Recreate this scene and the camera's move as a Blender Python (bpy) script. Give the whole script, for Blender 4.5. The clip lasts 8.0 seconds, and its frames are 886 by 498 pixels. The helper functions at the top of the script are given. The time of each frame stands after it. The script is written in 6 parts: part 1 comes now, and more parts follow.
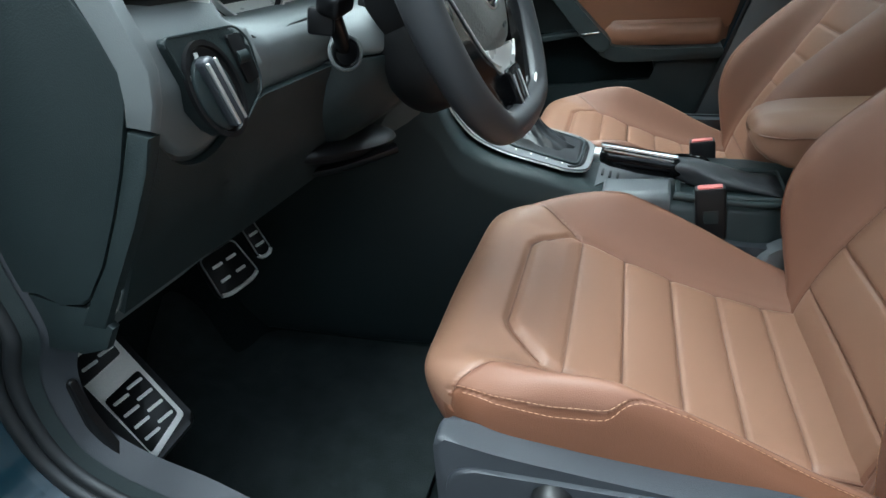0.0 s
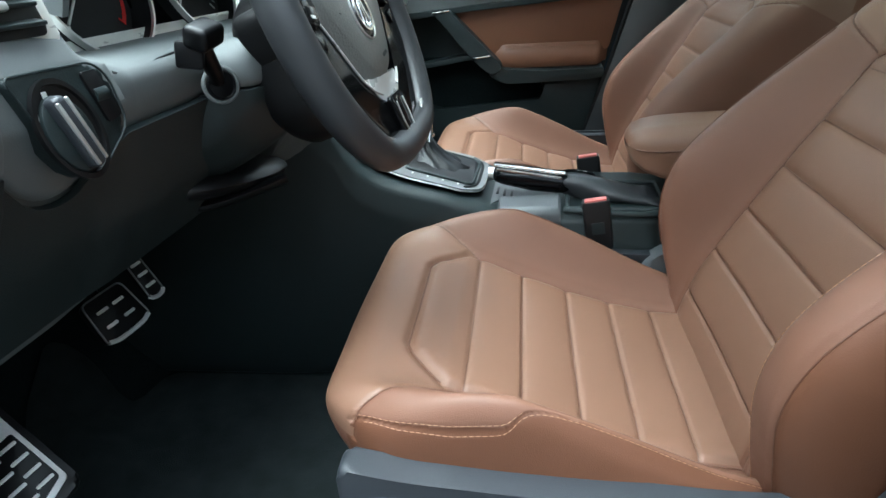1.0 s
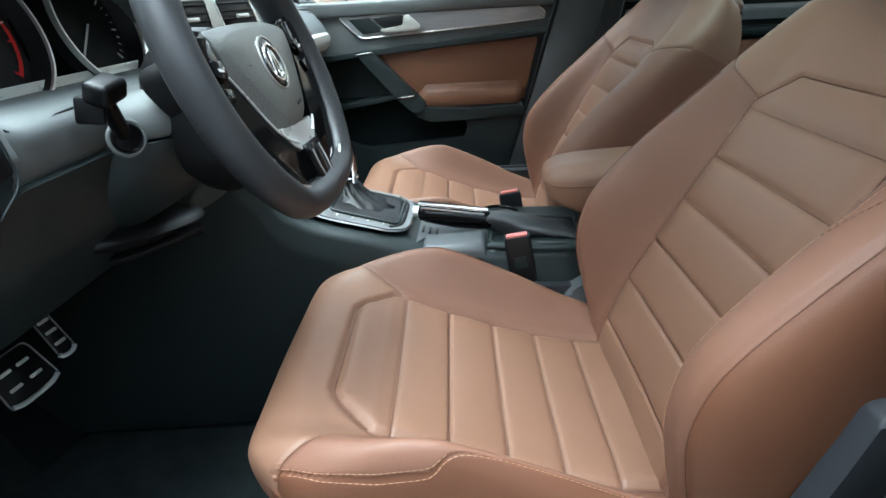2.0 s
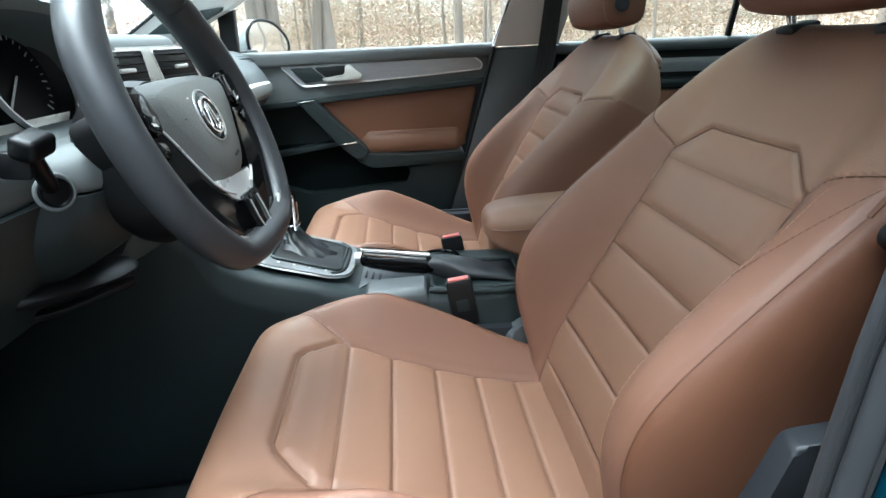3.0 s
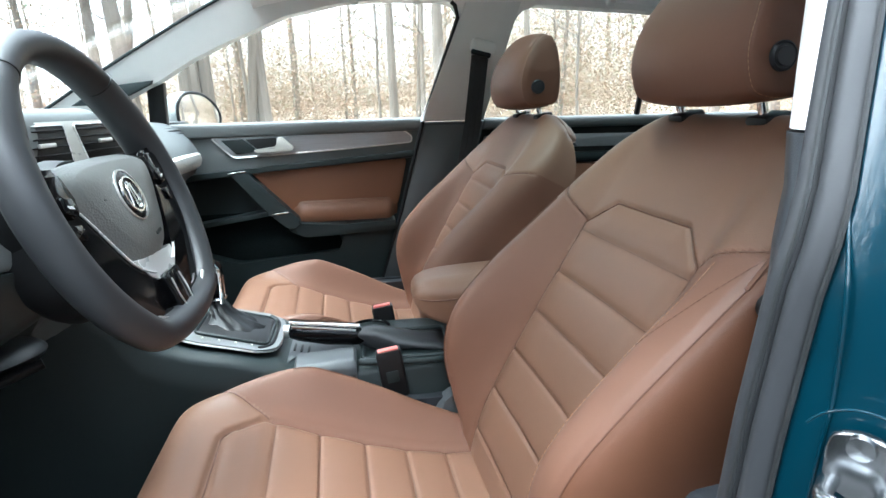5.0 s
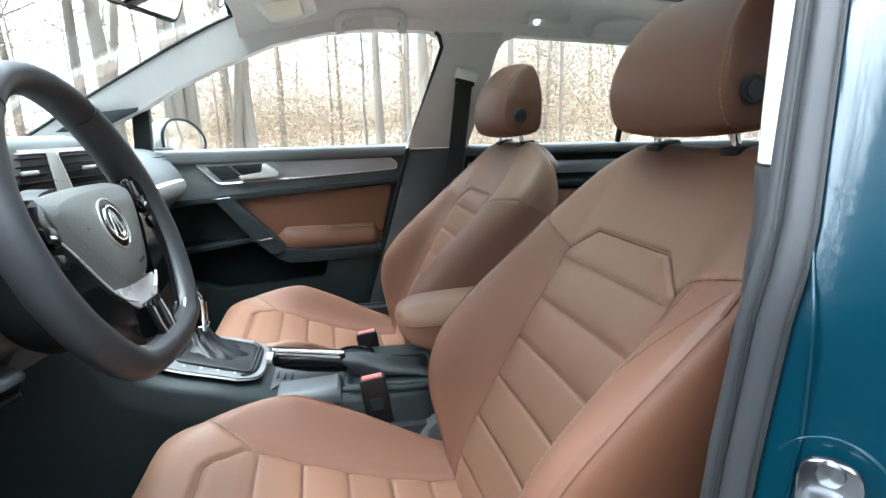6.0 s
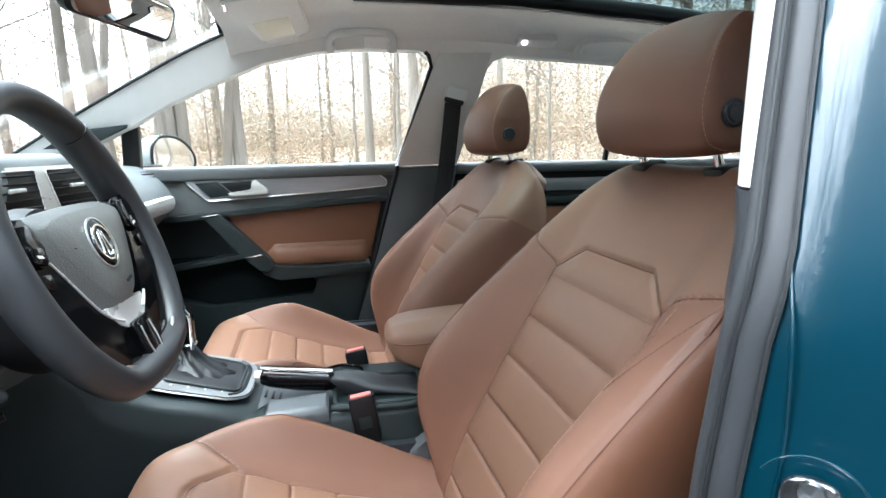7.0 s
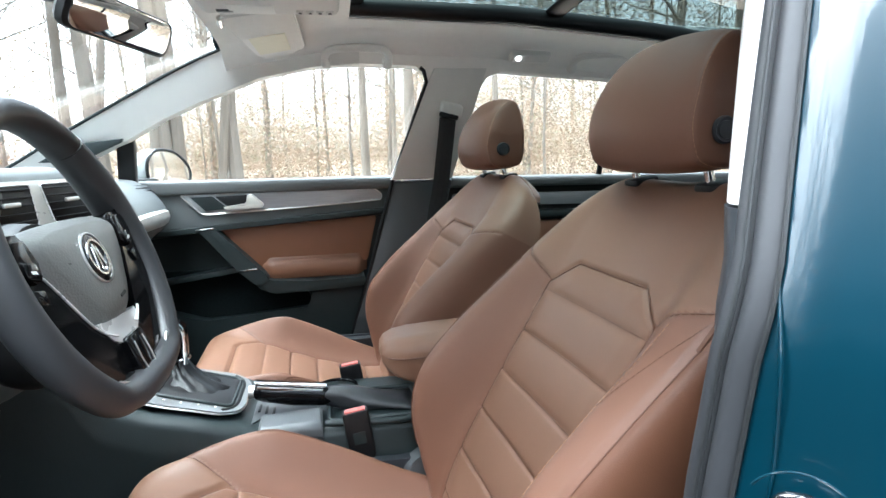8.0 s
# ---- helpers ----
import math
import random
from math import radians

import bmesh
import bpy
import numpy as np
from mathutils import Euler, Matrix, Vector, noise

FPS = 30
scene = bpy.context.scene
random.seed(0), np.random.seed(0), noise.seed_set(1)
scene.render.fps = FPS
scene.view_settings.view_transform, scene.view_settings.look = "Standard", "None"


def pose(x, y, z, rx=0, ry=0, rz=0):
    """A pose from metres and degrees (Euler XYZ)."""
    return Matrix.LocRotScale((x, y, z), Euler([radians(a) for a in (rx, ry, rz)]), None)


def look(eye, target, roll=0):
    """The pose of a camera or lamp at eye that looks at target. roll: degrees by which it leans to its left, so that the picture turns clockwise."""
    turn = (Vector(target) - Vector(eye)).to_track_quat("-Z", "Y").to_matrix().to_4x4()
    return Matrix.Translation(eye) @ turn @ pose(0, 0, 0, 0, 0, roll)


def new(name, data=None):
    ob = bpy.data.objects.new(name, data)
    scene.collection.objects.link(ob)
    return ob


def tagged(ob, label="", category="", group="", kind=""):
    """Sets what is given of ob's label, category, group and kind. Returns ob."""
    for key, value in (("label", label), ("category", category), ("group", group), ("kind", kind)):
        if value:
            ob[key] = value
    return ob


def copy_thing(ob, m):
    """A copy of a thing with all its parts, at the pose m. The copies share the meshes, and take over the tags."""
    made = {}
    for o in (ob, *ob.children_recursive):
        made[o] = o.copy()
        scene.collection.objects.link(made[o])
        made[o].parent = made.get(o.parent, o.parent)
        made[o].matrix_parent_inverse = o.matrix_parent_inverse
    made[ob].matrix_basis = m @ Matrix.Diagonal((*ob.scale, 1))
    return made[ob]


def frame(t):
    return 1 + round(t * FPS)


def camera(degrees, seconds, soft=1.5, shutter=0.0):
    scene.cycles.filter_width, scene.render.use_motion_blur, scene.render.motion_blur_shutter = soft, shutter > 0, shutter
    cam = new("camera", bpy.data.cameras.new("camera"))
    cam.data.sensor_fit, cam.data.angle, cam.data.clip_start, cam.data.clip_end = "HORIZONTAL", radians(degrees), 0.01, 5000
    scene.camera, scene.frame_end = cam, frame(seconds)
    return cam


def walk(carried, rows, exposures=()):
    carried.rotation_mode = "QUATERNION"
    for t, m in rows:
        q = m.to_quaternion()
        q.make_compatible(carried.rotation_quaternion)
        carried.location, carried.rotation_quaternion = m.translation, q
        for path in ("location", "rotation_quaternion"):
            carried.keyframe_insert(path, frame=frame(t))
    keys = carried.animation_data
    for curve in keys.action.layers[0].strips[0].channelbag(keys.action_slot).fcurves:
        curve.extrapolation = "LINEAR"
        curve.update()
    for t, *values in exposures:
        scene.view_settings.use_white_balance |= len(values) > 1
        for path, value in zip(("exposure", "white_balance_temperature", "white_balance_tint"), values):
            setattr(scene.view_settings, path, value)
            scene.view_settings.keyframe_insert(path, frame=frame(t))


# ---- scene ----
cam = camera(74.7, 8.0)
PATH = [
    (0, (-0.172, -0.972, 0.974), (-0.792, 0.68, 0.032), -4.6),
    (0.5, (-0.159, -0.969, 0.976), (-0.636, 0.74, 0.051), -4.4),
    (1, (-0.147, -0.967, 0.978), (-0.498, 0.785, 0.08), -4.2),
    (1.5, (-0.138, -0.967, 0.982), (-0.376, 0.823, 0.122), -3.8),
    (2.8, (-0.114, -0.973, 1.0), (-0.111, 0.894, 0.283), -3.3),
    (3, (-0.115, -0.977, 1.0), (-0.074, 0.899, 0.31), -2.9),
    (3.5, (-0.11, -0.981, 1.005), (0.002, 0.911, 0.367), -2.6),
    (4, (-0.105, -0.985, 1.009), (0.071, 0.919, 0.426), -2.4),
    (4.5, (-0.102, -0.989, 1.013), (0.126, 0.924, 0.478), -2.1),
    (6, (-0.098, -0.999, 1.022), (0.222, 0.932, 0.61), -1.7),
    (6.5, (-0.097, -1.001, 1.025), (0.244, 0.932, 0.643), -1.6),
    (7, (-0.097, -1.003, 1.026), (0.26, 0.932, 0.667), -1.5),
    (7.5, (-0.096, -1.005, 1.027), (0.27, 0.932, 0.69), -1.4),
    (8, (-0.096, -1.006, 1.029), (0.279, 0.933, 0.713), -1.4),
]
walk(cam, [(t, look(eye, target, roll)) for t, eye, target, roll in PATH], exposures=((0.0, 2.98, 5500, -3), (3.0, 3.24, 5500, -1), (8.0, 3.46, 5600, 3)))

# ---- world and light: bright overcast day at the edge of a wood ----
world = bpy.data.worlds.new("overcast_sky")
scene.world = world
world.use_nodes = True
wn = world.node_tree
sky = wn.nodes.new("ShaderNodeTexSky")
sky.sky_type, sky.sun_disc = "NISHITA", False
sky.sun_elevation, sky.sun_rotation = radians(70), radians(295)
sky.dust_density, sky.air_density, sky.ozone_density = 4.0, 1.0, 1.0
soft_sky = wn.nodes.new("ShaderNodeHueSaturation")
soft_sky.inputs["Saturation"].default_value = 0.25
bg = wn.nodes["Background"]
wn.links.new(sky.outputs[0], soft_sky.inputs["Color"])
wn.links.new(soft_sky.outputs[0], bg.inputs["Color"])
bg.inputs["Strength"].default_value = 0.15
sun_data = bpy.data.lights.new("sun", "SUN")
sun_data.energy, sun_data.angle, sun_data.color = 2.3, radians(95), (1.0, 0.98, 0.95)
sun = new("sun", sun_data)
sun.matrix_world = look((-4.6, -1.8, 7.6), (0, 0, 0.6))


# ---- materials ----
def material(name, colour, rough=0.5, metal=0.0, vary=0.12, scale=12.0, grain=0.0, grain_scale=700.0, coat=0.0, stretch=(1, 1, 1), rough_vary=0.08, spec=0.5):
    """Principled surface with large soft variation, fine grain bump and uneven gloss."""
    m = bpy.data.materials.new(name)
    m.use_nodes = True
    n, l = m.node_tree.nodes, m.node_tree.links
    b = n["Principled BSDF"]
    b.inputs["Metallic"].default_value = metal
    b.inputs["Coat Weight"].default_value = coat
    b.inputs["Coat Roughness"].default_value = 0.04
    b.inputs["Specular IOR Level"].default_value = spec
    co = n.new("ShaderNodeTexCoord")
    mp = n.new("ShaderNodeMapping")
    mp.inputs["Scale"].default_value = stretch
    l.new(co.outputs["Object"], mp.inputs["Vector"])
    big = n.new("ShaderNodeTexNoise")
    big.inputs["Scale"].default_value, big.inputs["Detail"].default_value = scale, 5
    l.new(mp.outputs[0], big.inputs["Vector"])
    ramp = n.new("ShaderNodeMix")
    ramp.data_type = "RGBA"
    ramp.inputs[6].default_value = (*[c * (1 - vary) for c in colour], 1)
    ramp.inputs[7].default_value = (*[min(1, c * (1 + vary)) for c in colour], 1)
    l.new(big.outputs["Fac"], ramp.inputs[0])
    l.new(ramp.outputs[2], b.inputs["Base Color"])
    rr = n.new("ShaderNodeMapRange")
    rr.inputs["To Min"].default_value, rr.inputs["To Max"].default_value = max(0.01, rough - rough_vary), min(1, rough + rough_vary)
    l.new(big.outputs["Fac"], rr.inputs["Value"])
    l.new(rr.outputs[0], b.inputs["Roughness"])
    if grain:
        fine = n.new("ShaderNodeTexVoronoi")
        fine.inputs["Scale"].default_value = grain_scale
        l.new(co.outputs["Object"], fine.inputs["Vector"])
        bump = n.new("ShaderNodeBump")
        bump.inputs["Strength"].default_value, bump.inputs["Distance"].default_value = grain, 0.0006
        l.new(fine.outputs["Distance"], bump.inputs["Height"])
        l.new(bump.outputs[0], b.inputs["Normal"])
    return m


LEATHER = material("tan_leather", (0.200, 0.105, 0.065), 0.47, vary=0.10, scale=9, grain=0.22, grain_scale=900, spec=0.45)
# The tan leather again, with the bolsters' sheen and shade set in its colour
BOLSTER = material("shaded_bolster_leather", (0.170, 0.082, 0.052), 0.50, vary=0.08, scale=9, grain=0.22, grain_scale=900, spec=0.34)
DOOR_LEATHER = material("door_leather", (0.205, 0.092, 0.050), 0.45, vary=0.08, scale=9, grain=0.2, grain_scale=900)
THREAD = material("thread", (0.36, 0.20, 0.115), 0.7, vary=0.1, scale=200)
# Darker, more orange seat tone: shade on the side panels is put into colour
SIDE_SHADED = material("shaded_side_leather", (0.120, 0.049, 0.025), 0.55, vary=0.08, scale=9, grain=0.22, grain_scale=900, spec=0.35)
PIPING = material("seam_leather", (0.11, 0.045, 0.024), 0.5, vary=0.1, scale=60)
PLASTIC = material("dark_grey_plastic", (0.0160, 0.0228, 0.0232), 0.45, vary=0.12, scale=14, grain=0.25, grain_scale=800, spec=0.38)
SOFT = material("soft_dash_plastic", (0.122, 0.132, 0.130), 0.56, vary=0.12, scale=10, grain=0.18, grain_scale=900)
SEAT_PLASTIC = material("seat_side_plastic", (0.027, 0.030, 0.035), 0.45, vary=0.1, scale=14, grain=0.2, grain_scale=900)
TRAY_GREY = material("tray_grey_plastic", (0.075, 0.080, 0.084), 0.45, vary=0.1, scale=18, grain=0.15, grain_scale=900)
INK = material("matt_black", (0.003, 0.003, 0.0035), 0.38, vary=0.2, scale=20, spec=0.22)
BLACK = material("black_plastic", (0.006, 0.006, 0.0065), 0.42, vary=0.2, scale=20, spec=0.35)
RUBBER = material("rubber_seal", (0.022, 0.023, 0.026), 0.65, vary=0.15, scale=20)
GLOSS = material("piano_black", (0.003, 0.003, 0.0035), 0.10, vary=0.1, scale=20, rough_vary=0.02, spec=0.22)
WHEEL_LEATHER = material("wheel_leather", (0.030, 0.031, 0.033), 0.42, vary=0.12, scale=18, grain=0.12, grain_scale=1100)
AIRBAG = material("airbag_cover", (0.150, 0.154, 0.147), 0.42, vary=0.1, scale=14, grain=0.6, grain_scale=420)
CHROME = material("chrome", (0.78, 0.78, 0.77), 0.12, 1.0, vary=0.04, scale=30, rough_vary=0.04)
SATIN = material("satin_metal", (0.72, 0.72, 0.70), 0.34, 0.85, vary=0.03, scale=25)
TRIM = material("bright_wheel_trim", (0.74, 0.74, 0.72), 0.28, 0.3, vary=0.03, scale=25)
STEEL = material("brushed_steel", (0.90, 0.89, 0.86), 0.50, 0.35, vary=0.1, scale=40, stretch=(1, 14, 14))
DECOR = material("grey_decor_strip", (0.42, 0.43, 0.45), 0.34, 0.35, vary=0.2, scale=10, stretch=(2, 20, 45), coat=0.4)
GEAR_TRIM = material("grey_metal_trim", (0.25, 0.256, 0.256), 0.36, 0.6, vary=0.1, scale=20, stretch=(1, 12, 4))
PALE = material("pale_dash_trim", (0.66, 0.66, 0.61), 0.30, 0.25, vary=0.12, scale=10, stretch=(1, 6, 20))
MAT = material("floor_mat_carpet", (0.0250, 0.0310, 0.0310), 0.95, vary=0.5, scale=26, grain=1.0, grain_scale=700, spec=0.1)
SEAL = material("black_rubber", (0.016, 0.017, 0.018), 0.5, vary=0.15, scale=20)
CARPET = material("carpet", (0.0088, 0.0130, 0.0134), 0.95, vary=0.5, scale=160, grain=1.0, grain_scale=900, spec=0.1)
LINER = material("headliner_fabric", (0.86, 0.845, 0.81), 0.9, vary=0.04, scale=60, grain=0.2, grain_scale=1500, spec=0.1)
PILLAR = material("pillar_trim", (0.70, 0.69, 0.66), 0.7, vary=0.04, scale=30, grain=0.2, grain_scale=900, spec=0.3)
PAINT = material("teal_paint", (0.002, 0.021, 0.034), 0.30, 0.0, vary=0.08, scale=5, coat=0.55, spec=0.2, rough_vary=0.03)
RED = material("red_button", (0.62, 0.17, 0.15), 0.35, vary=0.06, scale=40)
WEB = material("belt_webbing", (0.018, 0.018, 0.019), 0.7, vary=0.3, scale=120, stretch=(1, 1, 6))
WHITE = material("white_mark", (0.75, 0.75, 0.72), 0.5, vary=0.03, scale=30)
REDMARK = material("red_mark", (0.65, 0.02, 0.02), 0.5, vary=0.03, scale=30)
DIAL = material("dial_face", (0.008, 0.008, 0.009), 0.5, vary=0.1, scale=30)
SCREEN = material("screen", (0.004, 0.005, 0.006), 0.08, vary=0.1, scale=30, rough_vary=0.02)
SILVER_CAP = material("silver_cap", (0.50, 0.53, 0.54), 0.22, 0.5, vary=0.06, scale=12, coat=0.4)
MIRROR = material("mirror_glass", (0.85, 0.86, 0.87), 0.02, 1.0, vary=0.01, scale=3, rough_vary=0.01)


def glass_material(name, tint, amount=0.08):
    m = bpy.data.materials.new(name)
    m.use_nodes = True
    n, l = m.node_tree.nodes, m.node_tree.links
    n.remove(n["Principled BSDF"])
    clear, gloss, mix, face, power, amt = (n.new("ShaderNode" + k) for k in ("BsdfTransparent", "BsdfGlossy", "MixShader", "LayerWeight", "Math", "Math"))
    clear.inputs[0].default_value = (*tint, 1)
    gloss.inputs["Roughness"].default_value = 0.01
    face.inputs[0].default_value = 0.5
    power.operation, amt.operation = "POWER", "MULTIPLY_ADD"
    power.inputs[1].default_value = 4.0
    amt.inputs[1].default_value, amt.inputs[2].default_value = 0.28, amount * 0.5
    l.new(face.outputs["Facing"], power.inputs[0])
    l.new(power.outputs[0], amt.inputs[0])
    l.new(amt.outputs[0], mix.inputs[0])
    l.new(clear.outputs[0], mix.inputs[1])
    l.new(gloss.outputs[0], mix.inputs[2])
    l.new(mix.outputs[0], n["Material Output"].inputs[0])
    return m


GLASS = glass_material("window_glass", (0.93, 0.95, 0.94))
ROOF_GLASS = glass_material("tinted_roof_glass", (0.36, 0.40, 0.385))


# ---- building blocks ----
def part(name, bm, mat, parent=None, label="", sharp=38):
    """One bmesh becomes one mesh object, under parent where there is one."""
    bmesh.ops.recalc_face_normals(bm, faces=bm.faces)
    me = bpy.data.meshes.new(name)
    bm.to_mesh(me)
    bm.free()
    for f in me.polygons:
        f.use_smooth = True
    me.set_sharp_from_angle(angle=radians(sharp))
    me.materials.append(mat)
    ob = new(name, me)
    if parent:
        ob.parent = parent
        ob.matrix_parent_inverse = Matrix.Translation(parent.location).inverted()
    if label:
        ob["label"] = label
    return ob


def thing(name, base, label, category, group="", kind=""):
    ob = new(name)
    ob.location = base
    ob.empty_display_size = 0.05
    return tagged(ob, label, category, group, kind)


def box(c, s, bev=0.004, rot=(0, 0, 0), seg=2, bm=None):
    """A bevelled box: centre, full size, rotation in degrees."""
    made = bm or bmesh.new()
    m = pose(*c, *rot) @ Matrix.Diagonal((*s, 1))
    got = bmesh.ops.create_cube(made, size=1, matrix=m)
    if bev:
        edges = list({e for v in got["verts"] for e in v.link_edges})
        bmesh.ops.bevel(made, geom=edges, offset=min(bev, 0.45 * min(s)), segments=seg, profile=0.5, affect="EDGES")
    return made


AX = {"x": (1, 2, 0), "y": (0, 2, 1), "z": (0, 1, 2)}


def at(axis, a, b, c):
    """A point from two in-plane coordinates and the one along the axis."""
    p = [0, 0, 0]
    i, j, k = AX[axis]
    p[i], p[j], p[k] = a, b, c
    return p


def slab(poly, axis, c0, c1, bev=0.003, seg=2, bm=None):
    """A polygon in the plane across the axis, thick from c0 to c1, its edges rounded."""
    made = bm or bmesh.new()
    lo = [made.verts.new(at(axis, a, b, c0)) for a, b in poly]
    hi = [made.verts.new(at(axis, a, b, c1)) for a, b in poly]
    fs = [made.faces.new(lo), made.faces.new(hi[::-1])]
    n = len(poly)
    fs += [made.faces.new((lo[i], hi[i], hi[(i + 1) % n], lo[(i + 1) % n])) for i in range(n)]
    if bev:
        bmesh.ops.bevel(made, geom=list(fs[0].edges) + list(fs[1].edges), offset=bev, segments=seg, profile=0.5, affect="EDGES", clamp_overlap=True)
    return made


def smooth_curve(points, n=8, closed=False):
    """Catmull-Rom through the points, n steps a span."""
    p = [np.array(q, float) for q in points]
    k = len(p)
    out = []
    for i in range(k if closed else k - 1):
        if closed:
            a, b, c, d = p[i - 1], p[i], p[(i + 1) % k], p[(i + 2) % k]
        else:
            a, b, c, d = p[max(i - 1, 0)], p[i], p[i + 1], p[min(i + 2, k - 1)]
        for t in np.arange(n) / n:
            out.append(0.5 * (2 * b + (c - a) * t + (2 * a - 5 * b + 4 * c - d) * t**2 + (3 * b - a - 3 * c + d) * t**3))
    if not closed:
        out.append(p[-1])
    return out


def rounded(poly, r, n=5):
    """A polygon with its corners rounded; r is one radius or one for each corner."""
    out, k = [], len(poly)
    for i in range(k):
        a, b, c = (np.array(poly[j % k], float) for j in (i - 1, i, i + 1))
        ri = r[i] if isinstance(r, (list, tuple)) else r
        u, v = a - b, c - b
        lu, lv = np.linalg.norm(u), np.linalg.norm(v)
        ri = min(ri, 0.48 * lu, 0.48 * lv)
        p, q = b + u / lu * ri, b + v / lv * ri
        for t in np.linspace(0, 1, n):
            out.append(tuple((1 - t) ** 2 * p + 2 * t * (1 - t) * b + t * t * q))
    return out


def loft(rings, caps=True, closed=True, loop=False, bm=None):
    """Skin over rings of equally many points."""
    made = bm or bmesh.new()
    vs = [[made.verts.new(p) for p in r] for r in rings]
    n = len(vs[0])
    pairs = list(zip(vs, vs[1:])) + ([(vs[-1], vs[0])] if loop else [])
    for a, b in pairs:
        for i in range(n if closed else n - 1):
            j = (i + 1) % n
            made.faces.new((a[i], a[j], b[j], b[i]))
    if caps and closed and not loop:
        made.faces.new(vs[0][::-1])
        made.faces.new(vs[-1])
    return made


def tube(points, radius, sides=10, closed=False, flat=1.0, bm=None):
    """A round rod along the points; radius may vary; flat squeezes it across its second axis."""
    p = [Vector(q) for q in points]
    rings, k = [], len(p)
    up = Vector((0.123, 0.317, 0.94)).normalized()
    for i in range(k):
        d = (p[(i + 1) % k] - p[i - 1]) if closed else (p[min(i + 1, k - 1)] - p[max(i - 1, 0)])
        d.normalize()
        side = d.cross(up).normalized()
        top = side.cross(d)
        up = top
        r = radius[i] if isinstance(radius, (list, tuple, np.ndarray)) else radius
        rings.append([p[i] + side * (r * math.cos(a)) + top * (r * flat * math.sin(a)) for a in np.linspace(0, 2 * math.pi, sides, endpoint=False)])
    return loft(rings, caps=not closed, loop=closed, bm=bm)


def turned(profile, m, sides=32, bm=None):
    """A turned body: profile of (radius, height), stood at the pose m, along its z."""
    rings = [[m @ Vector((r * math.cos(a), r * math.sin(a), h)) for a in np.linspace(0, 2 * math.pi, sides, endpoint=False)] for r, h in profile]
    return loft(rings, bm=bm)


def hoop(profile, m, sides=48):
    """A turned ring with an open middle."""
    rings = [[m @ Vector((r * math.cos(a), r * math.sin(a), h)) for a in np.linspace(0, 2 * math.pi, sides, endpoint=False)] for r, h in profile]
    return loft(rings, loop=True)


def sheet(f, us, vs, thick=0.0, bm=None):
    """A surface f(u, v); thick gives it depth against its normal side."""
    made = bm or bmesh.new()
    g = [[made.verts.new(f(u, v)) for v in vs] for u in us]
    fs = [made.faces.new((g[i][j], g[i + 1][j], g[i + 1][j + 1], g[i][j + 1])) for i in range(len(us) - 1) for j in range(len(vs) - 1)]
    if thick:
        bmesh.ops.recalc_face_normals(made, faces=fs)
        bmesh.ops.solidify(made, geom=fs, thickness=thick)
    return made


def stitching(points, step=0.0060, length=0.0046, r=0.00042, bm=None):
    """Short thread stitches along a line."""
    made = bm or bmesh.new()
    p = [Vector(q) for q in points]
    run = 0.0
    for a, b in zip(p, p[1:]):
        d = (b - a).length
        while run < d:
            s = a.lerp(b, run / d)
            w = (b - a).normalized() * length * 0.5
            tube([s - w, s, s + w], [r * 0.5, r, r * 0.5], 5, bm=made)
            run += step
        run -= d
    return made


# ---- seats ----
def spline(keys, table, at_u):
    """Smooth curves through table rows at keys (cubic Hermite with finite-difference slopes)."""
    keys, table, at_u = np.array(keys, float), np.array(table, float), np.array(at_u, float)
    flat = table.reshape(len(keys), -1)
    slope = np.gradient(flat, keys, axis=0)
    i = np.clip(np.searchsorted(keys, at_u, side="right") - 1, 0, len(keys) - 2)
    h = (keys[i + 1] - keys[i])[:, None]
    t = ((at_u - keys[i])[:, None]) / h
    v = (2 * t**3 - 3 * t**2 + 1) * flat[i] + (t**3 - 2 * t**2 + t) * h * slope[i] + (3 * t**2 - 2 * t**3) * flat[i + 1] + (t**3 - t**2) * h * slope[i + 1]
    return v.reshape(len(at_u), *table.shape[1:])


def upholstery(controls, v_keys, nu, nv):
    """Grid of points over control curves (key, curve, xyz) for one half, mirrored across y = 0. Returns the keys, the v and the points."""
    c = np.array(controls, float)
    inner = c[:, :1] * 0.12 + c[:, 1:2] * 0.88  # keeps the centre flat up to its edge
    c = np.concatenate([c[:, :1], inner, c[:, 1:]], axis=1)
    v_keys = [v_keys[0], v_keys[1] * 0.88, *v_keys[1:]]
    us = np.linspace(0, len(c) - 1, nu)
    along = spline(np.arange(len(c)), c, us)
    mirror = along[:, :0:-1, :] * np.array([1, -1, 1])
    full = np.concatenate([mirror, along], axis=1)
    vk = np.concatenate([-np.array(v_keys)[:0:-1], v_keys])
    vs = np.linspace(-v_keys[-1], v_keys[-1], nv)
    pts = spline(vk, full.transpose(1, 0, 2), vs).transpose(1, 0, 2)
    return us, vs, pts


def normals_of(p):
    du, dv = np.gradient(p, axis=0), np.gradient(p, axis=1)
    n = np.cross(du, dv)
    return n / np.maximum(np.linalg.norm(n, axis=2, keepdims=True), 1e-9)


def groove(d, depth, width):
    return -depth * np.exp(-((d / width) ** 2))


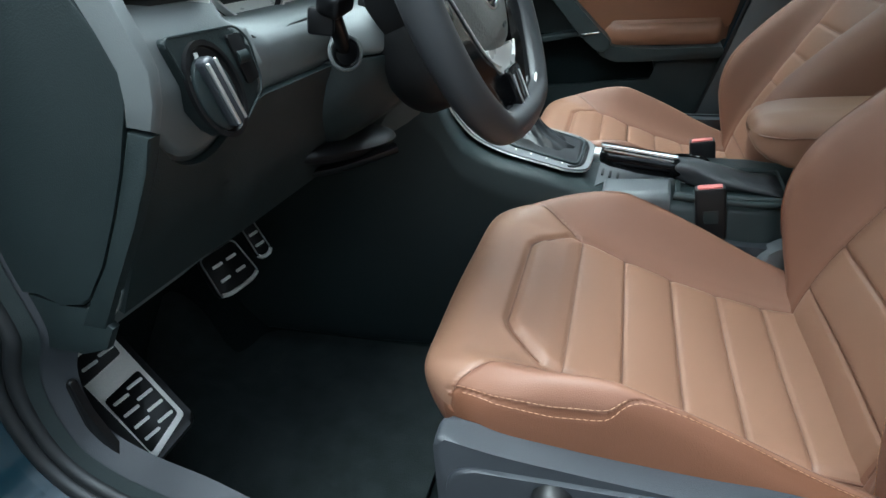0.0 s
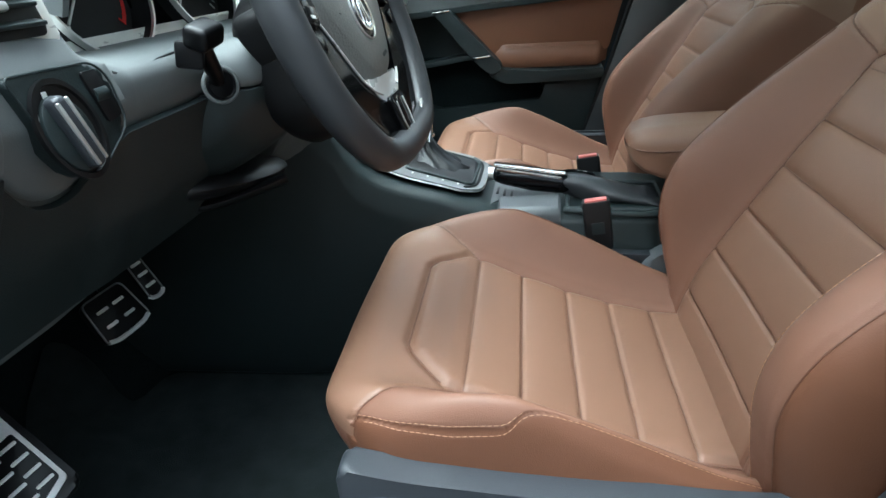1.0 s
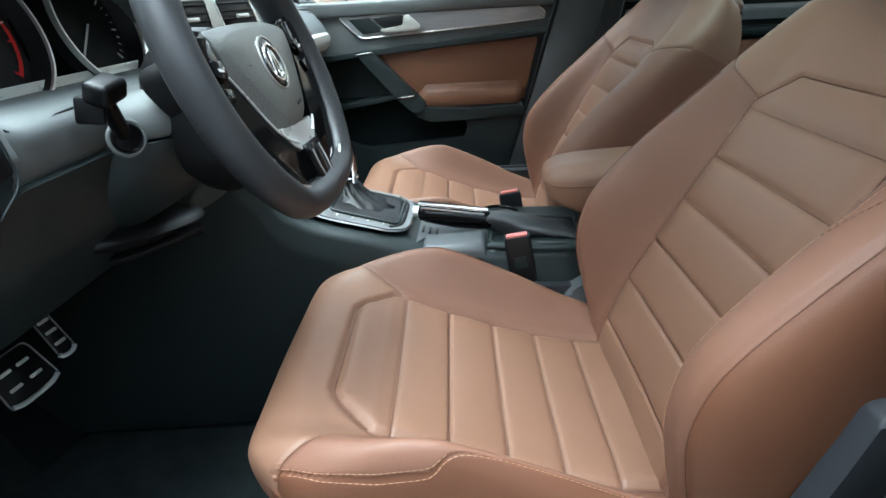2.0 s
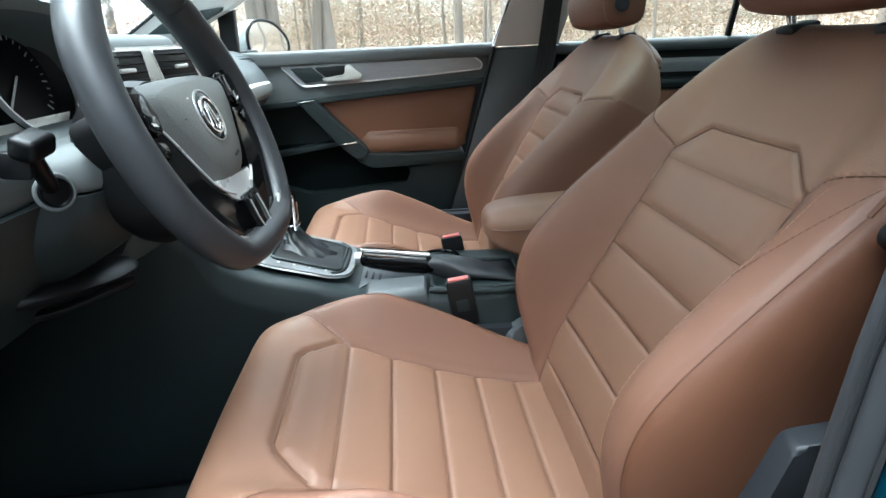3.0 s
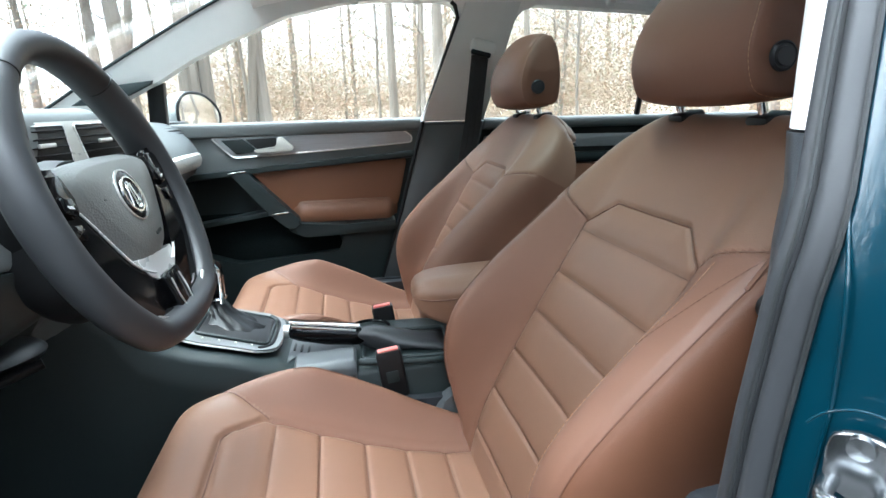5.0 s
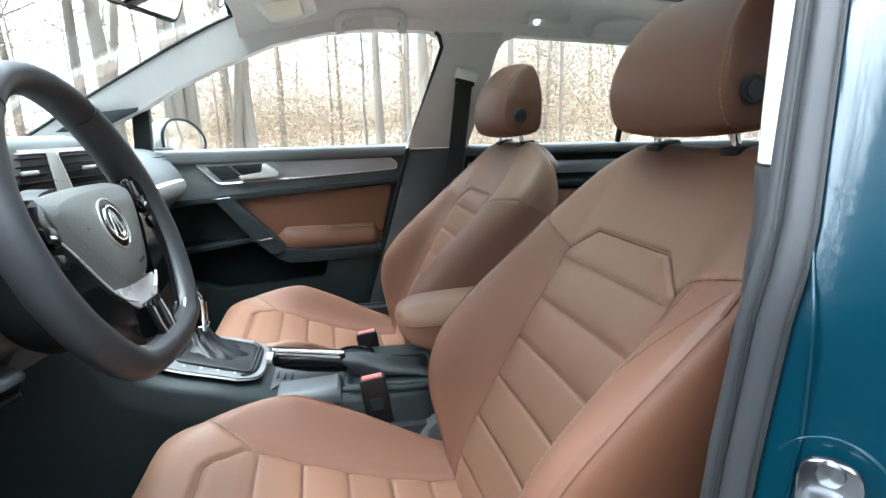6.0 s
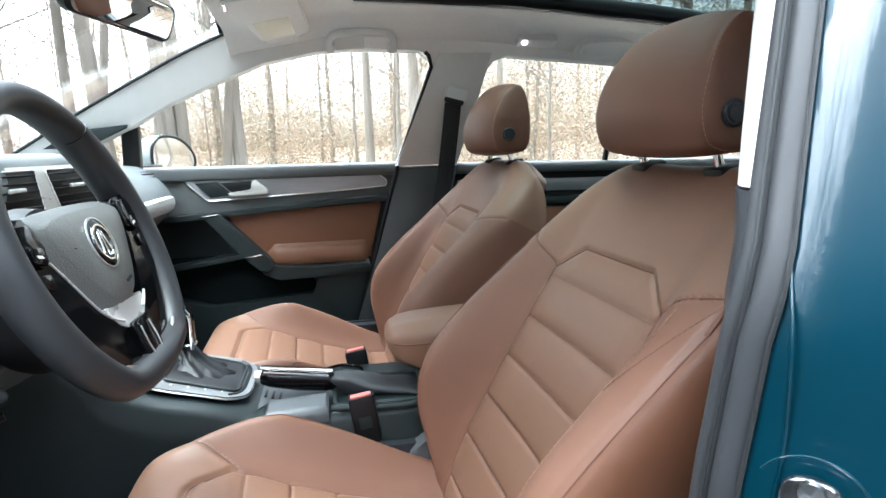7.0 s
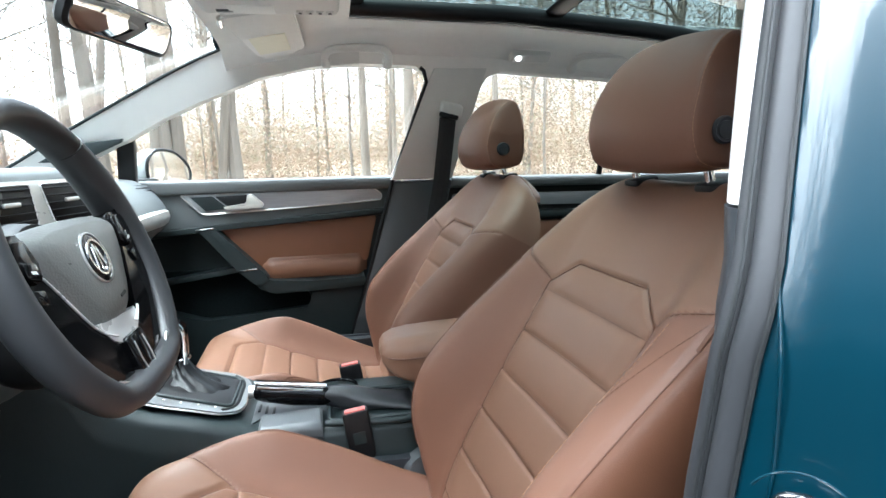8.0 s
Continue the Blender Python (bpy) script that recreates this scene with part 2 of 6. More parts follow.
def split_panels(p, nrm, key_of, names, mat, parent, labels=None):
    """Cuts a grid of points into panels, each a mesh of its own."""
    nu, nv = p.shape[:2]
    faces = {}
    for i in range(nu - 1):
        for j in range(nv - 1):
            faces.setdefault(key_of[i, j], []).append((i, j))
    for key, cells in sorted(faces.items()):
        at_v, verts, nors, quads = {}, [], [], []
        for i, j in cells:
            quad = []
            for c in ((i, j), (i + 1, j), (i + 1, j + 1), (i, j + 1)):
                if c not in at_v:
                    at_v[c] = len(verts)
                    verts.append(p[c])
                    nors.append(nrm[c])
                quad.append(at_v[c])
            quads.append(quad)
        k = quads[0]
        a, b, c = (Vector(verts[k[n]]) for n in (0, 1, 2))
        if (b - a).cross(c - a).dot(Vector(nors[k[0]])) < 0:
            quads = [q[::-1] for q in quads]
        me = bpy.data.meshes.new(names[key])
        me.from_pydata(verts, [], quads)
        for f in me.polygons:
            f.use_smooth = True
        me.normals_split_custom_set_from_vertices(nors)
        me.materials.append(SIDE_SHADED if names[key] == "side_panel" else BOLSTER if names[key] == "side_bolster" else mat)
        ob = new(names[key], me)
        ob.parent = parent
        ob.matrix_parent_inverse = Matrix.Translation(parent.location).inverted()


def along_row(p, n, vs, i, v, lift=0.0004):
    """A point on row i of a grid at the cross coordinate v, just above the surface."""
    f = (v - vs[0]) / (vs[1] - vs[0])
    j = int(max(0, min(len(vs) - 2, math.floor(f))))
    t = f - j
    return (p[i, j] + n[i, j] * lift) * (1 - t) + (p[i, j + 1] + n[i, j + 1] * lift) * t


def seam_line(a, b, p, n, path, lift=0.0002, keep=None):
    """Points on a grid surface whose coordinates a and b follow the path."""
    ok = np.ones(a.shape, bool) if keep is None else keep
    ai, bi, pi, ni = a[ok], b[ok], p[ok], n[ok]
    out = []
    for x0, y0 in path:
        d = (ai - x0) ** 2 + (bi - y0) ** 2
        k = np.argpartition(d, 8)[:8]
        w = 1 / (d[k] + 1e-6)
        w /= w.sum()
        out.append((pi[k] * w[:, None]).sum(0) + (ni[k] * w[:, None]).sum(0) * lift)
    return out


INSERT = 0.143
CUSHION_SEAMS = (-0.240, -0.181, -0.119, -0.059, 0.0)


def front_line(y):
    """x of the piped edge between the front panel and the quilted centre."""
    a = np.abs(y)
    return -0.304 + 1.1 * (np.sqrt((np.maximum(a - 0.085, 0)) ** 2 + 0.0004) - 0.02)


def cushion(seat, outer):
    # sections from the front underside to the back: centre, insert edge, crest, outer edge, lower side
    nose = [
        [(-0.338, 0, 0.470), (-0.334, 0.140, 0.478), (-0.318, 0.188, 0.490), (-0.300, 0.210, 0.495), (-0.280, 0.224, 0.500)],
        [(-0.379, 0, 0.525), (-0.374, 0.140, 0.532), (-0.354, 0.188, 0.540), (-0.329, 0.211, 0.540), (-0.296, 0.226, 0.522)],
        [(-0.387, 0, 0.582), (-0.381, 0.140, 0.589), (-0.359, 0.190, 0.594), (-0.328, 0.212, 0.584), (-0.299, 0.228, 0.542)],
        [(-0.342, 0, 0.609), (-0.337, 0.141, 0.609), (-0.311, 0.194, 0.616), (-0.297, 0.216, 0.606), (-0.280, 0.229, 0.535)],
    ]
    top = [
        [(-0.250, 0, 0.584), (-0.250, 0.143, 0.587), (-0.248, 0.204, 0.629), (-0.246, 0.218, 0.618), (-0.246, 0.229, 0.535)],
        [(-0.200, 0, 0.563), (-0.200, 0.143, 0.565), (-0.200, 0.206, 0.632), (-0.200, 0.219, 0.620), (-0.200, 0.229, 0.535)],
        [(-0.165, 0, 0.549), (-0.165, 0.143, 0.551), (-0.165, 0.206, 0.622), (-0.165, 0.218, 0.611), (-0.165, 0.229, 0.535)],
        [(-0.090, 0, 0.521), (-0.090, 0.143, 0.523), (-0.090, 0.203, 0.588), (-0.090, 0.216, 0.577), (-0.090, 0.229, 0.53)],
        [(0.0, 0, 0.498), (0.0, 0.143, 0.500), (0.0, 0.197, 0.542), (0.0, 0.212, 0.534), (0.0, 0.226, 0.52)],
        [(0.10, 0, 0.488), (0.10, 0.143, 0.490), (0.10, 0.186, 0.502), (0.10, 0.206, 0.496), (0.10, 0.220, 0.50)],
    ]
    controls = nose + top
    v_keys = [0, 0.42, 0.66, 0.78, 1.0]
    us, vs, p = upholstery(controls, v_keys, 300, 161)
    n = normals_of(p)
    n *= np.sign(n[..., 2:3].mean())
    x, y = p[..., 0], p[..., 1]
    u, v = np.meshgrid(us, vs, indexing="ij")
    a, ay = np.abs(v), np.abs(y)
    fl = front_line(y)
    inset = np.minimum(INSERT - ay, (x - fl) * np.where(ay < 0.105, 1.0, 0.66))
    inset = np.where(u < 2.3, -1.0, inset)
    inside = inset > 0
    d = np.zeros_like(x)
    lo = np.full_like(x, -0.320)
    for s in list(CUSHION_SEAMS) + [0.11]:
        t = np.clip((x - lo) / np.maximum(s - lo, 1e-6), 0, 1)
        puff = 0.0040 * (4 * t * (1 - t)) ** 0.55
        if s == CUSHION_SEAMS[0]:
            puff = 0.0040 * np.clip((s - x) / 0.02, 0, 1) ** 0.8
        d += np.where(inside & (x > lo) & (x <= s), puff * np.clip(inset / 0.018, 0, 1) ** 0.5, 0)
        lo = np.full_like(x, s)
    for s in CUSHION_SEAMS:
        depth = 0.0012 if s == CUSHION_SEAMS[0] else 0.0022
        d += groove(x - s, depth, 0.0024) * np.clip((inset + 0.004) / 0.004, 0, 1)
    d += np.where((ay < 0.16) | (x > -0.25), groove(inset, 0.0062, 0.0050), 0)
    # seam of the front panel towards the bolster, and the bolster's own outer seam
    corner = 0.146 + (-0.246 - x) * 0.62
    d += np.where((x < -0.243) & (u > 1.6), groove(ay - corner, 0.0024, 0.0035), 0)
    seam_v = np.interp(u, [0, 2.2, 3.0, 4.0, 5.2, 6.0, 6.6, 9], [0.72, 0.72, 0.80, 0.84, 0.83, 0.71, 0.68, 0.68])
    blur = np.exp(-np.linspace(-2, 2, 41) ** 2)
    row = np.convolve(np.pad(seam_v[:, 0], 20, mode="edge"), blur / blur.sum(), mode="valid")
    seam_v = np.repeat(row[:, None], len(vs), axis=1)
    d += np.where(u > 2.0, groove(a - seam_v, 0.0020, 0.008), 0)
    p = p + n * d[..., None]
    n = normals_of(p)
    n *= np.sign(n[..., 2:3].mean())
    up = u > 2.35
    ys = np.linspace(-INSERT, INSERT, 40)
    for s in CUSHION_SEAMS:
        path = [(s, yy) for yy in ys if front_line(yy) < s - 0.004]
        part("seam", tube(seam_line(x, y, p, n, path, keep=up), 0.0006, 5), PIPING, seat, "dark stitched seam")
    path = [(float(front_line(yy)), yy) for yy in np.linspace(-0.138, 0.138, 50)]
    part("seam", tube(seam_line(x, y, p, n, path, keep=up), 0.0009, 5), PIPING, seat, "dark piped seam")
    for sd in (-1, 1):
        path = [(xx, sd * INSERT) for xx in np.linspace(-0.236, 0.06, 50)]
        part("seam", tube(seam_line(x, y, p, n, path, keep=up), 0.0010, 5), PIPING, seat)
        path = [(xx, sd * (0.146 + (-0.246 - xx) * 0.62)) for xx in np.linspace(-0.340, -0.250, 24)]
        part("seam", tube(seam_line(x, y, p, n, path, keep=u > 1.9), 0.0008, 5), PIPING, seat)
    # panels
    key = np.zeros(x.shape, int)
    key[inside] = 1
    for i, s in enumerate(CUSHION_SEAMS):
        key[inside & (x > s)] = 2 + i
    bol = (((x >= -0.246) & (ay >= INSERT)) | ((x < -0.246) & (ay >= corner))) & ~inside
    bol |= (u < 1.6) & (a > 0.66)
    key[bol & (v < 0)] = 10
    key[bol & (v > 0)] = 11
    low = (a > seam_v) & bol
    key[low & (v < 0)] = 12
    key[low & (v > 0)] = 13
    names = {0: "front_panel", 10: "side_bolster", 11: "side_bolster", 12: "side_panel", 13: "side_panel"} | {k: "centre_panel" for k in range(1, 8)}
    split_panels(p, n, key, names, LEATHER, seat)
    for side in (-1, 1):
        rows = [i for i in range(len(us)) if us[i] > 2.35]
        part("stitching", stitching([along_row(p, n, vs, i, side * (seam_v[i, 0] + 0.014)) for i in rows]), THREAD, seat, "pale orange thread")
        part("stitching", stitching([along_row(p, n, vs, i, side * (seam_v[i, 0] - 0.016)) for i in rows if us[i] < 5.6]), THREAD, seat, "pale orange thread")
    rows = [i for i in range(len(us)) if us[i] > 4.6]
    if outer < 0:
        part("piping", tube([along_row(p, n, vs, i, -outer * 0.67, 0.0003) for i in rows], 0.0012, 6), PIPING, seat, "dark piping along the inner bolster")
    return p


RECLINE = radians(28)


BACK_SEAMS = (0.035, 0.105, 0.172, 0.239, 0.305, 0.372)


def backrest(seat, outer):
    # height, centre depth, insert half width, crest (y, d), outer edge (y, d), side back (y, d)
    lumbar = [
        (-0.05, -0.020, 0.143, 0.176, 0.000, 0.206, -0.020, 0.215, -0.10),
        (0.00, 0.000, 0.143, 0.180, 0.010, 0.212, -0.002, 0.222, -0.10),
        (0.05, 0.012, 0.142, 0.186, 0.050, 0.222, 0.038, 0.232, -0.10),
        (0.10, 0.017, 0.139, 0.190, 0.086, 0.229, 0.074, 0.240, -0.10),
        (0.15, 0.018, 0.137, 0.192, 0.104, 0.234, 0.090, 0.245, -0.10),
        (0.20, 0.018, 0.134, 0.194, 0.104, 0.236, 0.088, 0.247, -0.10),
        (0.275, 0.017, 0.130, 0.194, 0.084, 0.236, 0.068, 0.248, -0.10),
        (0.355, 0.012, 0.128, 0.191, 0.054, 0.233, 0.040, 0.246, -0.10),
    ]
    shoulders = [
        (0.43, 0.006, 0.122, 0.186, 0.028, 0.230, 0.012, 0.243, -0.084),
        (0.475, 0.002, 0.118, 0.180, 0.012, 0.222, -0.004, 0.234, -0.076),
        (0.515, -0.002, 0.110, 0.166, 0.000, 0.205, -0.014, 0.216, -0.064),
        (0.545, -0.008, 0.100, 0.148, -0.010, 0.184, -0.024, 0.194, -0.056),
        (0.564, -0.018, 0.092, 0.132, -0.024, 0.164, -0.038, 0.174, -0.058),
        (0.572, -0.040, 0.088, 0.122, -0.046, 0.150, -0.056, 0.160, -0.070),
        (0.566, -0.072, 0.084, 0.114, -0.074, 0.140, -0.079, 0.150, -0.084),
    ]
    keys = lumbar + shoulders
    controls, hs = [], []
    for h, d0, yi, y2, d2, y3, d3, y4, d4 in keys:
        drop = float(np.interp(h, [0.475, 0.515, 0.545, 0.564, 0.572], [0.0, 0.006, 0.016, 0.030, 0.042]))
        row = [(h, 0, d0), (h, yi, d0 + 0.004), (h - 0.15 * drop, y2, d2), (h - 0.5 * drop, y3, d3), (h - drop, y4, d4)]
        controls.append(row)
    v_keys = [0, 0.40, 0.62, 0.74, 1.0]
    us, vs, q = upholstery(controls, v_keys, 320, 161)
    h, y, dd = q[..., 0], q[..., 1], q[..., 2]
    u, v = np.meshgrid(us, vs, indexing="ij")
    a, ay = np.abs(v), np.abs(y)
    side = np.interp(h, [0, 0.1, 0.305, 0.384, 0.5], [0.143, 0.139, 0.128, 0.130, 0.130]) - ay
    inset = np.minimum(np.minimum(side, 0.424 - h), -((ay - 0.080) * 0.625 + (h - 0.424) * 0.78))
    front = u < 12.4
    inside = (inset > 0) & front
    d = np.zeros_like(h)
    lo = -0.06
    for s in list(BACK_SEAMS) + [0.424]:
        t = np.clip((h - lo) / (s - lo), 0, 1)
        soft = 0.4 if s == BACK_SEAMS[-1] else 1.0
        d += np.where(inside & (h > lo) & (h <= s), 0.0038 * (4 * t * (1 - t)) ** 0.55 * np.clip(inset / 0.028, 0, 1) ** 0.75, 0)
        if s < 0.42:
            d += groove(h - s, 0.0022 * soft, 0.0024) * np.clip((inset + 0.004) / 0.004, 0, 1) * front
        lo = s
    # edge of the quilted centre, and the seam across the shoulders
    d += groove(inset, 0.0034, 0.0032) * front
    shoulder = 0.388 + (ay - 0.130) * 0.42
    d += np.where((ay > 0.126) & front & (a < 0.80), groove(h - shoulder, 0.0026, 0.0022), 0)
    # two seams along each bolster
    inner_v, outer_v = 0.60, 0.715
    d += np.where((h < shoulder + 0.05) & front & (v * outer > 0), groove(a - outer_v, 0.0034, 0.007), 0)
    # the rounded rear edge of the top
    d += np.where((u > 12.2) & (a < 0.9), groove(u - 12.6, 0.003, 0.10), 0)
    s, c = math.sin(RECLINE), math.cos(RECLINE)
    p = np.stack([0.045 + h * s - dd * c, y, 0.50 + h * c + dd * s], axis=2)
    n = normals_of(p)
    n *= -np.sign(n[..., 0:1].mean())
    p = p + n * d[..., None]
    n = normals_of(p)
    n *= -np.sign(n[..., 0:1].mean())
    up = u < 12.0
    def half(hh):
        return float(np.interp(hh, [0, 0.1, 0.305, 0.384, 0.424], [0.143, 0.139, 0.128, 0.130, 0.080]))

    for sm in BACK_SEAMS:
        path = [(sm, yy) for yy in np.linspace(-half(sm), half(sm), 40)]
        part("seam", tube(seam_line(h, y, p, n, path, keep=up), 0.0004 if sm == BACK_SEAMS[-1] else 0.0006, 5), PIPING, seat, "dark stitched seam")
    path = [(hh, half(hh)) for hh in np.linspace(0.0, 0.424, 70)] + [(0.424, yy) for yy in np.linspace(0.078, -0.078, 20)] + [(hh, -half(hh)) for hh in np.linspace(0.424, 0.0, 70)]
    part("seam", tube(seam_line(h, y, p, n, path, keep=up), 0.0011, 5), PIPING, seat, "dark seam round the quilted centre")
    for sd in (-1, 1):
        path = [(0.388 + (yy - 0.130) * 0.42, sd * yy) for yy in np.linspace(0.132, 0.232, 24)]
        part("seam", tube(seam_line(h, y, p, n, path, keep=up & (a < 0.80)), 0.0008, 5), PIPING, seat)
        if sd == outer:
            line = [along_row(p, n, vs, i, sd * outer_v, 0.0002) for i in range(len(us)) if 0.0 < h[i, 80] < 0.46]
            part("seam", tube(line, 0.0009, 5), PIPING, seat)
    key = np.zeros(h.shape, int)
    key[inside] = 1
    for i, sm in enumerate(BACK_SEAMS):
        key[inside & (h > sm)] = 2 + i
    bol = (~inside) & (h < shoulder) & (side < 0.001) & front
    key[bol & (v < 0)] = 20
    key[bol & (v > 0)] = 21
    low = (a > outer_v) & (h < 0.50) & (v * outer > 0)
    key[low] = 22
    names = {0: "shoulder_panel", 20: "side_bolster", 21: "side_bolster", 22: "side_panel"} | {k: "centre_panel" for k in range(1, 9)}
    split_panels(p, n, key, names, LEATHER, seat)
    top = min(range(len(us)), key=lambda i: abs(us[i] - 12.6))
    part("piping", tube([along_row(p, n, vs, top, v, 0.0004) for v in np.linspace(-0.72, 0.72, 40)], 0.0016, 6), PIPING, seat, "dark piping along the top edge")
    # closing shell behind
    edge = [i for i in range(len(us))]
    bm = bmesh.new()
    rows = [[p[i, 0], p[i, 0] * np.array([1, 0.6, 1]) + np.array([0.03, 0, -0.01]), p[i, -1] * np.array([1, 0.6, 1]) + np.array([0.03, 0, -0.01]), p[i, -1]] for i in edge[::6] + [edge[-1]]]
    loft(rows, caps=False, closed=False, bm=bm)
    part("back_shell", bm, SEAT_PLASTIC, seat, "dark grey backrest shell")
    rows = [i for i in range(len(us)) if 0.06 < h[i, 80] < 0.40]
    if outer < 0:
        part("piping", tube([along_row(p, n, vs, i, -outer * 0.66, 0.0003) for i in rows], 0.0012, 6), PIPING, seat, "dark piping along the inner bolster")
    for sd in (outer,):
        rows = [i for i in range(len(us)) if 0.0 < h[i, 80] < 0.40]
        part("stitching", stitching([along_row(p, n, vs, i, sd * 0.60) for i in rows]), THREAD, seat, "pale orange thread")
        rows = [i for i in range(len(us)) if 0.30 < h[i, 80] < 0.44]
        part("stitching", stitching([along_row(p, n, vs, i, sd * (0.60 + 0.12 * max(0, (h[i, 80] - 0.30) / 0.14))) for i in rows]), PIPING, seat, "dark thread")
    return p


def head_restraint(seat):
    prof = [(0.252, 1.006), (0.234, 1.022), (0.227, 1.058), (0.245, 1.105), (0.282, 1.146), (0.320, 1.162), (0.346, 1.146), (0.357, 1.085), (0.348, 1.015), (0.298, 1.002)]
    ring = smooth_curve(prof, 6, closed=True)
    cx, cz = 0.298, 1.078
    rings = []
    for yy, sx, sz, back in ((-0.1335, 0.02, 0.02, 0.012), (-0.133, 0.50, 0.50, 0.012), (-0.1315, 0.73, 0.80, 0.012), (-0.128, 0.80, 0.885, 0.012), (-0.1245, 0.815, 0.90, 0.012), (-0.1225, 0.82, 0.893, 0.012), (-0.119, 0.845, 0.915, 0.011), (-0.108, 0.89, 0.94, 0.008), (-0.088, 0.94, 0.965, 0.005), (-0.060, 0.975, 0.985, 0.002), (-0.030, 0.99, 0.997, 0), (-0.01, 1.0, 1.0, 0)):
        rings.append([(cx + back + (q[0] - cx) * sx * 0.81, yy, cz + (q[1] - cz) * sz) for q in ring])
    rings += [[(q[0], -q[1], q[2]) for q in r] for r in rings[::-1]]
    def slim(q):
        return (q[0], q[1] * 0.875 * (1 - 0.16 * max(0.0, (q[2] - 1.085) / 0.075)), q[2])

    rings = [[slim(q) for q in r] for r in rings]
    body = part("head_restraint", loft(rings), BOLSTER, seat, "padded tan leather head restraint", sharp=70)
    for side in (-1, 1):
        line = [slim((cx + 0.012 + (q[0] - cx) * 0.652, side * 0.1292, cz + (q[1] - cz) * 0.888)) for q in ring]
        part("stitching", stitching(line + line[:1]), THREAD, body, "pale thread")
    m = Matrix.Translation((0.298, -0.1155, 1.049)) @ pose(0, 0, 0, 90, 0, 0)
    b = part("button", turned([(0.0, -0.004), (0.0145, -0.004), (0.0145, 0.0035), (0.0125, 0.0055), (0.0115, 0.0045), (0.0095, 0.0045), (0.009, 0.006), (0.0, 0.0062)], m), SEAT_PLASTIC, body, "round dark grey release button")
    for yy in (-0.075, 0.075):
        part("post", tube([(0.335, yy, 0.955), (0.318, yy, 0.992), (0.308, yy, 1.03)], 0.0055, 14), CHROME, body, "chrome post")
        part("post_sleeve", box((0.325, yy, 0.988), (0.036, 0.034, 0.012), 0.005, (0, -12, 0)), BLACK, seat, "black post sleeve")


def seat_base(seat):
    """Plastic side covers, knobs, runners."""
    for s in (-1, 1):
        poly = rounded([(-0.345, 0.582), (-0.29, 0.570), (-0.20, 0.562), (0.02, 0.545), (0.17, 0.560), (0.20, 0.52), (0.12, 0.45), (-0.20, 0.40), (-0.345, 0.42)], [0.012, 0.03, 0.05, 0.05, 0.02, 0.03, 0.03, 0.03, 0.03])
        part("side_cover", slab(poly, "y", s * 0.222, s * 0.252, 0.006, 3), SEAT_PLASTIC, seat, "slate grey moulded plastic side cover")
        rim = rounded([(-0.335, 0.550), (-0.24, 0.552), (-0.10, 0.554), (0.10, 0.550), (0.14, 0.50), (0.08, 0.47), (-0.20, 0.425), (-0.335, 0.44)], 0.03)
        part("raised_rim", slab(rim, "y", s * 0.250, s * 0.2575, 0.003), SEAT_PLASTIC, seat)
        part("runner", box((-0.06, s * 0.17, 0.345), (0.50, 0.035, 0.05), 0.008), BLACK, seat, "black seat runner")
        part("leg", box((-0.22, s * 0.17, 0.41), (0.06, 0.03, 0.12), 0.008), BLACK, seat)
        part("leg", box((0.12, s * 0.17, 0.41), (0.06, 0.03, 0.12), 0.008), BLACK, seat)
    part("pan", box((-0.10, 0, 0.445), (0.42, 0.40, 0.04), 0.015), BLACK, seat, "dark underside pan")
    m = Matrix.Translation((-0.236, -0.2575, 0.533)) @ pose(0, 0, 0, 90, 0, 0)
    knob = part("lumbar_knob", turned([(0.0, -0.004), (0.019, -0.004), (0.019, 0.010), (0.0165, 0.0135), (0.0, 0.0135)], m), BLACK, seat, "round black adjuster knob")
    part("grip", box((-0.236, -0.2735, 0.533), (0.009, 0.006, 0.030), 0.002, (0, 20, 0)), BLACK, knob)


def front_seat(label, outer):
    seat = thing("car_seat", (0, 0, 0.32), label, "car seat", "front seats")
    cushion(seat, outer)
    backrest(seat, outer)
    head_restraint(seat)
    seat_base(seat)
    seat.location = (0, 0, 0.32)
    return seat


driver_seat = front_seat("tan leather driver's car seat with quilted centre panels", -1)
for child in driver_seat.children:
    child.matrix_parent_inverse = Matrix.Translation((0, 0, -0.32))
SEAT_TURN = 2.4
passenger_seat = front_seat("tan leather passenger car seat beside the centre console", 1)
for child in passenger_seat.children:
    child.matrix_parent_inverse = Matrix.Translation((0, 0, -0.32))
passenger_seat.matrix_basis = pose(-0.024, 0.323, 0.312, 0, 0, SEAT_TURN)


def inner_hinge_cover(seat, side):
    poly = rounded([(-0.010, 0.47), (0.000, 0.535), (0.030, 0.560), (0.095, 0.575), (0.12, 0.50), (0.08, 0.46)], 0.018)
    part("hinge_cover", slab(poly, "y", side * 0.206, side * 0.236, 0.007, 3), TRAY_GREY, seat, "slate grey inner hinge cover")


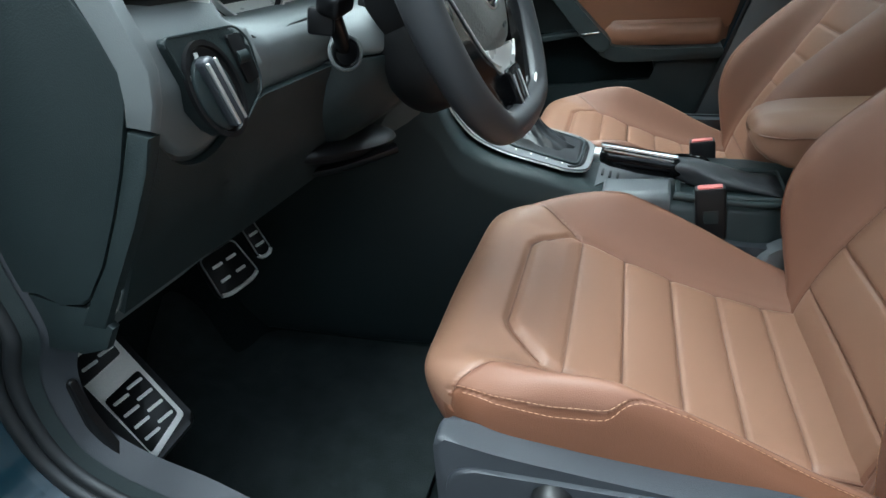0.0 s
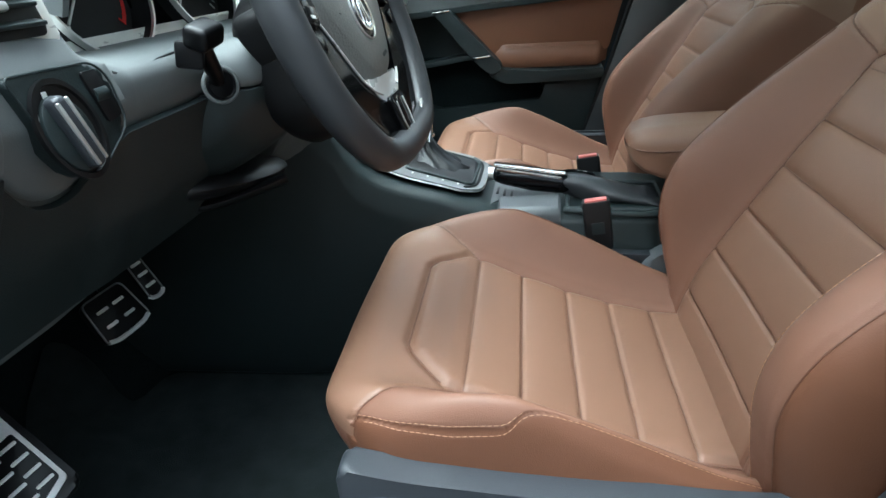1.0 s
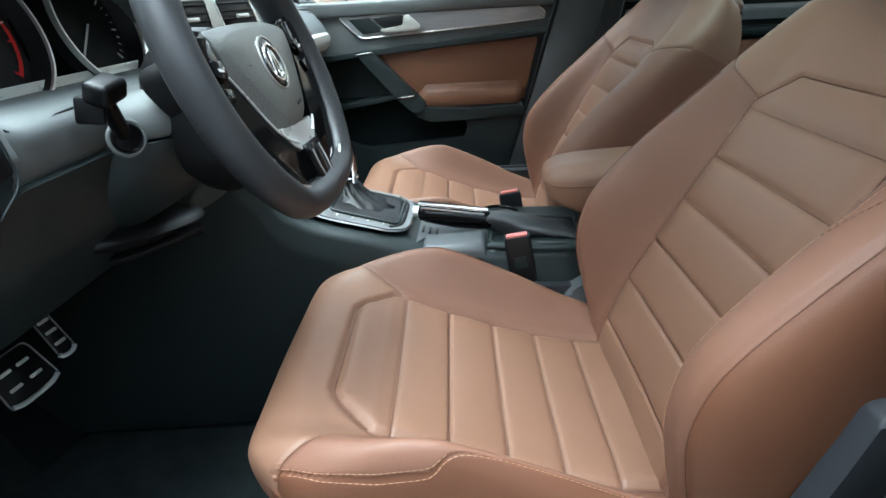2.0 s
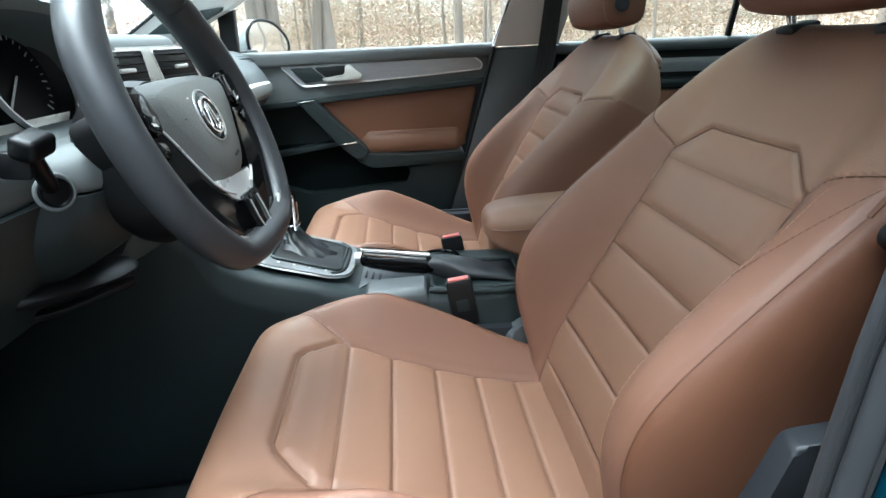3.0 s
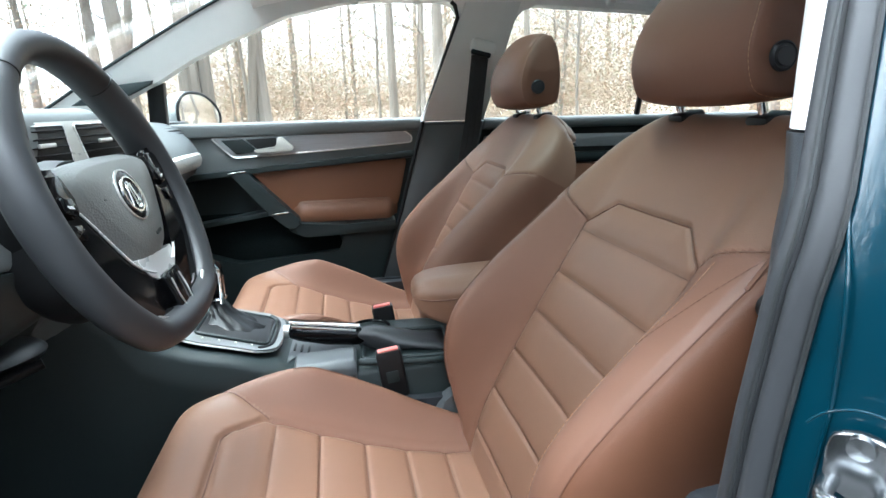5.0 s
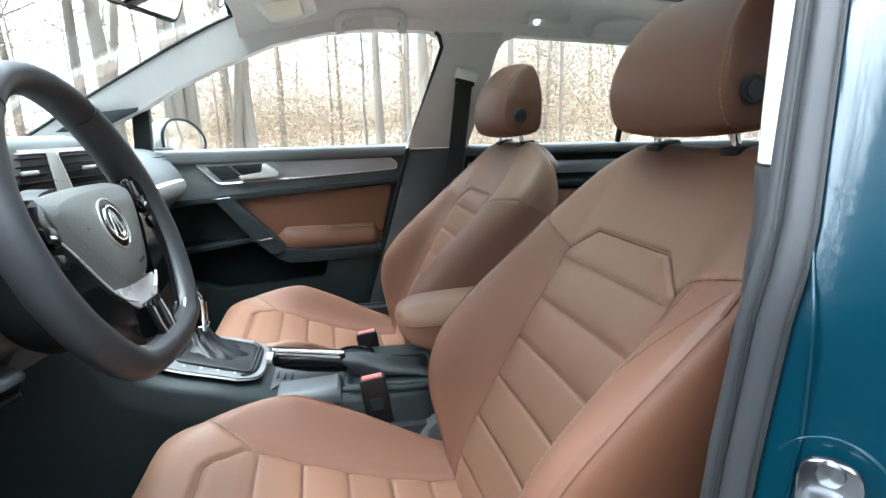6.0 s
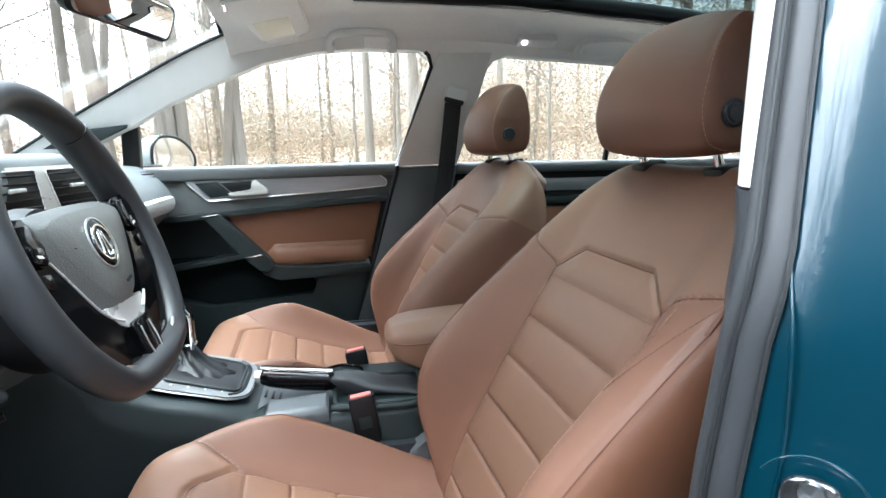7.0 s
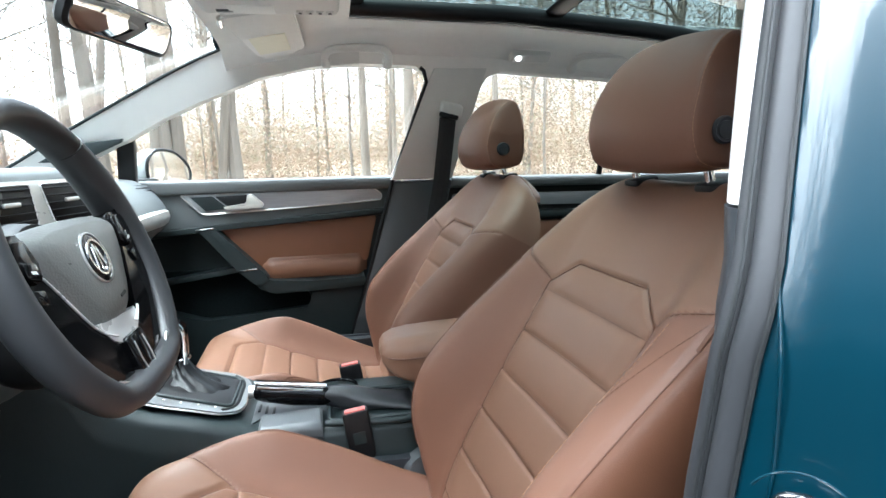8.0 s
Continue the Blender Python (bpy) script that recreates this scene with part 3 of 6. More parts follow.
def driver_side_fittings(seat):
    """Hinge cover, knob and tag that show on the driver's seat alone."""
    hinge = rounded([(0.140, 0.690), (0.215, 0.696), (0.232, 0.60), (0.18, 0.54), (0.082, 0.54), (0.116, 0.62)], [0.008, 0.01, 0.02, 0.02, 0.02, 0.03])
    part("hinge_cover", slab(hinge, "y", -0.272, -0.246, 0.005, 3), SEAT_PLASTIC, seat, "grey backrest hinge cover")
    m = Matrix.Translation((0.200, -0.250, 0.850)) @ pose(0, 0, 0, 90, 0, 0)
    part("release_knob", turned([(0.0, -0.004), (0.011, -0.004), (0.0125, 0.004), (0.009, 0.011), (0.0, 0.0125)], m, 20), BLACK, seat, "small black knob on the backrest side")
    tag = box((0, 0, 0), (0.002, 0.005, 0.034), 0.0008)
    tag.transform(Matrix.Translation((0.190, -0.2465, 0.878)) @ pose(0, 0, 0, 0, 39, 0))
    part("side_tag", tag, PIPING, seat, "narrow leather tag in the side seam")


driver_side_fittings(driver_seat)
inner_hinge_cover(driver_seat, 1)
for child in driver_seat.children:
    child.matrix_parent_inverse = Matrix.Translation((0, 0, -0.32))
driver_seat.matrix_basis = pose(0.006, -0.357, 0.32, 0, 0, SEAT_TURN)


# ---- car shell ----
def lean(z):
    """How far the sides fall inwards above the window line."""
    return 0.34 * max(0.0, z - 0.95)


def side_slab(poly, name, mat, y0=0.70, thick=0.03, side=1, parent=None, bev=0.004, label="", kind="structure", category=""):
    bm = slab(poly, "y", 0, thick, bev)
    for v in bm.verts:
        v.co.y = side * (y0 + v.co.y - lean(v.co.z))
    ob = part(name, bm, mat, parent, label)
    if not parent:
        tagged(ob, label, category, kind=kind)
    return ob


def roof_z(x, y):
    base = np.interp(x, [-0.45, -0.31, -0.05, 0.35, 0.75, 1.3], [1.29, 1.325, 1.362, 1.352, 1.318, 1.24])
    a = abs(y)
    return base - 0.02 * (a / 0.45) ** 2 - (0.9 * max(0.0, a - 0.47) ** 1.35 if a > 0.47 else 0)


def quad_frame(o, ux, uy):
    """A pose from an origin and two in-plane directions."""
    ux, uy = Vector(ux).normalized(), Vector(uy).normalized()
    n = ux.cross(uy).normalized()
    uy = n.cross(ux)
    m = Matrix((ux, uy, n)).transposed().to_4x4()
    m.translation = o
    return m


def plate_on(m, poly, d0, d1, bev=0.004):
    bm = slab(poly, "z", d0, d1, bev)
    bm.transform(m)
    return bm


# floor, toe board and carpet
bm = bmesh.new()
sheet(lambda u, v: (u, v, 0.30 + 0.36 * max(0.0, (-0.86 - u) / 0.28) ** 1.1 + 0.005 * math.sin(u * 9) * math.cos(v * 7)), np.linspace(-1.16, 1.4, 60), np.linspace(-0.71, 0.71, 40), 0.02, bm)
tagged(part("floor", bm, CARPET), "black carpet lining the footwells", "floor", kind="structure")
mat_poly = rounded([(-0.93, -0.41), (-0.975, -0.285), (-0.935, -0.262), (-0.85, -0.295), (-0.84, -0.20), (-0.42, -0.18), (-0.40, -0.60), (-0.70, -0.60), (-0.86, -0.50)], 0.03)
bm = slab(mat_poly, "z", 0.306, 0.316, 0.003)
for v in bm.verts:
    v.co.z += 0.36 * max(0.0, (-0.86 - v.co.x) / 0.28) ** 1.1
tagged(part("floor_mat", bm, MAT), "black carpet floor mat in the driver's footwell", "floor mat")

# headliner with the sunroof opening
ROOF_X = np.concatenate([np.linspace(-0.33, -0.03, 12), np.linspace(-0.02, 0.98, 30), np.linspace(1.0, 1.35, 8)])
ROOF_Y = np.concatenate([np.linspace(-0.60, -0.42, 10), np.linspace(-0.405, 0.405, 21), np.linspace(0.42, 0.60, 10)])
bm = bmesh.new()
grid = [[bm.verts.new((x, y, roof_z(x, y))) for y in ROOF_Y] for x in ROOF_X]
for i in range(len(ROOF_X) - 1):
    for j in range(len(ROOF_Y) - 1):
        mx, my = (ROOF_X[i] + ROOF_X[i + 1]) / 2, (ROOF_Y[j] + ROOF_Y[j + 1]) / 2
        if not (-0.03 < mx < 0.985 and abs(my) < 0.41):
            bm.faces.new((grid[i][j], grid[i + 1][j], grid[i + 1][j + 1], grid[i][j + 1]))
bmesh.ops.recalc_face_normals(bm, faces=bm.faces)
bmesh.ops.solidify(bm, geom=bm.faces[:], thickness=-0.015)
tagged(part("ceiling", bm, LINER), "pale grey fabric headliner", "ceiling", kind="structure")

sunroof = thing("sunroof", (0.45, 0, 1.36), "panoramic glass sunroof with black frame", "sunroof")
for y in (-0.395, 0.395):
    part("side_rail", tube([(x, y, roof_z(x, y) + 0.022) for x in np.linspace(-0.03, 0.98, 12)], 0.022, 10), BLACK, sunroof, "black rail")
for x, w in ((-0.02, 0.03), (0.46, 0.03), (0.97, 0.03)):
    part("cross_rail", tube([(x, y, roof_z(x, y) + 0.034) for y in np.linspace(-0.40, 0.40, 12)], w * 0.8, 10, flat=0.5), BLACK, sunroof, "black cross rail")
for x0, x1 in ((-0.04, 0.46), (0.46, 1.0)):
    part("glass_panel", sheet(lambda u, v: (u, v, roof_z(u, v) + 0.06), np.linspace(x0, x1, 8), np.linspace(-0.43, 0.43, 8), 0.004), ROOF_GLASS, sunroof, "tinted glass panel")
# outer roof skin round the glass
for y0, y1 in ((-0.62, -0.43), (0.43, 0.62)):
    tagged(part("roof_skin", sheet(lambda u, v: (u, v, roof_z(u, v) + 0.05), np.linspace(-0.35, 1.35, 20), np.linspace(y0, y1, 8), 0.004), PAINT), "teal painted roof edge", "car roof", kind="structure")

# sides: window frames and pillars, alike on both sides where they are seen
WIN_TOP = [(-0.69, 1.044), (-0.586, 1.091), (-0.499, 1.138), (-0.405, 1.178), (-0.254, 1.235), (-0.122, 1.261), (-0.03, 1.268)]
a_pillar = [(-0.83, 0.985)] + WIN_TOP + [(0.0, 1.269), (0.0, 1.38), (-0.28, 1.345), (-0.316, 1.306), (-0.392, 1.277), (-0.497, 1.228), (-0.721, 1.113), (-0.848, 1.042), (-1.02, 0.955), (-0.95, 0.95)]
side_slab(a_pillar, "pillar_front", PILLAR, 0.668, 0.05, label="pale grey trim along the windscreen pillar", category="pillar trim")
side_slab([(-0.02, 1.268), (0.145, 1.270), (0.168, 1.258), (0.180, 1.228), (0.324, 1.205), (0.345, 1.245), (0.385, 1.258), (1.2, 1.20), (1.2, 1.37), (-0.02, 1.38)], "roof_rail", LINER, 0.675, 0.05, label="pale grey headliner edge above the side windows", category="roof rail")
b_up = [(0.095, 1.0), (0.180, 1.222), (0.195, 1.26), (0.34, 1.26), (0.322, 1.20), (0.258, 0.965), (0.08, 0.965)]
side_slab(b_up, "pillar_centre", PILLAR, 0.664, 0.05, label="pale grey upper trim of the door pillar", category="pillar trim")
side_slab([(0.084, 0.962), (0.262, 0.962), (0.20, 0.72), (0.15, 0.34), (-0.12, 0.34), (-0.06, 0.48), (0.0, 0.66)], "pillar_lower", TRAY_GREY, 0.668, 0.06, label="dark grey lower trim of the door pillar", category="pillar trim", bev=0.012)
line = [(x, 0.666 - lean(z), z) for x, z in ((-0.31, 1.310), (-0.392, 1.278), (-0.497, 1.229), (-0.721, 1.114), (-0.848, 1.043), (-0.96, 0.985))]
tagged(part("windscreen_seal", tube(smooth_curve(line, 4), 0.004, 8), PLASTIC), "grey seal between pillar trim and windscreen", "window seal", kind="structure")
# passenger window seal
bm = tube([(x, 0.673 - lean(z), z) for x, z in ((0.158, 1.262), (0.168, 1.254), (0.176, 1.226), (0.136, 1.11), (0.088, 0.975), (0.055, 0.86), (0.0, 0.67), (-0.06, 0.49), (-0.09, 0.36))], 0.0055, 8)
tagged(part("door_seal", bm, BLACK), "black rubber seal along the passenger door", "door seal", kind="structure")

# glazing
for name, pts in (("side_window", [(-0.80, 0.95), (-0.72, 1.05), (-0.40, 1.19), (0.0, 1.28), (0.19, 1.27), (0.10, 0.95)]), ("rear_side_window", [(0.24, 0.95), (0.31, 1.26), (0.9, 1.25), (1.0, 0.95)])):
    bm = slab(pts, "y", 0, 0.004, 0)
    for v in bm.verts:
        v.co.y += 0.735 - lean(v.co.z)
    ob = tagged(part(name, bm, GLASS), "clear side window glass", "window", kind="structure")
    ob.visible_shadow = False
bm = sheet(lambda u, v: (-0.33 - 0.74 * u, v * (0.58 + 0.14 * u), 1.345 - 0.34 * u - 0.03 * abs(v) ** 2 + 0.02 * math.sin(u * 3.1)), np.linspace(0, 1, 10), np.linspace(-1, 1, 16), 0.004)
ob = tagged(part("windscreen", bm, GLASS), "clear windscreen glass", "windscreen", kind="structure")
ob.visible_shadow = False
bm = slab([(-0.640, 0.955), (-0.596, 0.955), (-0.590, 1.088), (-0.634, 1.070)], "y", 0.665, 0.69, 0.004)
tagged(part("quarter_divider", bm, BLACK), "black upright between side window and quarter glass", "window divider", kind="structure")
bm = slab([(-0.600, 1.083), (-0.596, 1.092), (-0.720, 1.080), (-0.795, 1.036), (-0.70, 1.036)], "y", 0.600, 0.615, 0.003)
tagged(part("quarter_trim", bm, PLASTIC), "dark triangular trim above the dash corner", "trim", kind="structure")

# far wall of the cabin behind the seats
bm = slab([(-0.66, 0.30), (0.66, 0.30), (0.66, 0.95), (-0.66, 0.95)], "x", 1.30, 1.34, 0.01)
tagged(part("wall_rear", bm, PLASTIC), "dark panel closing the cabin behind", "wall", kind="structure")
bm = slab([(-0.66, 0.28), (0.66, 0.28), (0.70, 0.97), (-0.70, 0.97)], "x", -1.20, -1.16, 0.01)
tagged(part("wall_front", bm, CARPET), "dark firewall ahead of the footwells", "wall", kind="structure")

# ---- passenger door ----
pdoor = thing("passenger_door", (-0.25, 0.72, 0.36), "closed dark grey passenger door with brown leather inlay", "car door")
DOOR_EDGE = [(0.10, 0.975), (0.092, 0.95), (0.058, 0.845), (-0.003, 0.657), (-0.064, 0.48), (-0.10, 0.36)]
base = [(-0.62, 0.975)] + DOOR_EDGE + [(-0.90, 0.36), (-0.90, 0.70)]
part("door_panel", slab(base, "y", 0.755, 0.80, 0.004), PLASTIC, pdoor, "dark grey moulded door panel")
part("belt_cap", slab([(-0.62, 0.980), (0.096, 0.975), (0.088, 0.940), (-0.62, 0.940)], "y", 0.678, 0.76, 0.012, 3), SOFT, pdoor, "padded dark upper edge")
part("upper_panel", slab([(-0.66, 0.946), (0.088, 0.946), (0.067, 0.872), (-0.42, 0.845), (-0.66, 0.826)], "y", 0.700, 0.76, 0.004), SOFT, pdoor)
strip = rounded([(-0.497, 0.941), (0.030, 0.944), (0.055, 0.925), (0.052, 0.909), (-0.114, 0.898), (-0.442, 0.884)], [0.012, 0.012, 0.012, 0.006, 0.05, 0.015])
part("decor_strip", slab(strip, "y", 0.692, 0.704, 0.003), DECOR, pdoor, "brushed grey decor strip")
edge = [(x, 0.6905, z) for x, z in strip]
part("strip_edge", tube(edge + edge[:1], 0.0022, 6), SATIN, pdoor, "bright thin edge")
part("switch_plate", slab([(-0.470, 0.934), (-0.412, 0.935), (-0.372, 0.900), (-0.432, 0.894)], "y", 0.686, 0.696, 0.002), PLASTIC, pdoor, "dark switch plate")
part("handle_recess", slab(rounded([(-0.405, 0.934), (-0.318, 0.936), (-0.29, 0.908), (-0.372, 0.903)], 0.004), "y", 0.689, 0.694, 0.001), BLACK, pdoor, "dark handle recess")
lever = rounded([(-0.385, 0.905), (-0.322, 0.913), (-0.318, 0.937), (-0.306, 0.938), (-0.276, 0.910), (-0.280, 0.900), (-0.375, 0.897)], 0.005)
part("release_lever", slab(lever, "y", 0.672, 0.690, 0.004), PALE, pdoor, "satin silver release lever")
part("ledge", slab([(-0.66, 0.838), (-0.437, 0.852), (0.068, 0.886), (0.064, 0.866), (-0.417, 0.840), (-0.66, 0.815)], "y", 0.678, 0.72, 0.006, 3), PLASTIC, pdoor, "narrow ledge under the strip")
brown = [(-0.420, 0.842), (-0.189, 0.857), (0.031, 0.866), (0.036, 0.853), (0.006, 0.73), (-0.32, 0.725)]
part("leather_inlay", slab(rounded(brown, [0.004, 0.002, 0.008, 0.004, 0.01, 0.01]), "y", 0.705, 0.757, 0.006, 3), DOOR_LEATHER, pdoor, "brown leather inlay")
# padded elbow rest
prof = [(0.0, 0.757), (-0.020, 0.756), (-0.030, 0.751), (-0.033, 0.744), (-0.044, 0.739), (-0.051, 0.730), (-0.054, 0.716), (-0.052, 0.702), (-0.043, 0.691), (0.0, 0.687)]
rings = []
for x in np.linspace(-0.312, 0.004, 40):
    t = (x + 0.312) / 0.316
    e = min(1.0, t / 0.14, (1 - t) / 0.09)
    e = max(0.25, math.sin(min(1, max(0, e)) * math.pi / 2))
    bend = -0.018 * (1 - t) * 0.0
    rings.append([(x + 0.06 * (z - 0.72), 0.722 + 0.62 * yo * e, 0.718 + (z - 0.718) * (0.45 + 0.55 * e) + bend) for yo, z in prof])
part("elbow_rest", loft(rings), DOOR_LEATHER, pdoor, "padded brown leather elbow rest")
part("pull_bar", slab(rounded([(-0.452, 0.846), (-0.411, 0.850), (-0.302, 0.735), (-0.268, 0.700), (-0.30, 0.676), (-0.352, 0.722)], [0.006, 0.006, 0.02, 0.03, 0.02, 0.03]), "y", 0.655, 0.70, 0.008, 3), PLASTIC, pdoor, "diagonal dark pull bar")
for cx, cz, ang in ((-0.432, 0.8475, -6), (-0.327, 0.729, -6)):
    part("bar_clip", box((cx, 0.655, cz), (0.048, 0.006, 0.005), 0.002, (0, ang, 0)), CHROME, pdoor, "thin chrome end of the pull bar")
band = rounded([(-0.31, 0.715), (-0.269, 0.694), (-0.155, 0.686), (-0.004, 0.690), (-0.004, 0.663), (-0.18, 0.656), (-0.264, 0.655), (-0.31, 0.676)], 0.012)
part("armrest_band", slab(band, "y", 0.662, 0.757, 0.008, 3), PLASTIC, pdoor, "dark band under the elbow rest")
part("pocket_ledge", slab([(-0.80, 0.668), (-0.588, 0.698), (-0.372, 0.730), (-0.352, 0.720), (-0.365, 0.716), (-0.59, 0.685), (-0.80, 0.655)], "y", 0.695, 0.752, 0.003), PLASTIC, pdoor, "slanting ledge over the map pocket")
low = [(-0.004, 0.664), (-0.17, 0.652), (-0.158, 0.62), (-0.17, 0.598), (-0.455, 0.575), (-0.56, 0.61), (-0.62, 0.62), (-0.80, 0.62), (-0.80, 0.37), (-0.095, 0.37), (-0.06, 0.48)]
part("map_pocket", slab(low, "y", 0.688, 0.757, 0.008, 3), PLASTIC, pdoor, "dark lower panel with an open map pocket")
part("pocket_back", slab([(-0.80, 0.72), (-0.40, 0.72), (-0.26, 0.66), (-0.15, 0.66), (-0.15, 0.58), (-0.80, 0.58)], "y", 0.745, 0.7545, 0.002), CARPET, pdoor, "black pocket lining")
part("outer_skin", slab([(-0.95, 0.97), (0.11, 0.97), (-0.08, 0.33), (-0.95, 0.33)], "y", 0.80, 0.83, 0.01), PAINT, pdoor, "teal painted outer skin")

# rear door beyond the pillar
rdoor = thing("rear_door", (0.6, 0.72, 0.36), "closed rear door with dark trim and brown inlay", "car door")
part("door_panel", slab([(0.26, 0.966), (1.2, 0.955), (1.2, 0.36), (0.16, 0.36), (0.20, 0.70)], "y", 0.725, 0.80, 0.006), PLASTIC, rdoor, "dark grey moulded door panel")
part("belt_cap", slab([(0.262, 0.968), (1.2, 0.957), (1.2, 0.925), (0.256, 0.935)], "y", 0.680, 0.73, 0.012, 3), SOFT, rdoor)
part("decor_strip", slab(rounded([(0.27, 0.915), (0.95, 0.905), (0.93, 0.868), (0.27, 0.878)], 0.01), "y", 0.705, 0.73, 0.003), DECOR, rdoor, "brushed grey decor strip")
part("ledge", slab([(0.25, 0.862), (1.1, 0.85), (1.1, 0.825), (0.24, 0.838)], "y", 0.690, 0.73, 0.006), PLASTIC, rdoor)
part("leather_inlay", slab([(0.24, 0.83), (0.95, 0.82), (0.90, 0.70), (0.22, 0.70)], "y", 0.708, 0.73, 0.006), DOOR_LEATHER, rdoor, "brown leather inlay")
bm = tube([(0.735, 0.70 - lean(z), z) for z in (0.95, 1.05, 1.25)], 0.009, 8)
part("window_bar", bm, BLACK, rdoor, "black window divider")

# ---- outside mirror ----
omirror = thing("outside_mirror", (-0.62, 0.83, 0.95), "pale silver outside mirror beyond the passenger window", "wing mirror")
OM = quad_frame((-0.572, 0.905, 1.008), (0.5, 0.866, 0), (0, 0, 1))
ring = smooth_curve([(-0.078, -0.040), (-0.084, 0.020), (-0.050, 0.056), (0.020, 0.052), (0.074, 0.012), (0.080, -0.030), (0.040, -0.052), (-0.040, -0.052)], 6, closed=True)
rings = [[OM @ Vector((q[0] * s, q[1] * s, d)) for q in ring] for d, s in ((0.004, 1.0), (-0.01, 1.08), (-0.04, 1.06), (-0.075, 0.85), (-0.095, 0.5), (-0.10, 0.1))]
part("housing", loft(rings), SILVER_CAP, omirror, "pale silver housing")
rim = [OM @ Vector((q[0], q[1], 0.006)) for q in ring]
part("rim", tube(rim + rim[:1], 0.005, 8), BLACK, omirror, "black rim")
part("mirror_glass", loft([[OM @ Vector((q[0] * s, q[1] * s, 0.0075 + d)) for q in ring] for s, d in ((0.95, 0.0), (0.5, 0.0008), (0.05, 0.001))]), MIRROR, omirror, "mirror glass")
part("stalk", box((-0.62, 0.81, 0.972), (0.06, 0.12, 0.03), 0.01), BLACK, omirror, "black mirror foot")


# ---- dashboard ----
dash = thing("dashboard", (-0.6, 0, 0.66), "dark grey padded dashboard with pale trim", "dashboard")


def dash_section(y):
    """Outline of the dash at y, from the windscreen over the top and face to the knees."""
    drv = [(-1.08, 0.965), (-0.80, 0.995), (-0.60, 0.985), (-0.52, 0.975), (-0.486, 0.960), (-0.470, 0.930), (-0.468, 0.900), (-0.482, 0.868), (-0.515, 0.80), (-0.560, 0.725), (-0.66, 0.69), (-1.08, 0.69)]
    clu = [(-1.08, 0.965), (-0.80, 0.995), (-0.66, 0.990), (-0.62, 0.955), (-0.58, 0.930), (-0.475, 0.922), (-0.462, 0.895), (-0.480, 0.860), (-0.505, 0.80), (-0.550, 0.735), (-0.66, 0.69), (-1.08, 0.69)]
    mid = [(-1.08, 0.965), (-0.80, 1.012), (-0.64, 1.026), (-0.590, 1.022), (-0.575, 0.995), (-0.572, 0.940), (-0.565, 0.90), (-0.540, 0.85), (-0.500, 0.78), (-0.480, 0.70), (-0.66, 0.66), (-1.08, 0.66)]
    pas = [(-1.08, 0.965), (-0.80, 0.993), (-0.62, 0.990), (-0.570, 0.976), (-0.535, 0.945), (-0.515, 0.912), (-0.512, 0.890), (-0.525, 0.862), (-0.565, 0.825), (-0.62, 0.74), (-0.70, 0.69), (-1.08, 0.69)]
    end = [(-1.08, 0.955), (-0.82, 0.975), (-0.66, 0.970), (-0.615, 0.958), (-0.585, 0.938), (-0.570, 0.912), (-0.568, 0.890), (-0.58, 0.862), (-0.61, 0.825), (-0.65, 0.74), (-0.72, 0.69), (-1.08, 0.69)]
    keys = [-0.70, -0.60, -0.56, -0.22, -0.17, -0.10, 0.20, 0.26, 0.62, 0.69]
    rows = [drv, drv, clu, clu, clu, mid, mid, pas, pas, end]
    rows = np.array(rows)
    return [tuple(np.array([np.interp(y, keys, rows[:, i, 0]), np.interp(y, keys, rows[:, i, 1])])) for i in range(12)]


ys = np.unique(np.round(np.concatenate([np.linspace(-0.70, 0.69, 60), [-0.60, -0.56, -0.22, -0.17, -0.10, 0.2, 0.26, 0.62]]), 4))
rings = []
for y in ys:
    c = smooth_curve([(x, 0, z) for x, z in dash_section(y)], 5)
    rings.append([(p[0], y, p[2]) for p in c] + [(-1.08, y, 0.70)])
part("padded_body", loft(rings), SOFT, dash, "dark grey padded body", sharp=50)
# end towards the open door: grained cap, flank of the upper trim, flank of the knee panel
SEAM = [(-0.477, 0.959), (-0.467, 0.940), (-0.4605, 0.919), (-0.463, 0.900), (-0.471, 0.885)]
SEAM_LOW = [(-0.484, 0.859), (-0.504, 0.826), (-0.533, 0.783), (-0.560, 0.752)]
cap = SEAM + SEAM_LOW + [(-0.572, 0.742), (-0.598, 0.738), (-0.615, 0.75), (-0.90, 0.75), (-0.90, 0.985), (-0.50, 0.985)]
part("end_cap", slab([(x - 0.0012, z) for x, z in cap], "y", -0.7085, -0.698, 0.0025), PLASTIC, dash, "dark grained cap on the dash end")
flank = [(x, z + 0.001) for x, z in SEAM] + [(-0.452, 0.8835), (-0.444, 0.900), (-0.440, 0.919), (-0.4465, 0.940), (-0.452, 0.960), (-0.464, 0.978), (-0.486, 0.980)]
part("trim_flank", slab(flank, "y", -0.7075, -0.698, 0.002), SOFT, dash, "dark grey flank of the upper trim")
flank = [SEAM[-1]] + SEAM_LOW + [(-0.585, 0.722), (-0.560, 0.722), (-0.552, 0.735), (-0.521, 0.778), (-0.491, 0.819), (-0.466, 0.858), (-0.453, 0.8815)]
part("knee_flank", slab([(x, z - 0.0012) for x, z in flank], "y", -0.7075, -0.698, 0.002), PLASTIC, dash, "dark grey flank of the knee panel")
low_end = [(-0.645, 0.7485), (-0.598, 0.7365), (-0.572, 0.7405), (-0.554, 0.7210), (-0.570, 0.698), (-0.600, 0.688), (-0.645, 0.688)]
part("lower_flank", slab(low_end, "y", -0.7065, -0.698, 0.002), PLASTIC, dash, "dark grey lower flank of the dash end")
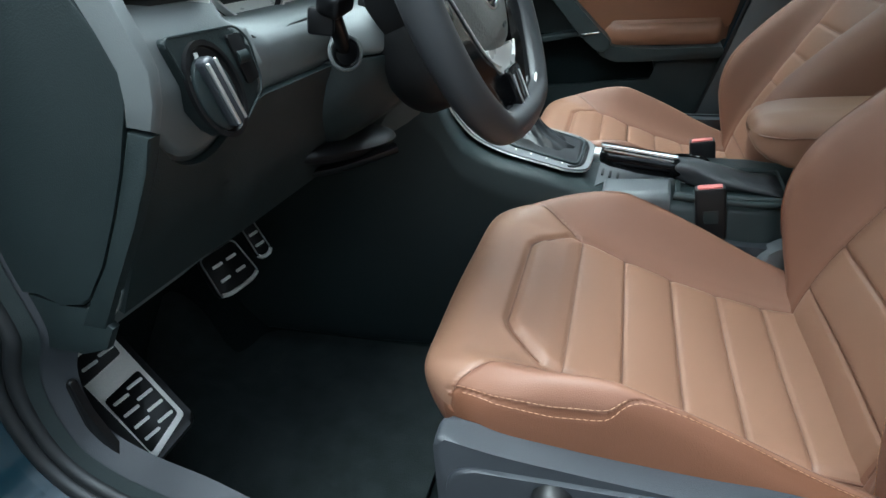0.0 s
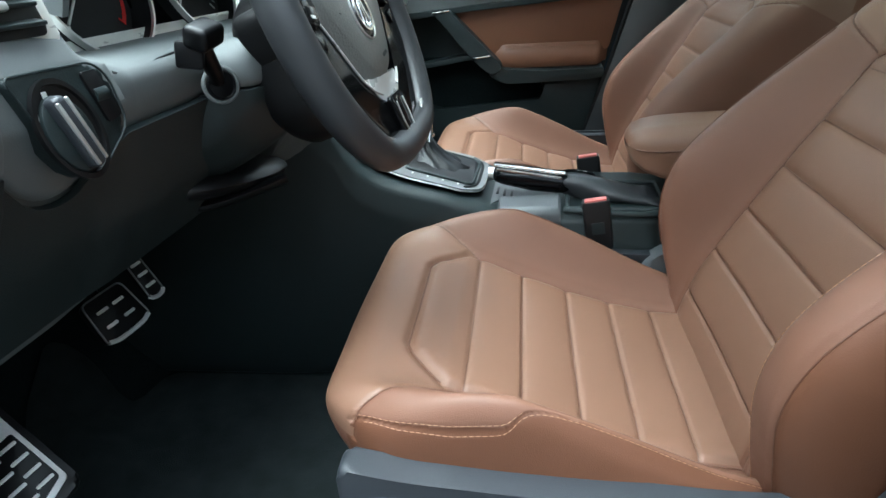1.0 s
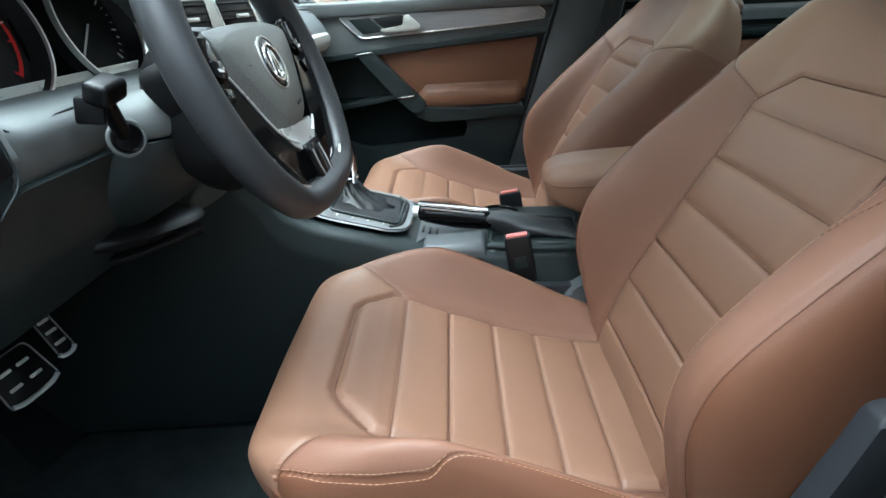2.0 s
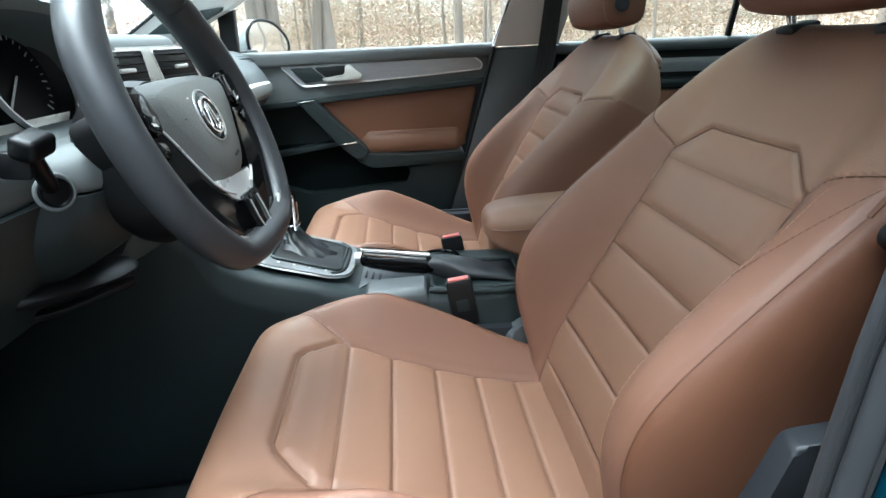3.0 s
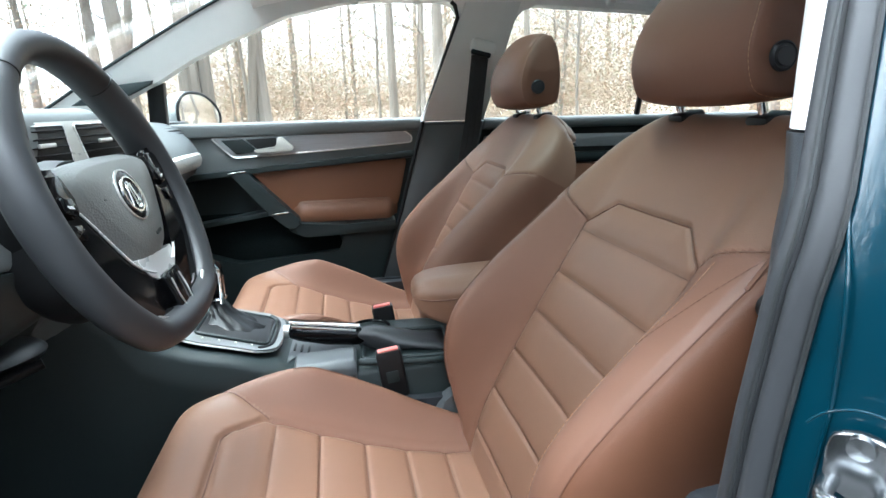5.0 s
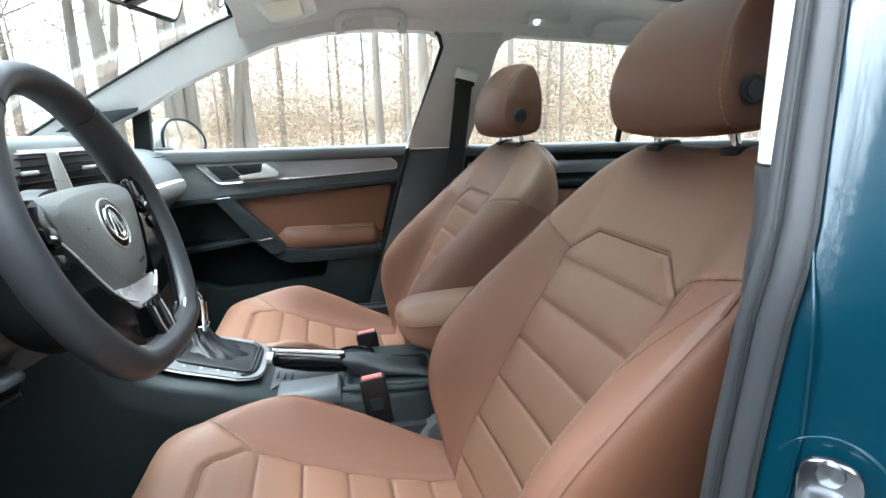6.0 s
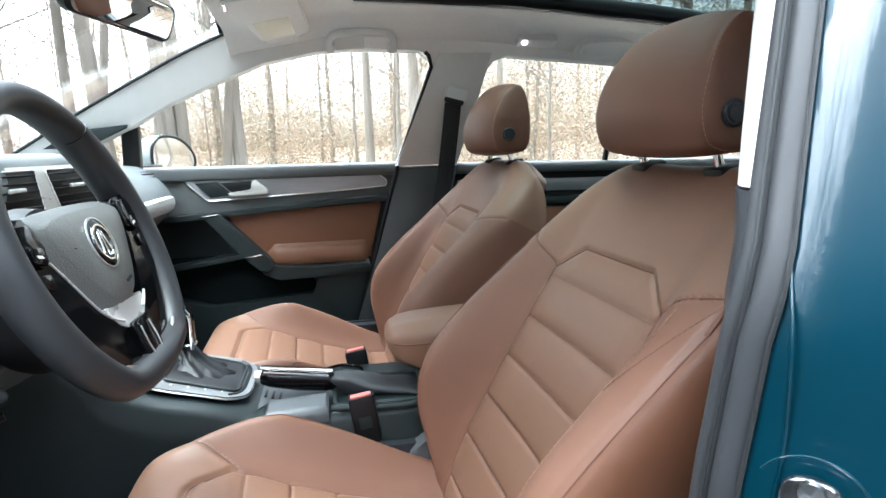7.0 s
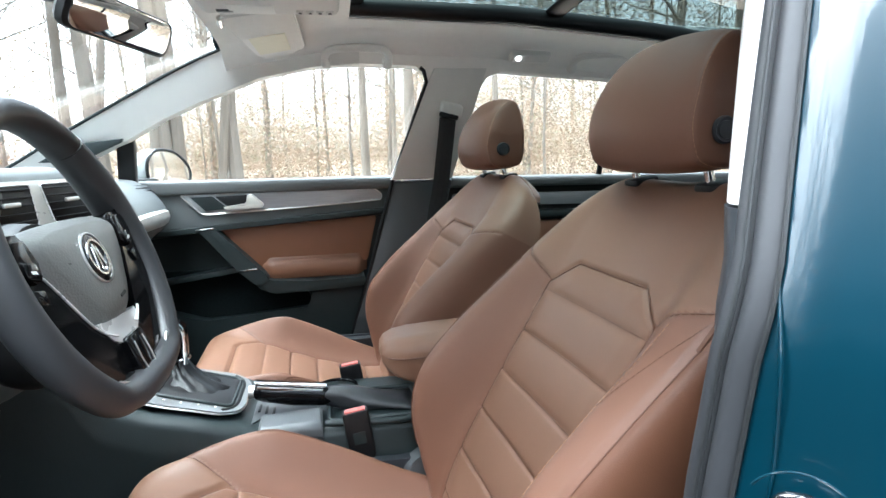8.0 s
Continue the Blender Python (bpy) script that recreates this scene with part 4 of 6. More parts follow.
# upper trim that overhangs the knee panel
def face_x(y, z):
    sec = dash_section(y)[3:10]
    return float(np.interp(-z, [-q[1] for q in sec], [q[0] for q in sec]))


def shut_line(y):
    return float(np.interp(y, [-0.711, -0.69, -0.67, -0.656, -0.642, -0.628, -0.617, -0.595, -0.57], [0.888, 0.880, 0.858, 0.849, 0.845, 0.845, 0.848, 0.866, 0.880]))


def trim_point(y, t):
    z = shut_line(y) * (1 - t) + 0.952 * t
    lip = 0.0065 * min(1.0, t / 0.05 + 0.45)
    return (face_x(max(y, -0.699), z) + lip, y, z)


bm = sheet(trim_point, np.linspace(-0.699, -0.575, 26), np.linspace(0, 1, 26), 0.008)
part("upper_trim", bm, SOFT, dash, "dark grey trim round the light switch", sharp=50)

# knee panel below the shut line, with a small flap
def knee_point(y, t):
    z = (shut_line(y) - 0.004) * (1 - t) + 0.735 * t
    return (face_x(max(y, -0.699), z) + 0.003, y, z)


part("knee_panel", sheet(knee_point, np.linspace(-0.698, -0.22, 50), np.linspace(0, 1, 18), 0.006), PLASTIC, dash, "dark grey knee panel", sharp=50)
flap = rounded([(-0.604, 0.820), (-0.556, 0.816), (-0.576, 0.801), (-0.596, 0.800), (-0.639, 0.792), (-0.629, 0.805)], 0.004)
bm = slab(flap, "x", 0.0, 0.0045, 0.0015)
for v in bm.verts:
    v.co.x += face_x(v.co.y, v.co.z) + 0.0025
part("fuse_flap", bm, PLASTIC, dash, "small flap in the knee panel")
ridge = [(-0.674, 0.775), (-0.668, 0.813), (-0.656, 0.824), (-0.62, 0.833), (-0.57, 0.852)]
part("panel_ridge", tube(smooth_curve([(face_x(a, b) + 0.003, a, b) for a, b in ridge], 5), 0.0022, 6), PLASTIC, dash)

# light switch panel
M_SW = look((0, 0, 0), (-1, 0.0, -0.10)).to_3x3().to_4x4()
M_SW = Matrix.Translation((-0.4585, -0.6335, 0.8975)) @ M_SW


def on(m, pts):
    return [m @ Vector(p) for p in pts]


def plate(m, poly, d0, d1, bev=0.002, seg=2):
    """A plate in the local plane of m, thick from d0 to d1 along its normal."""
    bm = slab(poly, "z", d0, d1, bev, seg)
    bm.transform(m)
    return bm


switch = thing("light_switch_panel", (-0.452, -0.64, 0.86), "rotary headlamp switch in a dark recessed panel", "light switch")
poly = rounded([(-0.039, 0.034), (0.033, 0.032), (0.044, 0.020), (0.046, -0.014), (0.004, -0.038), (-0.012, -0.036), (-0.026, -0.012)], [0.006, 0.012, 0.01, 0.012, 0.016, 0.012, 0.02])
part("panel", plate(M_SW, poly, -0.012, 0.0035, 0.003), PLASTIC, switch, "dark recessed panel")
rim = on(M_SW, [(x, y, 0.005) for x, y in poly])
part("panel_rim", tube(rim + rim[:1], 0.0009, 6), PLASTIC, switch)
part("dial_ring", turned([(0.0, 0.004), (0.032, 0.004), (0.032, 0.0075), (0.0285, 0.0075), (0.0275, 0.0055), (0.0, 0.0055)], M_SW @ Matrix.Translation((-0.007, -0.005, 0)) @ pose(0, 0, 0, 0, 0, 16) @ Matrix.Diagonal((0.78, 1.08, 1, 1)), 40), BLACK, switch, "black dial ring")
part("knob", turned([(0.0, 0.005), (0.0235, 0.005), (0.0225, 0.0085), (0.020, 0.0098), (0.0, 0.0098)], M_SW @ Matrix.Translation((-0.010, -0.007, 0)) @ pose(0, 0, 0, 0, 0, 16) @ Matrix.Diagonal((0.80, 1.12, 1, 1)), 40), PLASTIC, switch, "dark grey rotary knob")
bm = box((0, 0, 0.0125), (0.011, 0.050, 0.012), 0.004, (0, 0, 16), 3)
bm.transform(M_SW @ Matrix.Translation((-0.012, -0.006, 0)))
part("knob_grip", bm, SEAT_PLASTIC, switch, "dark grey grip bar")
for dx in (-0.0042, 0.0042):
    bm = box((dx * math.cos(radians(16)), dx * math.sin(radians(16)), 0.0180), (0.0026, 0.045, 0.003), 0.001, (0, 0, 16), 2)
    bm.transform(M_SW @ Matrix.Translation((-0.012, -0.006, 0)))
    part("grip_edge", bm, SATIN, switch, "satin metal edge")
for x, y in ((-0.016, 0.019), (-0.029, 0.008), (-0.029, -0.002)):
    part("symbol", plate(M_SW, [(x - 0.0018, y - 0.0026), (x + 0.0018, y - 0.0026), (x + 0.0018, y + 0.0026), (x - 0.0018, y + 0.0026)], 0.0056, 0.0062, 0), WHITE, switch, "small white symbol")
bm = plate(M_SW, rounded([(0.019, 0.027), (0.034, 0.027), (0.043, -0.006), (0.028, -0.009)], 0.002), 0.004, 0.0062, 0.001)
part("dimmer_frame", bm, BLACK, switch, "dimmer frame")
bm = turned([(0.0, -0.006), (0.0062, -0.006), (0.0062, 0.006), (0.0, 0.006)], M_SW @ Matrix.Translation((0.0305, 0.0105, 0.002)) @ pose(0, 0, 0, 0, 90, 0), 18)
part("dimmer_wheel", bm, PLASTIC, switch, "ribbed dimmer wheel")

# instrument cluster
cluster = thing("instrument_cluster", (-0.55, -0.37, 0.92), "two round dials in pale metallic surrounds", "instrument cluster")
M_CL = Matrix.Translation((-0.560, -0.375, 0.978)) @ look((0, 0, 0), (-1, 0, -0.28)).to_3x3().to_4x4()
part("binnacle_face", plate(M_CL, rounded([(-0.17, -0.055), (0.17, -0.055), (0.17, 0.02), (0.10, 0.062), (-0.10, 0.062), (-0.17, 0.02)], 0.03), -0.03, -0.006, 0.002), DIAL, cluster, "black cluster face")
for cx in (-0.085, 0.085):
    ring = hoop([(0.060, -0.012), (0.0690, 0.013), (0.0705, 0.013), (0.072, -0.012)], M_CL @ Matrix.Translation((cx, 0, 0)), 56)
    part("dial_well", ring, BLACK, cluster, "deep black dial well")
    ring = hoop([(0.0685, 0.011), (0.0688, 0.0150), (0.0712, 0.0150), (0.0722, 0.009)], M_CL @ Matrix.Translation((cx, 0, 0)), 56)
    part("dial_surround", ring, SATIN, cluster, "thin bright dial rim")
    dial = part("dial", turned([(0.0, -0.010), (0.062, -0.010), (0.062, -0.006), (0.0, -0.006)], M_CL @ Matrix.Translation((cx, 0, 0)), 48), DIAL, cluster, "black dial face")
    for k in range(29):
        a = radians(225 - k * 270 / 28)
        long = k % 4 == 0
        r0, r1 = (0.046 if long else 0.0495), 0.0545
        w = 0.0009 if long else 0.0005
        bm = box((0.5 * (r0 + r1), 0, -0.0052), (r1 - r0, 2 * w, 0.0008), 0)
        bm.transform(M_CL @ Matrix.Translation((cx, 0, 0)) @ pose(0, 0, 0, 0, 0, math.degrees(a)))
        part("tick", bm, REDMARK if (cx < 0 and k >= 23) else WHITE, dial)
    bm = box((0.022, 0, -0.003), (0.052, 0.0022, 0.002), 0.0006)
    bm.transform(M_CL @ Matrix.Translation((cx, 0, 0)) @ pose(0, 0, 0, 0, 0, 222))
    part("needle", bm, WHITE, dial, "white needle")
bm = bmesh.new()
for k in range(10):
    a0 = radians(225 - 21.8 * 270 / 28 - k * 6)
    a1 = a0 - radians(6)
    vs = [M_CL @ Vector((-0.085 + r * math.cos(a), r * math.sin(a), -0.0053)) for r, a in ((0.050, a0), (0.0545, a0), (0.0545, a1), (0.050, a1))]
    bm.faces.new([bm.verts.new(v) for v in vs])
part("red_zone", bm, REDMARK, cluster, "red band on the rev counter")
part("display", plate(M_CL, rounded([(-0.03, -0.05), (0.03, -0.05), (0.022, 0.04), (-0.022, 0.04)], 0.004), -0.006, -0.004, 0.0005), SCREEN, cluster, "dark display")
bm = plate(M_CL, rounded([(-0.185, -0.072), (0.185, -0.072), (0.18, -0.046), (-0.18, -0.046)], 0.01), -0.03, 0.006, 0.003)
part("lower_surround", bm, PALE, cluster, "pale metallic lower surround")
# hood over the dials
hood = []
for k, s in enumerate((1.0, 1.02, 1.02, 0.98)):
    arch = smooth_curve([(-0.20, 0.0), (-0.185, 0.055), (-0.11, 0.088), (0, 0.097), (0.11, 0.088), (0.185, 0.055), (0.20, 0.0)], 6)
    x = (-0.485, -0.495, -0.56, -0.70)[k]
    lift = (0.0, 0.004, 0.0, -0.03)[k]
    hood.append([(x - 0.10 * (1 - p[1] / 0.1) * 0.35, -0.375 + p[0] * s * 0.82, 0.955 + p[1] * s + lift) for p in arch])
bm = loft(hood, caps=False, closed=False)
bmesh.ops.recalc_face_normals(bm, faces=bm.faces)
bmesh.ops.solidify(bm, geom=bm.faces[:], thickness=0.012)
part("hood", bm, SOFT, cluster, "dark padded hood")

part("trim_crease", tube([(face_x(y, z) + 0.0055, y, z) for y, z in ((-0.572, 0.9175), (-0.562, 0.9130), (-0.54, 0.9150), (-0.51, 0.9175), (-0.48, 0.919))], 0.0016, 6), BLACK, dash, "dark crease in the fascia")

# side vent by the driver
svent = thing("side_air_vent", (-0.48, -0.64, 0.945), "air vent in a pale metallic frame", "air vent")
M_SV = Matrix.Translation((-0.480, -0.645, 0.962)) @ look((0, 0, 0), (-1, 0.05, -0.25)).to_3x3().to_4x4()
part("frame", plate(M_SV, rounded([(-0.05, -0.022), (0.045, -0.022), (0.045, 0.03), (-0.05, 0.03)], 0.008), -0.02, 0.002, 0.002), PALE, svent, "pale metallic frame")
part("mouth", plate(M_SV, rounded([(-0.042, -0.014), (0.036, -0.014), (0.036, 0.024), (-0.042, 0.024)], 0.005), 0.001, 0.0035, 0.001), BLACK, svent, "dark vent mouth")
for k in range(3):
    bm = box((-0.003, -0.006 + k * 0.012, 0.006), (0.07, 0.003, 0.010), 0.001, (25, 0, 0))
    bm.transform(M_SV)
    part("slat", bm, PLASTIC, svent)
bm = box((-0.003, 0.004, 0.011), (0.022, 0.006, 0.006), 0.002)
bm.transform(M_SV)
part("slider", bm, SATIN, svent, "satin slider")

# centre vents and controls
cvent = thing("centre_air_vents", (-0.56, 0.06, 0.92), "pair of slatted air vents in bright frames", "air vent")
M_CV = Matrix.Translation((-0.562, 0.043, 0.968)) @ look((0, 0, 0), (-1, 0.21, -0.14)).to_3x3().to_4x4()
part("frame", plate(M_CV, rounded([(-0.158, 0.038), (0.112, 0.038), (0.156, -0.042), (-0.158, -0.042)], [0.008, 0.03, 0.008, 0.008]), -0.02, 0.004, 0.002), PALE, cvent, "pale metallic frame")
for x0, x1, sk in ((-0.145, -0.012, 0.0), (0.012, 0.112, 0.022)):
    part("mouth", plate(M_CV, rounded([(x0, 0.032), (x1, 0.032), (x1 + sk, -0.034), (x0 + 0.014, -0.034)], 0.006), 0.003, 0.0055, 0.001), INK, cvent, "dark vent mouth")
    mouth = [M_CV @ Vector((x, y, 0.0058)) for x, y in rounded([(x0, 0.032), (x1, 0.032), (x1 + sk, -0.034), (x0 + 0.014, -0.034)], 0.006)]
    part("mouth_rim", tube(mouth + mouth[:1], 0.0014, 6), TRIM, cvent, "thin bright rim")
    for k in range(5):
        yk = -0.0255 + k * 0.0125
        f = (0.032 - yk) / 0.066
        left, right = x0 + 0.014 * f, x1 + sk * f
        bm = box(((left + right) / 2, yk, 0.0058), (right - left - 0.006, 0.0026, 0.006), 0.001, (22, 0, 0))
        bm.transform(M_CV)
        part("slat", bm, INK, cvent, "black slat")
    bm = box(((x0 + x1) / 2 + 0.008, 0.0015, 0.0145), (0.034, 0.007, 0.006), 0.002)
    bm.transform(M_CV)
    part("slider", bm, SATIN, cvent, "satin slider")
part("button_row", plate(M_CV, rounded([(-0.158, -0.046), (0.158, -0.046), (0.168, -0.070), (-0.158, -0.072)], 0.004), -0.02, 0.003, 0.0015), PALE, cvent, "pale button row")
for x in (-0.10, -0.08, -0.06, 0.06, 0.08, 0.10):
    part("mark", plate(M_CV, [(x, -0.062), (x + 0.013, -0.062), (x + 0.013, -0.054), (x, -0.054)], 0.003, 0.0036, 0), BLACK, cvent)
stack = thing("centre_stack", (-0.54, 0.05, 0.70), "dark centre stack with screen and controls", "centre stack")
part("screen_surround", plate(M_CV, rounded([(-0.13, -0.075), (0.15, -0.075), (0.14, -0.17), (-0.12, -0.17)], 0.008), -0.03, 0.0, 0.003), GLOSS, stack, "glossy black surround")
part("screen", plate(M_CV, rounded([(-0.085, -0.082), (0.095, -0.082), (0.095, -0.160), (-0.085, -0.160)], 0.003), -0.001, 0.0015, 0.0005), SCREEN, stack, "dark touch screen")
part("climate_panel", plate(M_CV, rounded([(-0.12, -0.178), (0.14, -0.178), (0.13, -0.23), (-0.11, -0.23)], 0.006), -0.03, 0.002, 0.002), PLASTIC, stack, "climate control panel")

# passenger side of the dash
pstrip = []
for y in np.linspace(0.22, 0.672, 24):
    t = (y - 0.22) / 0.452
    back = 0.045 * max(0, (y - 0.60) / 0.07) ** 2
    c = [(-0.516, 0.910), (-0.506, 0.904), (-0.503, 0.890), (-0.508, 0.876), (-0.520, 0.866), (-0.56, 0.88)]
    pstrip.append([(x - back, y, z + 0.003 * math.sin(t * 3)) for x, z in c])
part("decor_strip", loft(pstrip), PALE, dash, "pale metallic decor strip")
pv = thing("passenger_air_vent", (-0.55, 0.56, 0.94), "small side air vent on the dash corner", "air vent")
M_PV = Matrix.Translation((-0.558, 0.585, 0.956)) @ look((0, 0, 0), (-1, 0.1, -0.62)).to_3x3().to_4x4()
part("frame", plate(M_PV, rounded([(-0.055, -0.020), (0.055, -0.020), (0.045, 0.020), (-0.055, 0.020)], 0.006), -0.01, 0.004, 0.002), PLASTIC, pv)
for k in range(3):
    bm = box((0, -0.010 + k * 0.010, 0.006), (0.09, 0.003, 0.008), 0.001, (22, 0, 0))
    bm.transform(M_PV)
    part("slat", bm, BLACK, pv)

# ---- steering column, stalk and wheel ----
TILT = radians(20)
WC = Vector((-0.3416, -0.3463, 0.935))
W_N = Vector((math.cos(TILT), 0, math.sin(TILT)))
W_U = Vector((-math.sin(TILT), 0, math.cos(TILT)))
W_R = Vector((0, 1, 0))
M_W = Matrix((W_R, W_U, W_N)).transposed().to_4x4()
M_W.translation = WC
column = thing("steering_column", (-0.5, -0.362, 0.78), "dark shroud of the steering column", "steering column")
SECTIONS = ((-0.415, 0.062, 0.918, 0.835), (-0.43, 0.085, 0.920, 0.818), (-0.47, 0.100, 0.922, 0.792), (-0.53, 0.112, 0.922, 0.762), (-0.60, 0.118, 0.92, 0.735))
upper, lower = [], []
for x, w, zt, zb in SECTIONS:
    c = rounded([(-w, 0.8785), (-w, zt - 0.014), (-w * 0.7, zt), (w * 0.7, zt), (w, zt - 0.014), (w, 0.8785)], 0.012)
    upper.append([(x, -0.362 + a, b) for a, b in c])
    c = rounded([(-w * 0.995, 0.8775), (w * 0.995, 0.8775), (w * 0.95, zb + 0.04), (w * 0.5, zb), (-w * 0.5, zb), (-w * 0.95, zb + 0.04)], [0.002, 0.002, 0.02, 0.02, 0.02, 0.02])
    lower.append([(x, -0.362 + a, b) for a, b in c])
part("upper_shroud", loft(upper), SOFT, column, "grey upper column shroud", sharp=45)
part("lower_shroud", loft(lower), PLASTIC, column, "dark lower column shroud", sharp=45)
bm = turned([(0.0, -0.110), (0.078, -0.110), (0.084, -0.100), (0.084, -0.058), (0.076, -0.040), (0.0, -0.040)], M_W @ Matrix.Translation((0, -0.024, 0)), 48)
part("collar", bm, BLACK, column, "black collar behind the wheel")
# rounded flap under the column
rings = []
for t in np.linspace(-1, 1, 15):
    k = max(0.03, math.sqrt(1 - t * t))
    rings.append([(-0.545 + 0.075 * k * math.cos(q), -0.355 + 0.125 * t, 0.760 - 0.022 * t + 0.020 * k * math.sin(q)) for q in np.linspace(0, 2 * math.pi, 20, endpoint=False)])
part("lower_flap", loft(rings), BLACK, column, "dark rounded flap under the column")
lever = smooth_curve([(-0.62, -0.42, 0.735), (-0.52, -0.40, 0.742), (-0.45, -0.36, 0.758)], 6)
part("adjust_lever", tube(lever, 0.013, 10, flat=0.5), BLACK, column, "black adjuster lever")
stalk = thing("indicator_stalk", (-0.43, -0.47, 0.89), "black indicator stalk on the steering column", "indicator stalk")
part("boot", turned([(0.0, 0.0), (0.0145, 0.0), (0.0145, 0.005), (0.0125, 0.008), (0.0110, 0.006), (0.0, 0.007)], Matrix.Translation((-0.447, -0.462, 0.886)) @ look((0, 0, 0), (-1, 0.85, -0.1)).to_3x3().to_4x4(), 28), INK, stalk, "round rubber boot")
BOOT = Matrix.Translation((-0.447, -0.462, 0.886)) @ look((0, 0, 0), (-1, 0.85, -0.1)).to_3x3().to_4x4()
part("boot_ring", tube([BOOT @ Vector((0.0155 * math.cos(a), 0.0155 * math.sin(a), 0.004)) for a in np.linspace(0, 2 * math.pi, 33)], 0.0022, 8), SOFT, stalk, "grey ring round the boot")
part("arm", tube([(-0.452, -0.455, 0.885), (-0.438, -0.480, 0.900), (-0.432, -0.500, 0.925), (-0.430, -0.510, 0.935)], [0.007, 0.0072, 0.0075, 0.009], 12), INK, stalk, "black arm")
part("head", box((-0.424, -0.507, 0.934), (0.022, 0.032, 0.019), 0.005, (10, 20, 0), 3), INK, stalk, "angular stalk head")
part("cruise_lever", box((-0.436, -0.514, 0.920), (0.022, 0.012, 0.022), 0.003, (0, 10, 20)), INK, stalk)

wheel = thing("steering_wheel", tuple(WC), "black leather steering wheel with flat bottom", "steering wheel")


def rim_point(a, grow=0.0):
    """The rim's centre line at the angle a (0 is right, 90 degrees up): round, with a softly flattened foot."""
    r = 0.1585 + grow
    x, y = r * math.cos(a), r * math.sin(a)
    low = -0.134
    if y < low:
        y = low - (0.0305 + grow) * (1 - math.exp(-(low - y) / 0.052)) * 0.85
    return x, y


N = 140
rings = []
for k in range(N):
    a = 2 * math.pi * k / N
    cx, cy = rim_point(a)
    qx, qy = rim_point(a + 0.01)
    px, py = rim_point(a - 0.01)
    tx, ty = qx - px, qy - py
    ln = math.hypot(tx, ty)
    ox, oy = ty / ln, -tx / ln
    deg = math.degrees(a)
    thumb = 0.003 * (math.exp(-(((deg - 32) / 13) ** 2)) + math.exp(-(((deg - 148) / 13) ** 2)))
    foot = 0.002 * math.exp(-(((deg - 270) / 26) ** 2))
    ring = []
    for b in np.linspace(0, 2 * math.pi, 18, endpoint=False):
        rad = (0.0155 + thumb + foot) * math.cos(b)
        nor = (0.0185 if b < math.pi else 0.0185 + 0.010 * max(0.0, math.cos(a))) * math.sin(b)
        ring.append(M_W @ Vector((cx + rad * ox, cy + rad * oy, nor - 0.010)))
    rings.append(ring)
rim_ob = part("rim", loft(rings, loop=True), WHEEL_LEATHER, wheel, "smooth black leather rim", sharp=80)
for a_deg in (52, 128):
    a = radians(a_deg)
    line = [M_W @ Vector((0.1585 * math.cos(a) + 0.0159 * math.cos(b) * math.cos(a), 0.1585 * math.sin(a) + 0.0159 * math.cos(b) * math.sin(a), 0.0188 * math.sin(b) - 0.010)) for b in np.linspace(0, 2 * math.pi, 25)]
    part("rim_seam", tube(line, 0.0008, 5), BLACK, rim_ob)
# hub pad
hub = rounded([(-0.116, 0.036), (-0.075, 0.044), (0, 0.046), (0.075, 0.044), (0.116, 0.036), (0.104, 0.004), (0.060, -0.056), (0.038, -0.075), (0.018, -0.080), (-0.018, -0.080), (-0.038, -0.075), (-0.060, -0.056), (-0.104, 0.004)], [0.02, 0.03, 0.03, 0.03, 0.02, 0.03, 0.02, 0.012, 0.01, 0.01, 0.012, 0.02, 0.03], 6)
rings = [[M_W @ Vector((x * s, y * s, d)) for x, y in hub] for s, d in ((1.0, -0.050), (1.0, -0.018), (0.985, -0.0145), (0.955, -0.012), (0.80, -0.0016), (0.77, -0.0002), (0.45, 0.0015), (0.05, 0.002))]
part("airbag_cover", loft(rings), AIRBAG, wheel, "grained dark airbag cover", sharp=60)
part("lettering_bar", plate(M_W, rounded([(0.013, -0.0525), (0.029, -0.0500), (0.029, -0.0465), (0.013, -0.0490)], 0.001), 0.0002, 0.0012, 0), PLASTIC, wheel, "small dark lettering bar")
part("cover_notch", plate(M_W, [(-0.060, 0.0008), (-0.050, -0.0008), (-0.050, 0.0004), (-0.060, 0.0020)], 0.0002, 0.0010, 0), BLACK, wheel)
part("cover_back", plate(M_W, [(x * 0.9, y * 0.9) for x, y in hub], -0.085, -0.045, 0.004), BLACK, wheel, "black hub back")
# V-shaped bright trim
for s in (-1, 1):
    vline = [(0.056, -0.070, -0.005), (0.048, -0.076, -0.005), (0.030, -0.084, -0.004)] if s > 0 else smooth_curve([(s * 0.138, 0.026, -0.008), (s * 0.118, 0.016, -0.006), (s * 0.098, -0.010, -0.005), (s * 0.068, -0.057, -0.005), (s * 0.050, -0.074, -0.005), (s * 0.030, -0.084, -0.004)], 6)
    part("bright_trim", tube(on(M_W, vline), [0.0014 + 0.0009 * i / len(vline) for i in range(len(vline))], 8, flat=0.6), TRIM, wheel, "satin V-shaped trim")
foot = rounded([(-0.056, -0.062), (-0.036, -0.066), (0.036, -0.070), (0.048, -0.068), (0.038, -0.086), (0.022, -0.094), (-0.022, -0.094), (-0.040, -0.086)], 0.006)
part("trim_foot", plate(M_W, foot, -0.018, -0.005, 0.003, 3), TRIM, wheel, "satin foot of the trim")
